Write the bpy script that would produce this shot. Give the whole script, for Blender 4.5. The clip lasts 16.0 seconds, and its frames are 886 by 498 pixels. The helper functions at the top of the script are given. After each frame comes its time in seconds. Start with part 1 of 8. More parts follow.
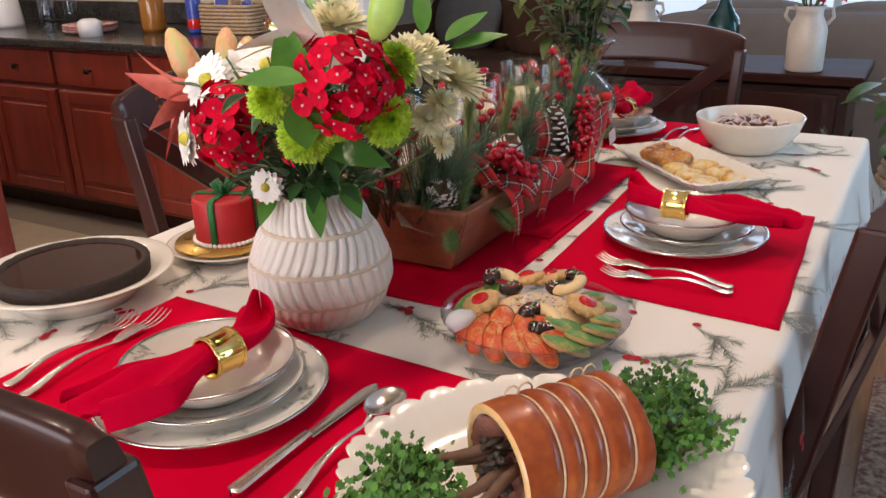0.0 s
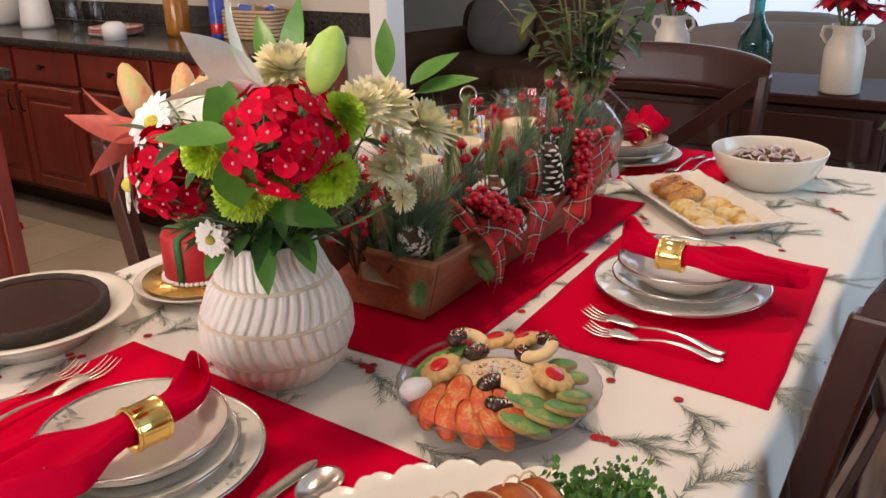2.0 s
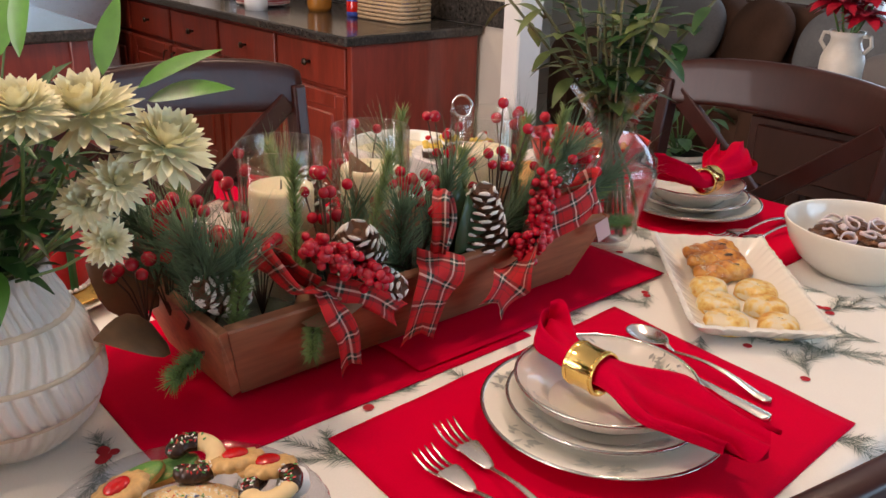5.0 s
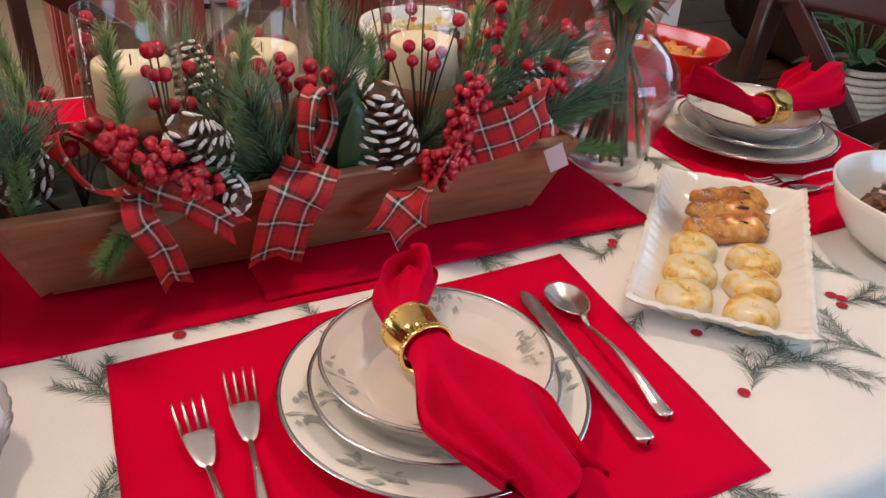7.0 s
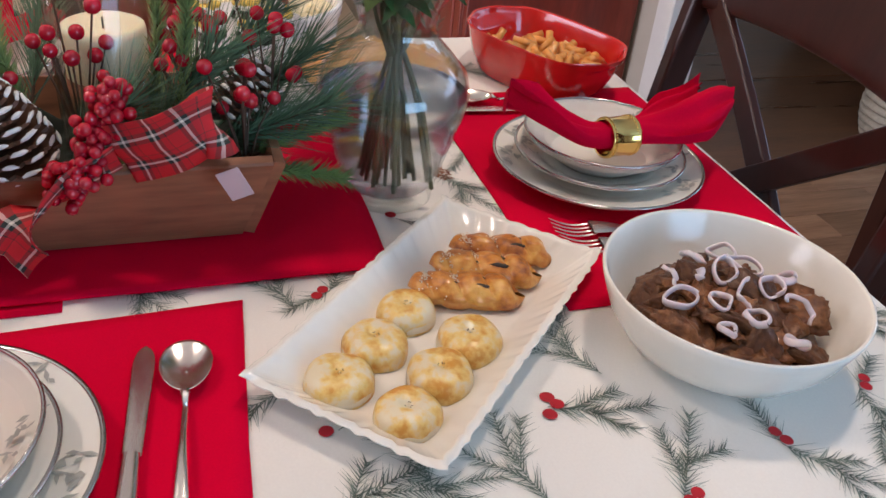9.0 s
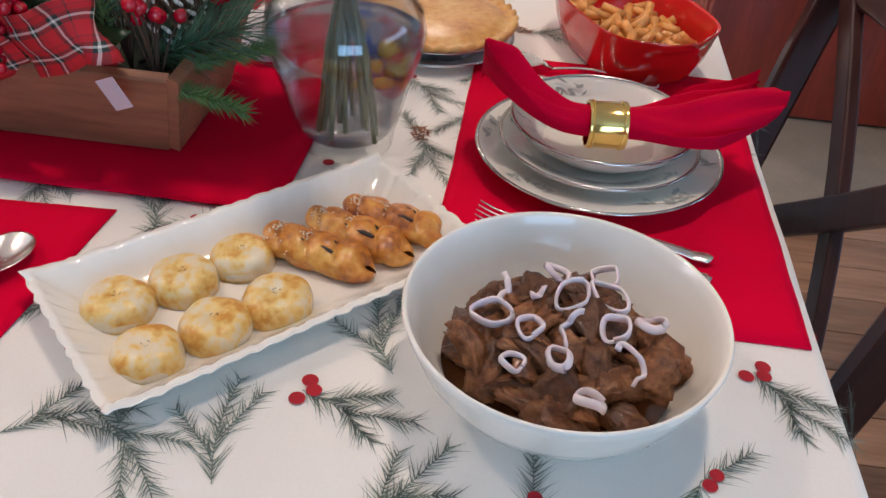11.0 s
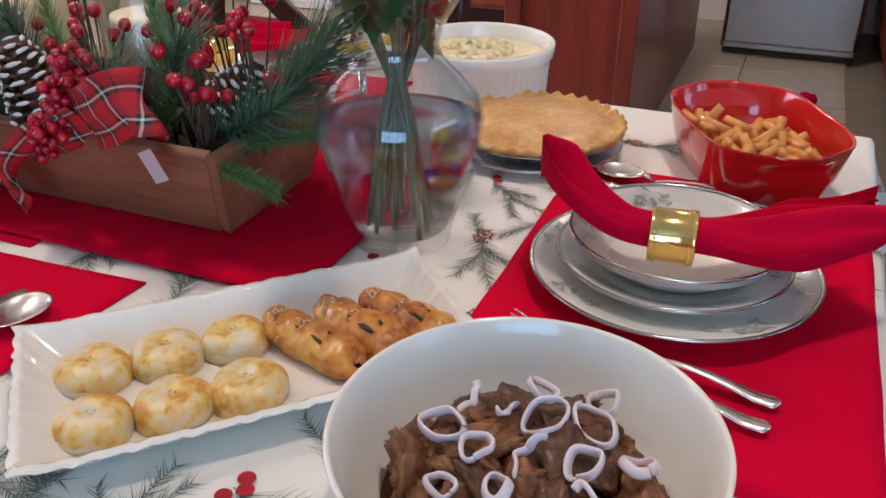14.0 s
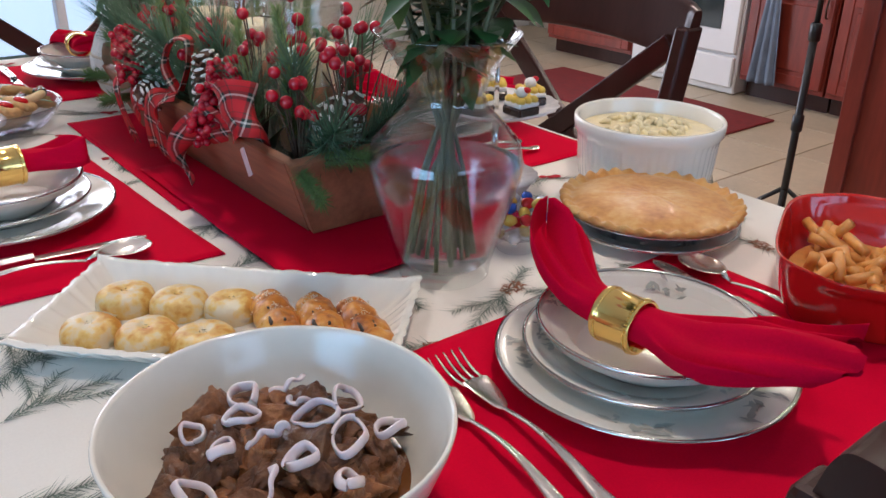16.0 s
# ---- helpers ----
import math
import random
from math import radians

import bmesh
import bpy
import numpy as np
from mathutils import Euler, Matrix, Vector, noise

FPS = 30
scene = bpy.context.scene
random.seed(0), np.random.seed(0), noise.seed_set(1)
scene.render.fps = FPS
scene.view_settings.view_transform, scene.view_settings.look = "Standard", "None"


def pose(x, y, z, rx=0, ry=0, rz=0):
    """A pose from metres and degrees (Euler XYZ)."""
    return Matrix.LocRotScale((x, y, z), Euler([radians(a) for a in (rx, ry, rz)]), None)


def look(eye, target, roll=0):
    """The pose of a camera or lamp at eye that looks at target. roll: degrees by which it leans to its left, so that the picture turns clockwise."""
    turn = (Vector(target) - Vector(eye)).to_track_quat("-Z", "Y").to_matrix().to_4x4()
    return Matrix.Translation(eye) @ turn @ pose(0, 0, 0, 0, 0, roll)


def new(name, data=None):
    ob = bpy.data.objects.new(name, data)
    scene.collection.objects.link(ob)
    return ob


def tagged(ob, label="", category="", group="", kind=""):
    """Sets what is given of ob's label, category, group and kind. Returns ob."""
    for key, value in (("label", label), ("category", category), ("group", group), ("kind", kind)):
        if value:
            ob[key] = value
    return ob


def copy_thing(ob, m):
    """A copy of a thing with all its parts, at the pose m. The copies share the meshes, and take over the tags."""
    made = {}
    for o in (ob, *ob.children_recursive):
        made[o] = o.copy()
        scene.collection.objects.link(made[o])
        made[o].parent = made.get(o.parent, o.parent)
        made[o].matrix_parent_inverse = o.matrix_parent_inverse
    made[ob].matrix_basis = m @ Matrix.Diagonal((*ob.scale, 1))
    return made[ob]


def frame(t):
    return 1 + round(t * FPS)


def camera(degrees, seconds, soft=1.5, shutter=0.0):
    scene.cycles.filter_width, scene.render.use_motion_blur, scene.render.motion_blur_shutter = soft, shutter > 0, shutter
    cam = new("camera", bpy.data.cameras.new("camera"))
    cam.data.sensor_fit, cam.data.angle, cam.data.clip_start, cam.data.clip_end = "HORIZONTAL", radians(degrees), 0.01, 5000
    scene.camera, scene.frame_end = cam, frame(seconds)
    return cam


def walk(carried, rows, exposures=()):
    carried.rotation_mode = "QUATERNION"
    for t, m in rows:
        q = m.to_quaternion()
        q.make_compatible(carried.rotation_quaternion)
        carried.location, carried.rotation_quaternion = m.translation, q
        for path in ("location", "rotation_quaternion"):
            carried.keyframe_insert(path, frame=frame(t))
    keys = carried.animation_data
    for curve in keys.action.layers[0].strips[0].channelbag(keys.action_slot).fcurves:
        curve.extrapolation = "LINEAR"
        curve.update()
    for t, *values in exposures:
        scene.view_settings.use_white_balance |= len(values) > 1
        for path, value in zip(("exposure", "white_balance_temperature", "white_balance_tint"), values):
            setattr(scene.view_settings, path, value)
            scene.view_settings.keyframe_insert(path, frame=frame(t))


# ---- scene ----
cam = camera(55.3, 16.0)
METRES, EYE, TILT, LEAN, TURN = 2.61, 1.26, -20.5, 0.0, 29.5
PATH = [
    (0, (0.027, 0.052, 1.253), (-0.915, 1.667, 0.543), -1.8),
    (0.5, (0.029, 0.084, 1.278), (-0.941, 1.689, 0.584), -1.7),
    (1, (0.028, 0.107, 1.3), (-0.974, 1.695, 0.611), -1.7),
    (1.5, (0.05, 0.139, 1.29), (-0.972, 1.711, 0.595), -1.4),
    (2, (0.058, 0.19, 1.292), (-0.966, 1.753, 0.577), -1.2),
    (2.5, (0.049, 0.302, 1.292), (-0.975, 1.854, 0.556), -0.9),
    (3, (0.042, 0.399, 1.282), (-1.009, 1.928, 0.535), -0.3),
    (3.5, (0.065, 0.475, 1.278), (-1.055, 1.95, 0.523), 0.4),
    (3.7, (0.097, 0.515, 1.252), (-1.069, 1.976, 0.542), 1.0),
    (5.8, (0.181, 0.863, 1.264), (-1.275, 1.948, 0.425), 2.4),
    (6, (0.178, 0.906, 1.259), (-1.284, 1.957, 0.389), 2.9),
    (6.5, (0.195, 1.035, 1.25), (-1.318, 1.946, 0.311), 3.9),
    (7, (0.202, 1.109, 1.24), (-1.321, 1.918, 0.227), 3.7),
    (7.5, (0.188, 1.224, 1.245), (-1.312, 2.028, 0.195), 3.8),
    (8, (0.165, 1.345, 1.257), (-1.318, 2.155, 0.187), 3.9),
    (8.5, (0.166, 1.456, 1.254), (-1.358, 2.164, 0.17), 5.6),
    (9, (0.177, 1.564, 1.247), (-1.387, 2.144, 0.143), 6.0),
    (9.2, (0.165, 1.603, 1.242), (-1.409, 2.139, 0.13), 5.9),
    (11.3, (0.145, 1.983, 1.229), (-1.433, 1.796, 0.014), 3.2),
    (11.5, (0.141, 1.982, 1.226), (-1.442, 1.794, 0.018), 2.1),
    (12, (0.13, 1.975, 1.217), (-1.458, 1.81, 0.013), 0.5),
    (12.5, (0.13, 1.977, 1.213), (-1.461, 1.812, 0.013), 0.3),
    (13, (0.116, 2.002, 1.213), (-1.492, 1.79, 0.042), 0.7),
    (13.5, (0.08, 2.054, 1.203), (-1.571, 1.663, 0.143), 1.8),
    (14, (0.056, 2.123, 1.165), (-1.564, 1.448, 0.206), -0.1),
    (14.5, (0.05, 2.222, 1.125), (-1.478, 1.273, 0.252), 0.3),
    (15, (0.028, 2.347, 1.114), (-1.357, 1.157, 0.299), 1.0),
    (15.5, (-0.008, 2.404, 1.138), (-1.281, 1.08, 0.346), 1.5),
    (16, (-0.108, 2.445, 1.169), (-1.246, 1.024, 0.342), 1.1),
]
walk(cam, [(t, look(eye, target, roll)) for t, eye, target, roll in PATH],
     exposures=((0, -0.25, 6400, 25), (3, -0.2, 6800, 25), (6, -0.1, 6550, 26), (9, -0.22, 5850, 23), (12.5, -0.28, 5800, 23), (16, -0.3, 5600, 19)))

# ---- light ----
world = bpy.data.worlds.new("sky")
scene.world = world
world.use_nodes = True
_n = world.node_tree.nodes
_sky = _n.new("ShaderNodeTexSky")
_sky.sky_type, _sky.sun_disc = "NISHITA", False
_sky.sun_elevation, _sky.sun_rotation = radians(32), radians(20)
world.node_tree.links.new(_sky.outputs[0], _n["Background"].inputs[0])
_n["Background"].inputs[1].default_value = 0.1


def area(name, m, sx, sy, watts, colour):
    d = bpy.data.lights.new(name, "AREA")
    d.shape, d.size, d.size_y, d.energy, d.color = "RECTANGLE", sx, sy, watts, colour
    ob = new(name, d)
    ob.matrix_world = m
    return ob


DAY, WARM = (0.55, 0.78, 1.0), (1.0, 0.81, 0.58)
SOFT = (1.0, 0.97, 0.92)
area("window_daylight", pose(-0.6, 6.35, 1.45, 90, 0, 180), 3.4, 1.9, 50, DAY)
area("window_daylight", pose(-1.3, -2.55, 1.25, 90, 0, 0), 3.0, 2.1, 135, SOFT)
area("window_daylight", pose(3.35, 3.3, 1.4, 90, 0, 90), 2.6, 1.7, 70, (0.42, 0.76, 1.0))
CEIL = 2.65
# fixtures unseen: table pair inferred from warm reflections, kitchen pair added to brighten
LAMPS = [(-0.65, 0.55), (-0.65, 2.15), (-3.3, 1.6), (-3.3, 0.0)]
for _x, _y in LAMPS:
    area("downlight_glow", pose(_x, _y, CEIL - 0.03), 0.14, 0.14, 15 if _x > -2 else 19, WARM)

# ---- materials ----


def mat(name, colour, rough=0.5, metal=0.0, **k):
    """Principled material with two scales of noise in colour, roughness and relief."""
    m = bpy.data.materials.new(name)
    m.use_nodes = True
    nt = m.node_tree
    N, L = nt.nodes, nt.links
    b = N["Principled BSDF"]
    b.inputs["Roughness"].default_value, b.inputs["Metallic"].default_value = rough, metal
    for key, v in k.items():
        if key in ("coat", "trans", "ior", "sss", "spec", "sheen"):
            b.inputs[{"coat": "Coat Weight", "trans": "Transmission Weight", "ior": "IOR", "sss": "Subsurface Weight",
                      "spec": "Specular IOR Level", "sheen": "Sheen Weight"}[key]].default_value = v
    if "sss" in k:
        b.inputs["Subsurface Radius"].default_value, b.inputs["Subsurface Scale"].default_value = (1, 0.5, 0.3), 0.01
    tc = N.new("ShaderNodeTexCoord")
    mp = N.new("ShaderNodeMapping")
    mp.inputs["Scale"].default_value = k.get("stretch", (1, 1, 1))
    L.new(tc.outputs["Object"], mp.inputs[0])
    oi = N.new("ShaderNodeObjectInfo")
    add = N.new("ShaderNodeVectorMath")
    mul = N.new("ShaderNodeVectorMath")
    mul.operation = "SCALE"
    mul.inputs[0].default_value = (17, 9, 23)
    L.new(oi.outputs["Random"], mul.inputs["Scale"])
    L.new(mp.outputs[0], add.inputs[0])
    L.new(mul.outputs[0], add.inputs[1])
    n1, n2 = N.new("ShaderNodeTexNoise"), N.new("ShaderNodeTexNoise")
    n1.inputs["Scale"].default_value, n2.inputs["Scale"].default_value = k.get("scale", 12), k.get("fine", 90)
    n1.inputs["Detail"].default_value = n2.inputs["Detail"].default_value = 5
    L.new(add.outputs[0], n1.inputs[0]), L.new(add.outputs[0], n2.inputs[0])
    ramp = N.new("ShaderNodeValToRGB")
    stops = k.get("ramp")
    v = k.get("vary", 0.12)
    if not stops:
        stops = [(0.3, tuple(c * (1 - v) for c in colour)), (0.7, tuple(min(1, c * (1 + v)) for c in colour))]
    e = ramp.color_ramp.elements
    while len(e) < len(stops):
        e.new(0.5)
    for el, (p, c) in zip(e, stops):
        el.position, el.color = p, (*c, 1)
    mix = N.new("ShaderNodeMix")
    mix.data_type = "FLOAT"
    mix.inputs[0].default_value = k.get("finemix", 0.35)
    L.new(n1.outputs[0], mix.inputs[2]), L.new(n2.outputs[0], mix.inputs[3])
    L.new(mix.outputs[0], ramp.inputs[0])
    out = ramp.outputs[0]
    if k.get("per"):
        hsv = N.new("ShaderNodeHueSaturation")
        geo = N.new("ShaderNodeNewGeometry")
        mr = N.new("ShaderNodeMapRange")
        mr.inputs["To Min"].default_value, mr.inputs["To Max"].default_value = 1 - k["per"], 1 + k["per"]
        L.new((oi.outputs["Random"] if k.get("by_object") else geo.outputs["Random Per Island"]), mr.inputs[0])
        L.new(mr.outputs[0], hsv.inputs["Value"]), L.new(out, hsv.inputs["Color"])
        out = hsv.outputs[0]
    L.new(out, b.inputs["Base Color"])
    rr = N.new("ShaderNodeMapRange")
    rr.inputs["To Min"].default_value, rr.inputs["To Max"].default_value = max(0.02, rough - k.get("rv", 0.08)), min(1, rough + k.get("rv", 0.08))
    L.new(n1.outputs[0], rr.inputs[0]), L.new(rr.outputs[0], b.inputs["Roughness"])
    if k.get("bump", 0.1):
        bp = N.new("ShaderNodeBump")
        bp.inputs["Strength"].default_value, bp.inputs["Distance"].default_value = k.get("bump", 0.1), k.get("depth", 0.002)
        L.new(mix.outputs[0], bp.inputs["Height"]), L.new(bp.outputs[0], b.inputs["Normal"])
    return m


def glass(name, colour, rough=0.02, ior=1.45):
    m = bpy.data.materials.new(name)
    m.use_nodes = True
    b = m.node_tree.nodes["Principled BSDF"]
    b.inputs["Base Color"].default_value, b.inputs["Roughness"].default_value = (*colour, 1), rough
    b.inputs["Transmission Weight"].default_value, b.inputs["IOR"].default_value = 1, ior
    return m


def thin_glass(name, colour, ior=1.45, rough=0.01):
    """Clear thin-walled glass: straight-through light with gloss at grazing angles."""
    m = bpy.data.materials.new(name)
    m.use_nodes = True
    nt = m.node_tree
    N, L = nt.nodes, nt.links
    N.remove(N["Principled BSDF"])
    tr_, gl, mx, fr = N.new("ShaderNodeBsdfTransparent"), N.new("ShaderNodeBsdfGlossy"), N.new("ShaderNodeMixShader"), N.new("ShaderNodeLayerWeight")
    tr_.inputs[0].default_value = (*colour, 1)
    gl.inputs["Roughness"].default_value = rough
    fr.inputs[0].default_value = 0.5
    pw, ma = N.new("ShaderNodeMath"), N.new("ShaderNodeMath")
    pw.operation, ma.operation = "POWER", "MULTIPLY_ADD"
    pw.inputs[1].default_value = 3.5
    ma.inputs[1].default_value, ma.inputs[2].default_value = 0.75, (ior - 1) ** 2 / (ior + 1) ** 2 * 1.6
    L.new(fr.outputs["Facing"], pw.inputs[0]), L.new(pw.outputs[0], ma.inputs[0])
    L.new(ma.outputs[0], mx.inputs[0]), L.new(tr_.outputs[0], mx.inputs[1]), L.new(gl.outputs[0], mx.inputs[2])
    L.new(mx.outputs[0], N["Material Output"].inputs[0])
    return m


def glow(name, colour, power):
    m = bpy.data.materials.new(name)
    m.use_nodes = True
    b = m.node_tree.nodes["Principled BSDF"]
    b.inputs["Base Color"].default_value = (*colour, 1)
    b.inputs["Emission Color"].default_value, b.inputs["Emission Strength"].default_value = (*colour, 1), power
    return m


CLOTH = mat("white_cotton", (0.82, 0.79, 0.72), 0.85, scale=5, fine=420, bump=0.12, vary=0.05, depth=0.001)
RED = mat("red_linen", (0.66, 0.0, 0.028), 0.95, scale=4, fine=600, bump=0.25, vary=0.12, depth=0.0008, spec=0.08)
NAPKIN = mat("red_napkin_cotton", (0.55, 0.0, 0.027), 0.9, scale=9, fine=500, bump=0.2, vary=0.15, depth=0.0008, spec=0.08)
PORC = mat("glazed_porcelain", (0.84, 0.81, 0.72), 0.12, scale=6, vary=0.03, bump=0.02, coat=0.4)
IVORY = mat("ivory_glaze", (0.82, 0.78, 0.68), 0.16, scale=6, vary=0.03, bump=0.02, coat=0.4)
SILVER_RIM = mat("platinum_band", (0.55, 0.55, 0.53), 0.2, 1.0, bump=0)
STEEL = mat("cutlery_steel", (0.82, 0.78, 0.72), 0.24, 1.0, scale=60, vary=0.06, bump=0.02)
BRASS = mat("polished_gold", (0.93, 0.66, 0.22), 0.13, 1.0, scale=30, vary=0.06, bump=0.03)
CHERRY = mat("cherry_cabinet_wood", (0.20, 0.027, 0.014), 0.36, scale=5, fine=30, stretch=(3, 3, 0.4), vary=0.35, bump=0.06, coat=0.25)
ESPRESSO = mat("espresso_stained_wood", (0.034, 0.009, 0.006), 0.32, scale=6, fine=40, stretch=(3, 3, 0.5), vary=0.3, bump=0.05, coat=0.12, spec=0.3)
BOXWOOD = mat("brown_stained_pine", (0.31, 0.125, 0.06), 0.55, scale=7, fine=40, stretch=(3, 0.5, 3), vary=0.45, bump=0.25, per=0.1)
GRANITE = mat("dark_granite", (0.03, 0.028, 0.027), 0.15, scale=90, fine=300, ramp=[(0.35, (0.012, 0.012, 0.012)), (0.6, (0.05, 0.045, 0.04)), (0.75, (0.16, 0.13, 0.1))], bump=0.02)
WALL = mat("warm_white_paint", (0.54, 0.49, 0.41), 0.8, scale=2, fine=200, vary=0.05, bump=0.08)
TRIM = mat("white_trim_paint", (0.74, 0.73, 0.70), 0.4, vary=0.03, bump=0.03)
PLANK = mat("oak_floor_plank", (0.30, 0.165, 0.095), 0.22, scale=3, fine=25, stretch=(6, 0.5, 1), vary=0.35, bump=0.08, per=0.3, by_object=True, coat=0.2)
TILE = mat("beige_floor_tile", (0.46, 0.38, 0.27), 0.35, scale=4, fine=40, vary=0.15, bump=0.05, per=0.06, by_object=True)
GROUT = mat("grout", (0.25, 0.21, 0.16), 0.9)
SOFA = mat("brown_microfibre", (0.085, 0.042, 0.026), 0.9, scale=6, fine=200, vary=0.3, bump=0.2, spec=0.1)

# ---- mesh helpers ----


class Mesh:
    """Collects vertices and faces, with a material slot for each face."""

    def __init__(s):
        s.v, s.f, s.m, s.flat = [], [], [], []

    def add(s, verts, faces, slot=0, flat=False, m=None):
        o = len(s.v)
        s.v += [tuple(m @ Vector(p)) for p in verts] if m is not None else [tuple(p) for p in verts]
        s.f += [tuple(i + o for i in f) for f in faces]
        s.m += [slot] * len(faces)
        s.flat += [flat] * len(faces)
        return s

    def box(s, c, d, bevel=0.004, slot=0, m=None):
        """A box with chamfered edges."""
        h = [x / 2 for x in d]
        b = min(bevel, *(x * 0.9 for x in h))
        if b <= 0:
            v = [(sx * h[0], sy * h[1], sz * h[2]) for sx in (-1, 1) for sy in (-1, 1) for sz in (-1, 1)]
            f = [(0, 1, 3, 2), (4, 6, 7, 5), (0, 4, 5, 1), (2, 3, 7, 6), (0, 2, 6, 4), (1, 5, 7, 3)]
        else:
            v, f, idx = [], [], {}
            for sx in (-1, 1):
                for sy in (-1, 1):
                    for sz in (-1, 1):
                        sg = (sx, sy, sz)
                        for a in range(3):
                            p = [sg[k] * (h[k] if k == a else h[k] - b) for k in range(3)]
                            idx[sg, a] = len(v)
                            v.append(tuple(p))
            S = (-1, 1)
            for a in range(3):
                p, q = [k for k in range(3) if k != a]
                for sa in S:
                    ring = []
                    for sp, sq in ((-1, -1), (1, -1), (1, 1), (-1, 1)):
                        sg = [0] * 3
                        sg[a], sg[p], sg[q] = sa, sp, sq
                        ring.append(idx[tuple(sg), a])
                    flip = (sa > 0) == (a == 1)
                    f.append(tuple(reversed(ring)) if flip else tuple(ring))
                for sp in S:
                    for sq in S:
                        e = []
                        for sa in S:
                            sg = [0] * 3
                            sg[a], sg[p], sg[q] = sa, sp, sq
                            e.append((idx[tuple(sg), p], idx[tuple(sg), q]))
                        f.append((e[0][0], e[0][1], e[1][1], e[1][0]))
            for sx in S:
                for sy in S:
                    for sz in S:
                        f.append(tuple(idx[(sx, sy, sz), a] for a in range(3)))
        v = [(x + c[0], y + c[1], z + c[2]) for x, y, z in v]
        return s.add(v, f, slot, True, m)

    def lathe(s, prof, seg=48, slot=0, m=None, wave=None):
        """Turns (radius, height) pairs round z. wave(angle, i) scales the radius."""
        v, f = [], []
        for i, (r, z) in enumerate(prof):
            for k in range(seg):
                a = 2 * math.pi * k / seg
                w = wave(a, i) if wave else (1, 0)
                v.append((r * w[0] * math.cos(a), r * w[0] * math.sin(a), z + w[1]))
        for i in range(len(prof) - 1):
            for k in range(seg):
                j = (k + 1) % seg
                f.append((i * seg + k, i * seg + j, (i + 1) * seg + j, (i + 1) * seg + k))
        return s.add(v, f, slot, False, m)

    def disc(s, r, z, seg=48, slot=0, m=None):
        v = [(0, 0, z)] + [(r * math.cos(2 * math.pi * k / seg), r * math.sin(2 * math.pi * k / seg), z) for k in range(seg)]
        return s.add(v, [(0, 1 + k, 1 + (k + 1) % seg) for k in range(seg)], slot, False, m)

    def tube(s, pts, rad, seg=8, slot=0, m=None, cap=True, flatten=1.0):
        """A round rod along points; rad is a number or one for each point."""
        P = [Vector(p) for p in pts]
        R = rad if isinstance(rad, (list, tuple)) else [rad] * len(P)
        v, f = [], []
        n = None
        for i, p in enumerate(P):
            t = (P[min(i + 1, len(P) - 1)] - P[max(i - 1, 0)]).normalized()
            if n is None:
                n = t.orthogonal().normalized() if abs(t.z) > 0.9 else t.cross(Vector((0, 0, 1))).normalized()
            n = (n - t * n.dot(t)).normalized()
            b = t.cross(n)
            for k in range(seg):
                a = 2 * math.pi * k / seg
                v.append(p + n * (R[i] * math.cos(a)) + b * (R[i] * flatten * math.sin(a)))
        for i in range(len(P) - 1):
            for k in range(seg):
                j = (k + 1) % seg
                f.append((i * seg + k, i * seg + j, (i + 1) * seg + j, (i + 1) * seg + k))
        if cap:
            f.append(tuple(reversed(range(seg))))
            f.append(tuple(range((len(P) - 1) * seg, len(P) * seg)))
        return s.add(v, f, slot, False, m)

    def ball(s, c, r, seg=10, rings=6, slot=0, m=None, wob=0.0, seed=0):
        """r: number or three radii; wob: uneven surface."""
        r = r if isinstance(r, (tuple, list)) else (r, r, r)
        v, f = [], []
        for i in range(rings + 1):
            p = math.pi * i / rings
            for k in range(seg):
                a = 2 * math.pi * k / seg
                d = Vector((math.sin(p) * math.cos(a), math.sin(p) * math.sin(a), math.cos(p)))
                w = 1 + (wob * noise.noise(d * 1.7 + Vector((seed * 3.1, seed, 0))) if wob else 0)
                v.append((c[0] + d.x * r[0] * w, c[1] + d.y * r[1] * w, c[2] + d.z * r[2] * w))
        for i in range(rings):
            for k in range(seg):
                j = (k + 1) % seg
                f.append((i * seg + k, (i + 1) * seg + k, (i + 1) * seg + j, i * seg + j))
        return s.add(v, f, slot, False, m)

    def sheet(s, fn, nu, nv, slot=0, m=None, close_u=False):
        """A surface fn(u, v), u and v from 0 to 1."""
        v = [fn(i / (nu if close_u else nu - 1), j / (nv - 1)) for j in range(nv) for i in range(nu)]
        f = []
        for j in range(nv - 1):
            for i in range(nu if close_u else nu - 1):
                k = (i + 1) % nu
                f.append((j * nu + i, j * nu + k, (j + 1) * nu + k, (j + 1) * nu + i))
        return s.add(v, f, slot, False, m)

    def data(s, name, mats):
        me = bpy.data.meshes.new(name)
        me.from_pydata(s.v, [], s.f)
        for x in (mats if isinstance(mats, (list, tuple)) else [mats]):
            me.materials.append(x)
        me.polygons.foreach_set("material_index", s.m)
        me.polygons.foreach_set("use_smooth", [not x for x in s.flat])
        me.validate()
        me.update()
        return me


SHIFT = Vector((0, 0, 0))   # moves a whole arrangement of things


def thing(name, at, label, category, group="", rz=0, kind="", rx=0, ry=0):
    ob = new(name)
    ob.empty_display_size = 0.02
    ob.matrix_world = Matrix.Translation(SHIFT) @ pose(*at, rx, ry, rz)
    return tagged(ob, label, category, group, kind)


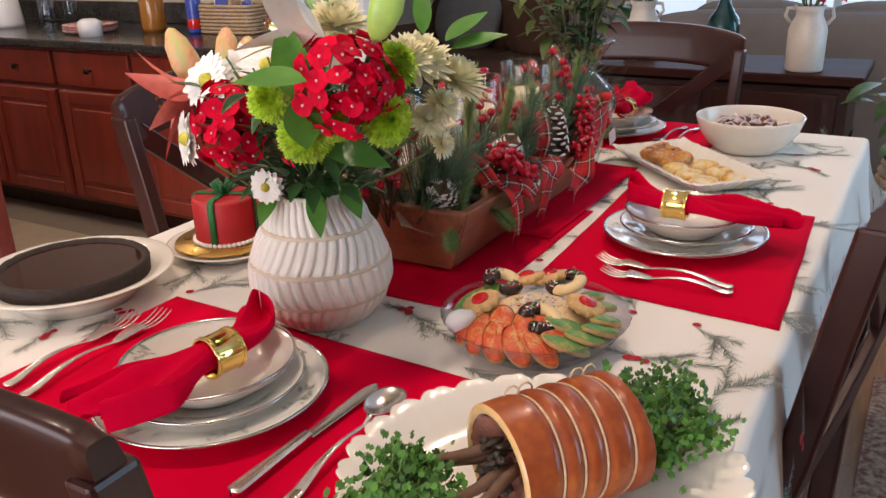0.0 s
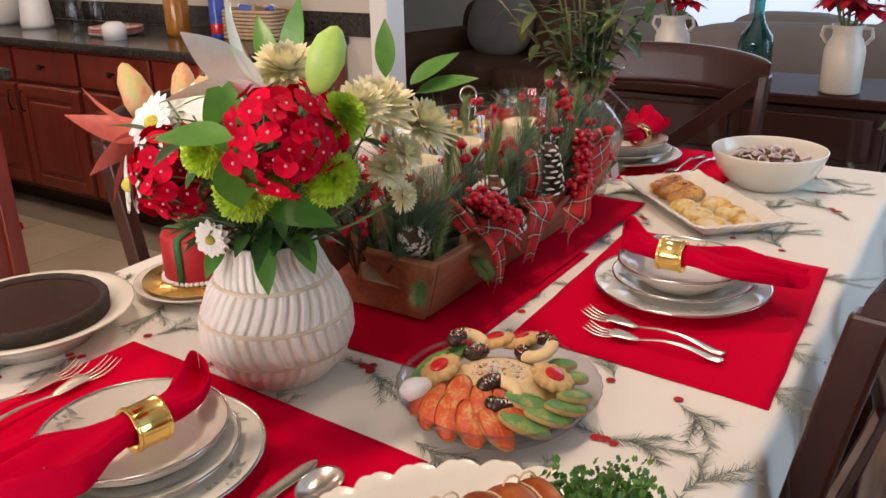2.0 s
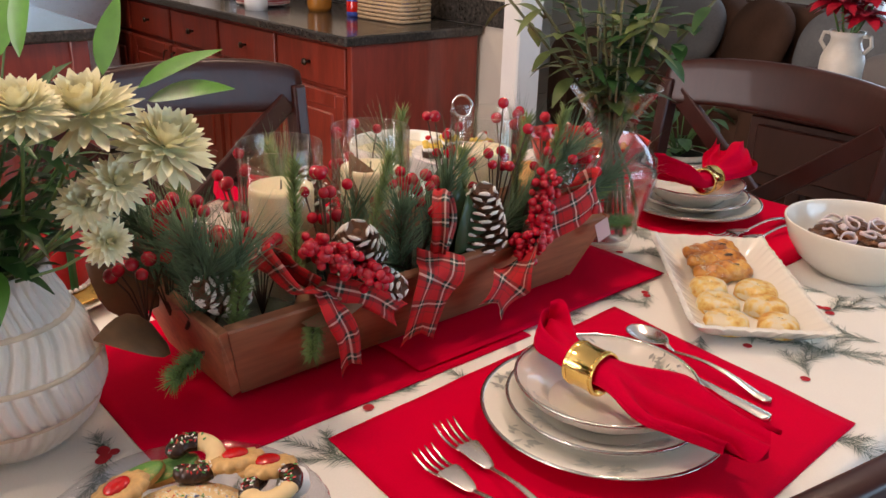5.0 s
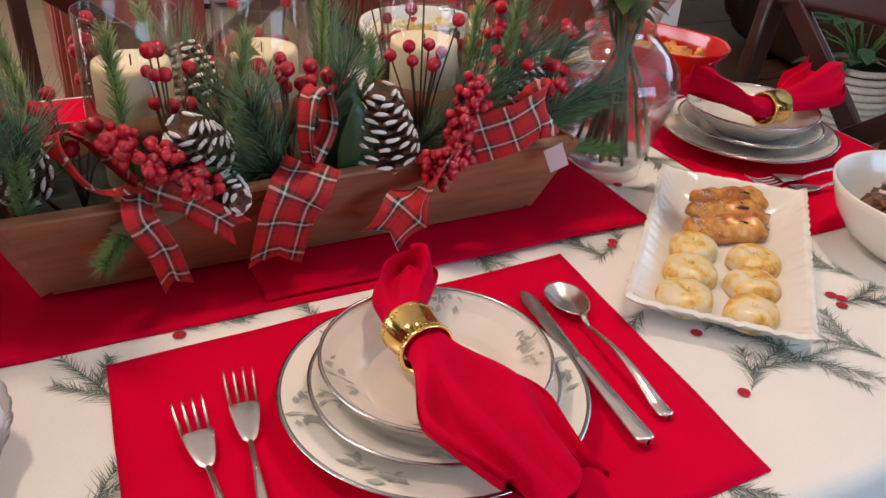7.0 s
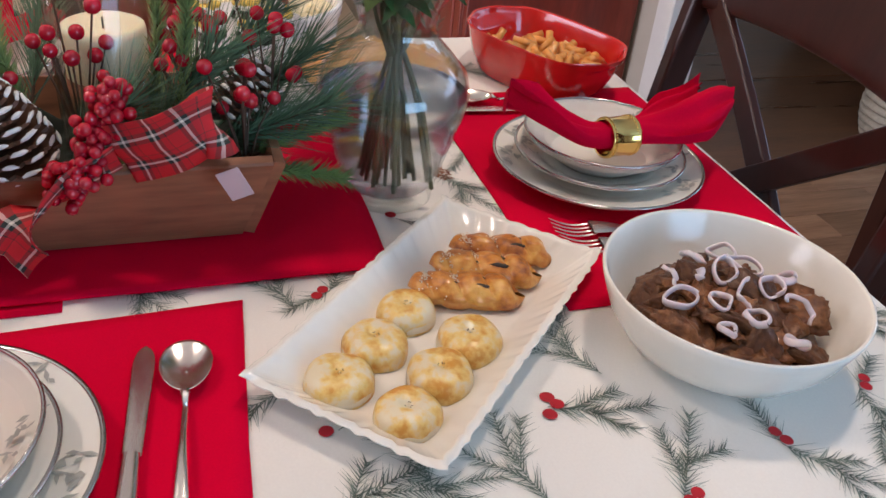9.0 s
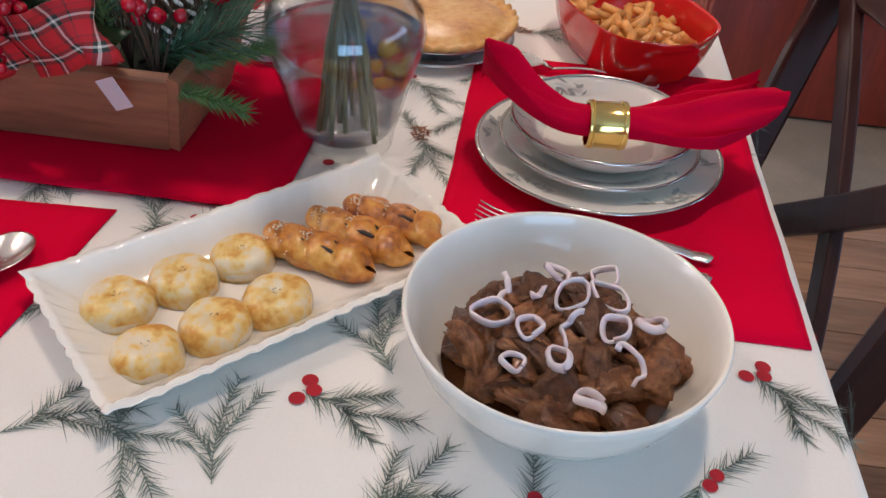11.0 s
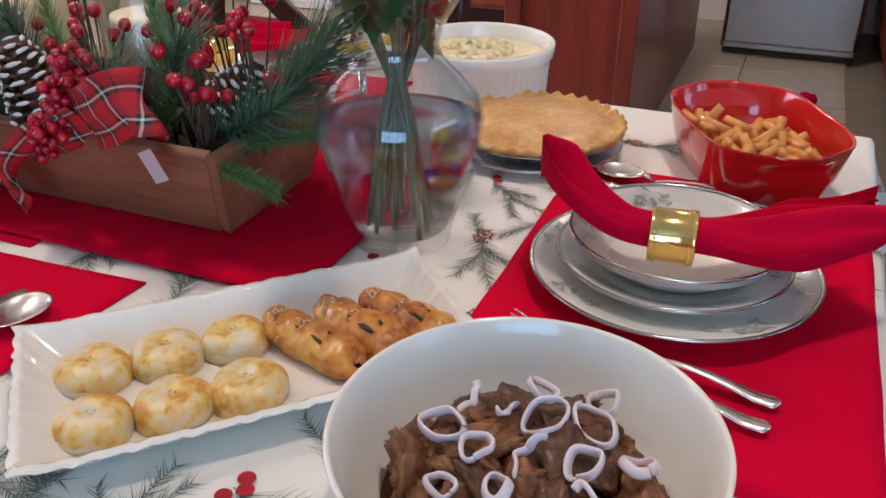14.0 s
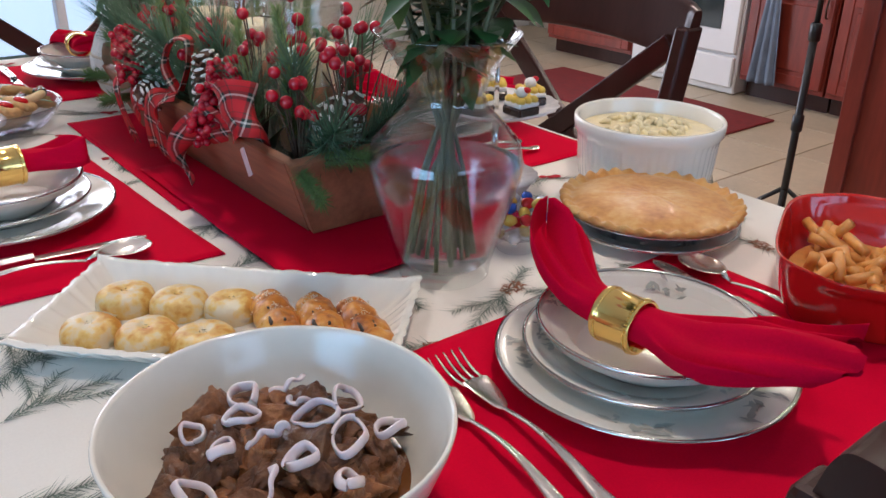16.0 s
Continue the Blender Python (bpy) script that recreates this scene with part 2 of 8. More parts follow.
def part(name, mesh, material, parent=None, label="", solid=0.0):
    """Links a Mesh as one mesh object under a thing or a part."""
    ob = new(name, mesh.data(name, material) if isinstance(mesh, Mesh) else mesh)
    if parent:
        ob.parent = parent
    if label:
        tagged(ob, label)
    if solid:
        md = ob.modifiers.new("thick", "SOLIDIFY")
        md.thickness, md.offset = solid, -1
    return ob


def whole(name, mesh, material, label, category, group="", kind="", at=None, solid=0.0):
    ob = part(name, mesh, material, None, "", solid)
    ob.matrix_world = Matrix.Translation(SHIFT) @ (at or Matrix())
    return tagged(ob, label, category, group, kind)


R = random.Random(5)
T = 0.76

# ---- the room ----
X0, X1, Y0, Y1 = -5.0, 3.5, -2.6, 6.5


def wall_with_opening(name, along, at, a0, a1, openings, label):
    """A wall 0.12 thick along x or y, with openings (from, to, sill, head)."""
    ms = Mesh()

    def block(p, q, z0, z1):
        if q - p < 0.001 or z1 - z0 < 0.001:
            return
        c, d = ((p + q) / 2, at, (z0 + z1) / 2), (q - p, 0.12, z1 - z0)
        if along == "y":
            c, d = (at, (p + q) / 2, c[2]), (0.12, q - p, z1 - z0)
        ms.box(c, d, 0)
    x = a0
    for p, q, s0, s1 in openings:
        block(x, p, 0, CEIL)
        block(p, q, 0, s0)
        block(p, q, s1, CEIL)
        x = q
    block(x, a1, 0, CEIL)
    return whole(name, ms, WALL, label, "wall", kind="structure")


wall_with_opening("wall_north", "x", Y1 + 0.06, X0, X1, [(-2.3, 1.1, 0.5, 2.4)], "warm white painted wall with a wide window")
wall_with_opening("wall_south", "x", Y0 - 0.06, X0, X1, [(-2.3, 0.3, 0.08, 2.15)], "warm white painted wall with a glazed door")
wall_with_opening("wall_west", "y", X0 - 0.06, Y0, Y1, [], "warm white painted kitchen wall")
wall_with_opening("wall_east", "y", X1 + 0.06, Y0, Y1, [(2.0, 4.6, 0.55, 2.25)], "warm white painted wall with a window")
whole("ceiling", Mesh().box(((X0 + X1) / 2, (Y0 + Y1) / 2, CEIL + 0.05), (X1 - X0 + 0.24, Y1 - Y0 + 0.24, 0.1), 0), TRIM, "flat white painted ceiling", "ceiling", kind="structure")
floor = whole("floor", Mesh().box(((X0 + X1) / 2, (Y0 + Y1) / 2, -0.06), (X1 - X0 + 0.24, Y1 - Y0 + 0.24, 0.1), 0), GROUT, "floor of dark oak planks and beige kitchen tiles", "floor", kind="structure")
whole("wall_stub", Mesh().box((-2.135, 3.145, CEIL / 2), (0.09, 0.13, CEIL - 0.004), 0.006), TRIM, "white painted wall end beside the cabinets", "wall", kind="structure")
whole("ground", Mesh().box((0, 0, -0.3), (400, 400, 0.2), 0), mat("winter_lawn", (0.07, 0.08, 0.04), 0.9, scale=0.4), "lawn outside the windows", "ground", kind="structure")
for _n, _x, _y, _w, _r in (("north", -0.6, Y1 + 2.2, 9.0, 0), ("south", -1.0, Y0 - 2.0, 8.0, 0), ("east", X1 + 2.0, 3.3, 8.0, 90)):
    whole("backdrop_" + _n, Mesh().box((0, 0, 0), (_w, 0.02, 5.0), 0), glow("bright_daylight_" + _n, (0.72, 0.88, 1.0), 0.95), "pale bright daylight outside the window", "backdrop", kind="structure", at=pose(_x, _y, 1.4, 0, 0, _r))
FROST = mat("window_frame_white", (0.75, 0.75, 0.74), 0.4, vary=0.02)


def window(name, m, w, h, cols, rows, label):
    """White frame with bars and panes; m sets the middle of its foot, with x along the wall."""
    t = tagged(new(name), label, "window", kind="structure")
    t.matrix_world = m
    fr = Mesh()
    for s in (-1, 1):
        fr.box((s * (w / 2 - 0.03), 0, h / 2), (0.06, 0.1, h), 0.006)
    for z in (0.03, h - 0.03):
        fr.box((0, 0, z), (w - 0.124, 0.1, 0.06), 0.006)
    for c in range(1, cols):
        fr.box((-w / 2 + w * c / cols, 0, h / 2), (0.05, 0.08, h - 0.124), 0.005)
    for r in range(1, rows):
        for c in range(cols):
            fr.box((-w / 2 + w * (c + 0.5) / cols, 0, h * r / rows), (w / cols - 0.056, 0.04, 0.025), 0.004)
    part("window_frame", fr, FROST, t)
    return t


window("window_1", pose(-0.6, Y1 + 0.06, 0.5), 3.4, 1.9, 4, 3, "wide white-framed living room window")
window("window_2", pose(-1.0, Y0 - 0.06, 0.08), 2.6, 2.07, 3, 1, "white-framed glazed patio door, bright with daylight")
window("window_3", pose(X1 + 0.06, 3.3, 0.55, 0, 0, 90), 2.6, 1.7, 3, 2, "white-framed dining room window")

# ---- table and cloth ----
TX0, TX1, TY0, TY1 = -1.125, -0.085, 0.38, 2.238
table = thing("dining_table", ((TX0 + TX1) / 2, (TY0 + TY1) / 2, 0), "dark-stained wooden dining table under a white cloth", "table")
TW, TL = TX1 - TX0, TY1 - TY0
part("tabletop", Mesh().box((0, 0, T - 0.022), (TW - 0.012, TL - 0.012, 0.034), 0.006), ESPRESSO, table)
for sx in (-1, 1):
    part("apron", Mesh().box((sx * (TW / 2 - 0.09), 0, T - 0.084), (0.022, TL - 0.26, 0.09), 0.003), ESPRESSO, table)
    part("apron", Mesh().box((0, sx * (TL / 2 - 0.09), T - 0.084), (TW - 0.26, 0.022, 0.09), 0.003), ESPRESSO, table)
    for sy in (-1, 1):
        lg = Mesh().lathe([(0.0, 0), (0.028, 0), (0.03, 0.05), (0.038, 0.5), (0.045, 0.62), (0.045, T - 0.041), (0, T - 0.041)], 16)
        ob = part("leg", lg, ESPRESSO, table)
        ob.location = (sx * (TW / 2 - 0.11), sy * (TL / 2 - 0.11), 0)


def cloth_top(u, v):
    """Cloth over the table: flat top, soft fold at the edge, rippled hem."""
    drop = 0.2
    w, l = TW / 2, TL / 2
    x, y = (u * 2 - 1) * (w + drop), (v * 2 - 1) * (l + drop)
    ox, oy = max(0, abs(x) - w), max(0, abs(y) - l)
    over = max(ox, oy) if min(ox, oy) == 0 else math.hypot(ox, oy)
    cx, cy = max(-w, min(w, x)), max(-l, min(l, y))
    if over == 0:
        return (cx, cy, T + 0.0006 * noise.noise(Vector((x * 7, y * 7, 0))))
    s = y if ox > oy else x
    rip = 0.012 * math.sin(s * 19 + 1.3 * math.sin(s * 5)) * (over / drop)
    out = 0.006 + rip + 0.03 * (over / drop)
    corner = min(ox, oy) / drop
    dx = (math.copysign(out, x) if ox > 0 else 0) * (1 + 1.6 * corner)
    dy = (math.copysign(out, y) if oy > 0 else 0) * (1 + 1.6 * corner)
    f = min(1.0, over / 0.012)
    return (cx + dx * f, cy + dy * f, T - max(0, over - 0.004) * (1 - 0.25 * corner))


cloth = whole("tablecloth", Mesh().sheet(cloth_top, 150, 220), CLOTH, "white cotton tablecloth printed with pine sprigs and red berries", "tablecloth",
              at=pose((TX0 + TX1) / 2, (TY0 + TY1) / 2, 0))


def red_mat(x0, x1, y0, y1, z, label, name="placemat", group="red placemats on the table", rz=0.0, skew=0.0):
    w, l = x1 - x0, y1 - y0

    def fn(u, v):
        x, y = (u - 0.5) * w, (v - 0.5) * l
        e = 0.0012 * noise.noise(Vector((x * 9 + x0 * 5, y * 9, y0)))
        edge = 0.0015 * noise.noise(Vector((x * 14, y * 14, 5 + y0)))
        return (x + edge, y + edge + skew * x, 0.0022 + abs(e))
    ms = Mesh().sheet(fn, 26, 34)
    return whole(name, ms, RED, label, "placemat", group, at=pose((x0 + x1) / 2, (y0 + y1) / 2, z, 0, 0, rz), solid=0.0016)


red_mat(-0.887, -0.381, 0.475, 0.823, T, "red linen placemat at the head of the table", rz=-2.7)
red_mat(-0.449, -0.103, 1.113, 1.597, T, "red linen placemat laid along the table edge", rz=2.4, skew=-0.117)
red_mat(-0.89, -0.389, 1.908, 2.233, T, "red linen placemat at the end of the table")
red_mat(-1.11, -0.785, 1.10, 1.59, T, "red linen placemat on the far side of the table")
red_mat(-0.80, -0.472, 0.972, 1.455, T, "red linen mat laid as a runner under the planter", "table_runner", "red mats as a runner")
red_mat(-0.812, -0.483, 1.281, 1.757, T + 0.0042, "red linen mat overlapping the other as a runner", "table_runner", "red mats as a runner")
M = T + 0.004   # top of a mat

# ---- crockery ----
SPRIG = mat("grey_flower_transfer", (0.36, 0.37, 0.33), 0.3, vary=0.25, bump=0)


def plate_part(name, parent, r, z, lift, label, deep=0.0, flowers=6, seed=1):
    """A round plate with foot, well, rim and a metal band."""
    w = r * 0.68
    prof = [(0, 0.004), (w * 0.72, 0.004), (w * 0.76, 0.0), (w * 0.8, 0.0), (w * 0.86, 0.005), (r * 0.985, lift - 0.003), (r, lift - 0.0012), (r, lift), (r * 0.985, lift + 0.0006)]
    inner = [(r * 0.93, lift - 0.001 - deep * 0.1), (w * 1.08, lift * 0.62), (w * 0.98, 0.0085), (w * 0.9, 0.0068), (0, 0.0065)]
    ob = part(name, Mesh().lathe(prof + inner, 72), PORC, parent, label)
    ob.location = (0, 0, z)
    band = Mesh().lathe([(r * 0.975, lift + 0.0004), (r * 0.985, lift + 0.0016), (r + 0.0006, lift + 0.001), (r + 0.0008, lift - 0.001), (r * 0.99, lift - 0.002)], 72)
    part("metal_band", band, SILVER_RIM, ob)
    rr = random.Random(seed)
    dec = Mesh()
    for k in range(flowers):
        a0 = 2 * math.pi * (k + 0.3 * rr.random()) / flowers
        for j in range(13):
            a, q = a0 + rr.uniform(-0.24, 0.24), rr.uniform(0.76, 0.93)
            f = (q - 0.73) / 0.2
            z0 = lift * 0.62 + (lift * 0.36) * min(1, max(0, f)) + 0.0009
            c = Vector((r * q * math.cos(a), r * q * math.sin(a), z0))
            th, ln, wd = rr.uniform(0, 6.3), r * rr.uniform(0.03, 0.075), r * rr.uniform(0.012, 0.03)
            d, e = Vector((math.cos(th), math.sin(th), 0)), Vector((-math.sin(th), math.cos(th), 0))
            slope = Vector((0, 0, 1.6 * lift / r))
            pts = [c - d * ln, c + e * wd, c + d * ln, c - e * wd]
            pts = [p + Vector((0, 0, 1)) * ((math.hypot(p.x, p.y) - r * q) * 1.35 * lift / r) for p in pts]
            dec.add(pts, [(0, 3, 2, 1)])
    tagged(part("flower_transfer", dec, SPRIG, ob), kind="stuff")
    return ob


def place_setting_plates(x, y, rz, labelled, seed):
    base = M + 0.0022
    a = thing("dinner_plate", (x, y, base), "white porcelain dinner plate with silver band and grey flowers", "plate", "dinner plates", rz)
    plate_part("plate_body", a, 0.1295, 0, 0.019, "", seed=seed)
    b = thing("salad_plate", (x + 0.002, y - 0.001, base + 0.0075), "smaller white porcelain plate stacked on a dinner plate", "plate", "salad plates", rz + 40)
    plate_part("plate_body", b, 0.104, 0.0, 0.0235, "", flowers=5, seed=seed + 1)
    c = thing("soup_plate", (x, y, base + 0.0155), "shallow white porcelain soup plate on top of the stack", "bowl", "soup plates", rz + 80)
    plate_part("plate_body", c, 0.0955, 0.0, 0.037, "", deep=0.1, flowers=4, seed=seed + 2)


P1, P2, P3, P4 = (-0.621, 0.641), (-0.285, 1.368), (-0.645, 2.058), (-0.955, 1.345)
for i, (p, rz) in enumerate(((P1, 10), (P2, 70), (P3, 200), (P4, 130))):
    place_setting_plates(*p, rz, "", 11 * i + 1)


def napkin(p, rz, seed, label, inner=0.125, outer=0.17, wide=1.0, lift=0.02, bow=0.0):
    """A napkin gathered through a gold ring: a folded tongue one way, a pleated fan the other, along x."""
    t = thing("napkin", (p[0], p[1], M + 0.061), label, "napkin", "rolled napkins", rz)

    def fn(u, v):
        s = -inner + (inner + outer) * v
        end = inner if s < 0 else outer
        q = abs(s) / end
        g = 0.0 if abs(s) < 0.016 else min(1, (abs(s) - 0.016) / 0.085)
        g = g * g * (3 - 2 * g)
        wy = 0.018 + (0.03 if s < 0 else 0.042) * wide * g
        wz = 0.018 - 0.004 * g
        tip = 1.0
        if q > 0.6:
            e = (q - 0.6) / 0.4
            tip = math.sqrt(max(0.0005, 1 - e ** 2.6)) if s < 0 else max(0.04, 1 - 0.3 * e)
        a = 2 * math.pi * u
        ca, sa = math.cos(a), math.sin(a)
        pleat = (0.006 + 0.006 * q) * g * (1.1 - 2 * abs(math.sin(2.6 * ca + seed + 4 * s)) ** 0.6 + 0.5 * math.sin(11 * ca - seed * 2 + 6 * s))
        crease = 0.011 * g * noise.noise(Vector((ca * 2.5 + seed * 7, sa * 2.5, s * 11)))
        y = wy * tip * math.copysign(abs(ca) ** 0.75, ca) * (1 + 0.12 * g * noise.noise(Vector((ca * 2, seed, s * 9))))
        z = wz * math.copysign(abs(sa) ** 0.85, sa) * (0.55 if sa < 0 else 1) * (1 - 0.62 * q ** 1.5 * (1 if s > 0 else 0.5)) * (0.35 + 0.65 * tip) + (pleat + crease) * (1 if sa > -0.2 else 0.4)
        sag = lift * 1.3 * g * q if s < 0 else (-0.025 * max(0, q - 0.5) ** 1.3 * g if lift < 0.03 else lift * 0.8 * g * q)
        ends = (0.02 * noise.noise(Vector((2.4 * ca, seed * 3.3, 2))) + 0.012 * math.sin(4 * ca + seed)) * q ** 3
        return (s + (ends if s > 0 else 0), y + bow * q * q + 0.008 * g * math.sin(s * 14 + seed), 0.002 + z + sag)
    part("cloth", Mesh().sheet(fn, 96, 90, close_u=True), NAPKIN, t)
    ring = Mesh().lathe([(0.0212, -0.019), (0.0235, -0.0192), (0.0242, -0.0178), (0.0232, -0.016), (0.0234, 0.016), (0.0242, 0.0178), (0.0235, 0.0192), (0.0212, 0.019), (0.0208, 0), (0.0212, -0.019)], 48,
                        m=pose(0, 0, 0.002, 0, 90, 0))
    for k in range(44):
        a = 2 * math.pi * k / 44
        for s in (-1, 1):
            ring.ball((s * 0.0145, 0.0236 * math.cos(a), 0.002 + 0.0236 * math.sin(a)), 0.0011, 6, 4)
    part("napkin_ring", ring, BRASS, t, "polished gold napkin ring with beaded edges")
    return t


napkin((-0.602, 0.640), -99, 1, "red cotton napkin rolled in a gold ring on plates", 0.09, 0.145, 0.85, 0.012, -0.035)
napkin((-0.298, 1.356), 2, 2, "red cotton napkin rolled in a gold ring on plates", 0.088, 0.172, 0.85, 0.01, 0.03)
napkin((-0.612, 2.058), 96, 3, "red cotton napkin rolled in a gold ring on plates", 0.125, 0.165, 0.85, 0.031, 0.04)
napkin((-0.945, 1.345), 165, 4, "red cotton napkin rolled in a gold ring on plates", 0.12, 0.17)

# ---- cutlery ----
def cutlery(kind, a, b, z=None):
    """A fork, knife or spoon from the tip a to the handle's end b on a mat."""
    z = (M + 0.0012) if z is None else z
    d = Vector((b[0] - a[0], b[1] - a[1]))
    L = d.length
    ob_m = pose(a[0], a[1], z, 0, 0, math.degrees(math.atan2(d.y, d.x)))
    labels = {"fork": "stainless steel fork with a beaded handle", "knife": "stainless steel table knife", "spoon": "stainless steel soup spoon"}
    t = thing(kind, (0, 0, 0), labels[kind] + " on a placemat", kind, kind + "s on the placemats")
    t.matrix_world = ob_m
    h = Mesh()
    hs = {"fork": 0.40, "knife": 0.52, "spoon": 0.34}[kind] * L

    def handle(u, v):
        s = hs + (L - hs) * v
        w = 0.0026 + 0.0055 * max(0, (v - 0.25) / 0.75) ** 1.3 if kind != "knife" else 0.0062 + 0.003 * v
        if v > 0.95:
            w *= math.sqrt(max(0.02, 1 - ((v - 0.95) / 0.05) ** 2))
        th = 0.0019 + 0.0008 * v if kind != "knife" else 0.0038
        arch = 0.008 * math.sin(math.pi * min(1, v * 1.15)) if kind != "knife" else 0.003
        c, n = math.cos(2 * math.pi * u), math.sin(2 * math.pi * u)
        bead = 1 + (0.05 * math.sin(260 * v) if v > 0.3 and abs(c) > 0.8 else 0)
        return (s, w * c * bead, 0.003 + arch + th * n)
    h.sheet(handle, 20, 90, close_u=True)
    part("handle", h, STEEL, t)
    hd = Mesh()
    if kind == "fork":
        def neck(u, v):
            s = hs * (0.52 + 0.5 * v)
            w = 0.0025 + 0.0105 * math.sqrt(max(0, 1 - ((v) / 1.0) ** 1.2)) if v > 0.0 else 0.0122
            c, n = math.cos(2 * math.pi * u), math.sin(2 * math.pi * u)
            return (s, w * c, 0.0035 + 0.003 * math.sin(math.pi * (0.5 + 0.5 * v)) + 0.0014 * n)
        hd.sheet(neck, 18, 18, close_u=True)
        for k in range(4):
            y = (k - 1.5) * 0.0068
            pts = [(hs * 0.56 * (1 - i / 7) + 0.001, y * (1 + 0.03 * i), 0.0042 + 0.006 * (i / 7) ** 2 - 0.004 * math.sin(math.pi * i / 7)) for i in range(8)]
            part("tine", Mesh().tube(pts, [0.0018, 0.0018, 0.0017, 0.0016, 0.0015, 0.0013, 0.0011, 0.0006], 8), STEEL, t)
    elif kind == "spoon":
        def bowl(u, v):
            a = 2 * math.pi * u
            bl, bw = hs * 0.86 / 2, 0.021
            x = bl + v * bl * math.cos(a)
            y = v * bw * math.sin(a) * (1 - 0.14 * math.cos(a))
            return (x, y, 0.0012 + 0.0085 * v * v)
        hd.sheet(bowl, 40, 14, close_u=True)
        hd.tube([(hs * 0.83, 0, 0.0085), (hs * 0.92, 0, 0.0058), (hs * 1.02, 0, 0.0035)], [0.0045, 0.003, 0.0026], 10)
    else:
        def blade(u, v):
            s = hs * v
            w = 0.0095 * math.sqrt(max(0.01, 1 - (1 - min(1, v / 0.22)) ** 2)) * (1 - 0.25 * v)
            c, n = math.cos(2 * math.pi * u), math.sin(2 * math.pi * u)
            return (s, w * c + 0.002 * (1 - v), 0.0032 + 0.0009 * n)
        hd.sheet(blade, 14, 40, close_u=True)
    part({"fork": "neck", "spoon": "bowl", "knife": "blade"}[kind], hd, STEEL, t, solid=0.0011 if kind == "spoon" else 0)
    return t


cutlery("fork", (-0.871, 0.752), (-0.858, 0.544))
cutlery("fork", (-0.841, 0.777), (-0.819, 0.538))
cutlery("knife", (-0.472, 0.745), (-0.477, 0.513))
cutlery("spoon", (-0.438, 0.740), (-0.424, 0.528))
cutlery("fork", (-0.38, 1.226), (-0.17, 1.197))
cutlery("fork", (-0.357, 1.178), (-0.167, 1.178))
cutlery("knife", (-0.402, 1.523), (-0.169, 1.504))
cutlery("spoon", (-0.396, 1.558), (-0.189, 1.542))
cutlery("fork", (-0.517, 1.942), (-0.489, 2.163))
cutlery("fork", (-0.484, 1.94), (-0.458, 2.158))
cutlery("spoon", (-0.862, 1.936), (-0.838, 2.14))
cutlery("knife", (-0.83, 1.92), (-0.81, 2.14))
cutlery("fork", (-0.815, 1.5), (-1.02, 1.5))
cutlery("fork", (-0.815, 1.54), (-1.02, 1.54))

# ---- serving dishes ----
v1 = thing("flower_vase", (-0.650, 0.885, T), "white ribbed ceramic vase with leaf-pattern bands, full of flowers", "vase")


def vase_r(h):
    pts = [(0, 0.058), (0.008, 0.066), (0.03, 0.0845), (0.06, 0.095), (0.085, 0.094), (0.115, 0.083), (0.145, 0.067), (0.168, 0.057), (0.18, 0.0555)]
    for (h0, r0), (h1, r1) in zip(pts, pts[1:]):
        if h <= h1:
            f = (h - h0) / (h1 - h0)
            f = f * 0.6 + 0.4 * f * f * (3 - 2 * f)
            return r0 + (r1 - r0) * f
    return pts[-1][1]


def vase_skin(u, v):
    h = 0.18 * v
    a = 2 * math.pi * u
    band = h / 0.045
    k, f = int(band), band % 1
    lean = 1 if k % 2 else -1
    w = math.sin(38 * a + lean * (f * 5.4 + 0.6 * math.sin(f * 3.1)))
    env = min(1, f / 0.09, (1 - f) / 0.09) if h > 0.008 else 0
    r = vase_r(h) + env * 0.0026 * (1 - abs(w) ** 0.7 * 1.7 if w < 0.2 else 1) - 0.0006
    return (r * math.cos(a), r * math.sin(a), h)


RIBBED = mat("white_matte_glaze", (0.87, 0.83, 0.75), 0.42, scale=14, vary=0.06, bump=0.06, coat=0.1)
part("body", Mesh().sheet(vase_skin, 560, 110, close_u=True).lathe([(0.0555, 0.18), (0.0545, 0.183), (0.0525, 0.183), (0.051, 0.178), (0.066, 0.145), (0.08, 0.1), (0.06, 0.02), (0, 0.016)], 64).disc(0.0602, 0.0005, 64), RIBBED, v1)

RAWBAND = mat("unglazed_tan_band", (0.74, 0.62, 0.46), 0.6, scale=20, vary=0.12, bump=0.1)
for _z in (0.045, 0.09, 0.135):
    part("plain_band", Mesh().lathe([(vase_r(_z + d) + o, _z + d) for d, o in ((-0.0026, 0.0002), (-0.0018, 0.0014), (0.0018, 0.0014), (0.0026, 0.0002))], 96), RAWBAND, v1, "unglazed tan band round the vase")

# wooden planter box, flared, of five boards
bx = thing("planter_box", (0, 0, T + 0.0085), "brown-stained wooden planter box on the red runner", "planter")
BB = [(-0.722, 1.083), (-0.562, 1.083), (-0.562, 1.632), (-0.722, 1.632)]
BT = [(-0.748, 1.052), (-0.52, 1.052), (-0.52, 1.66), (-0.748, 1.66)]
BH = 0.1


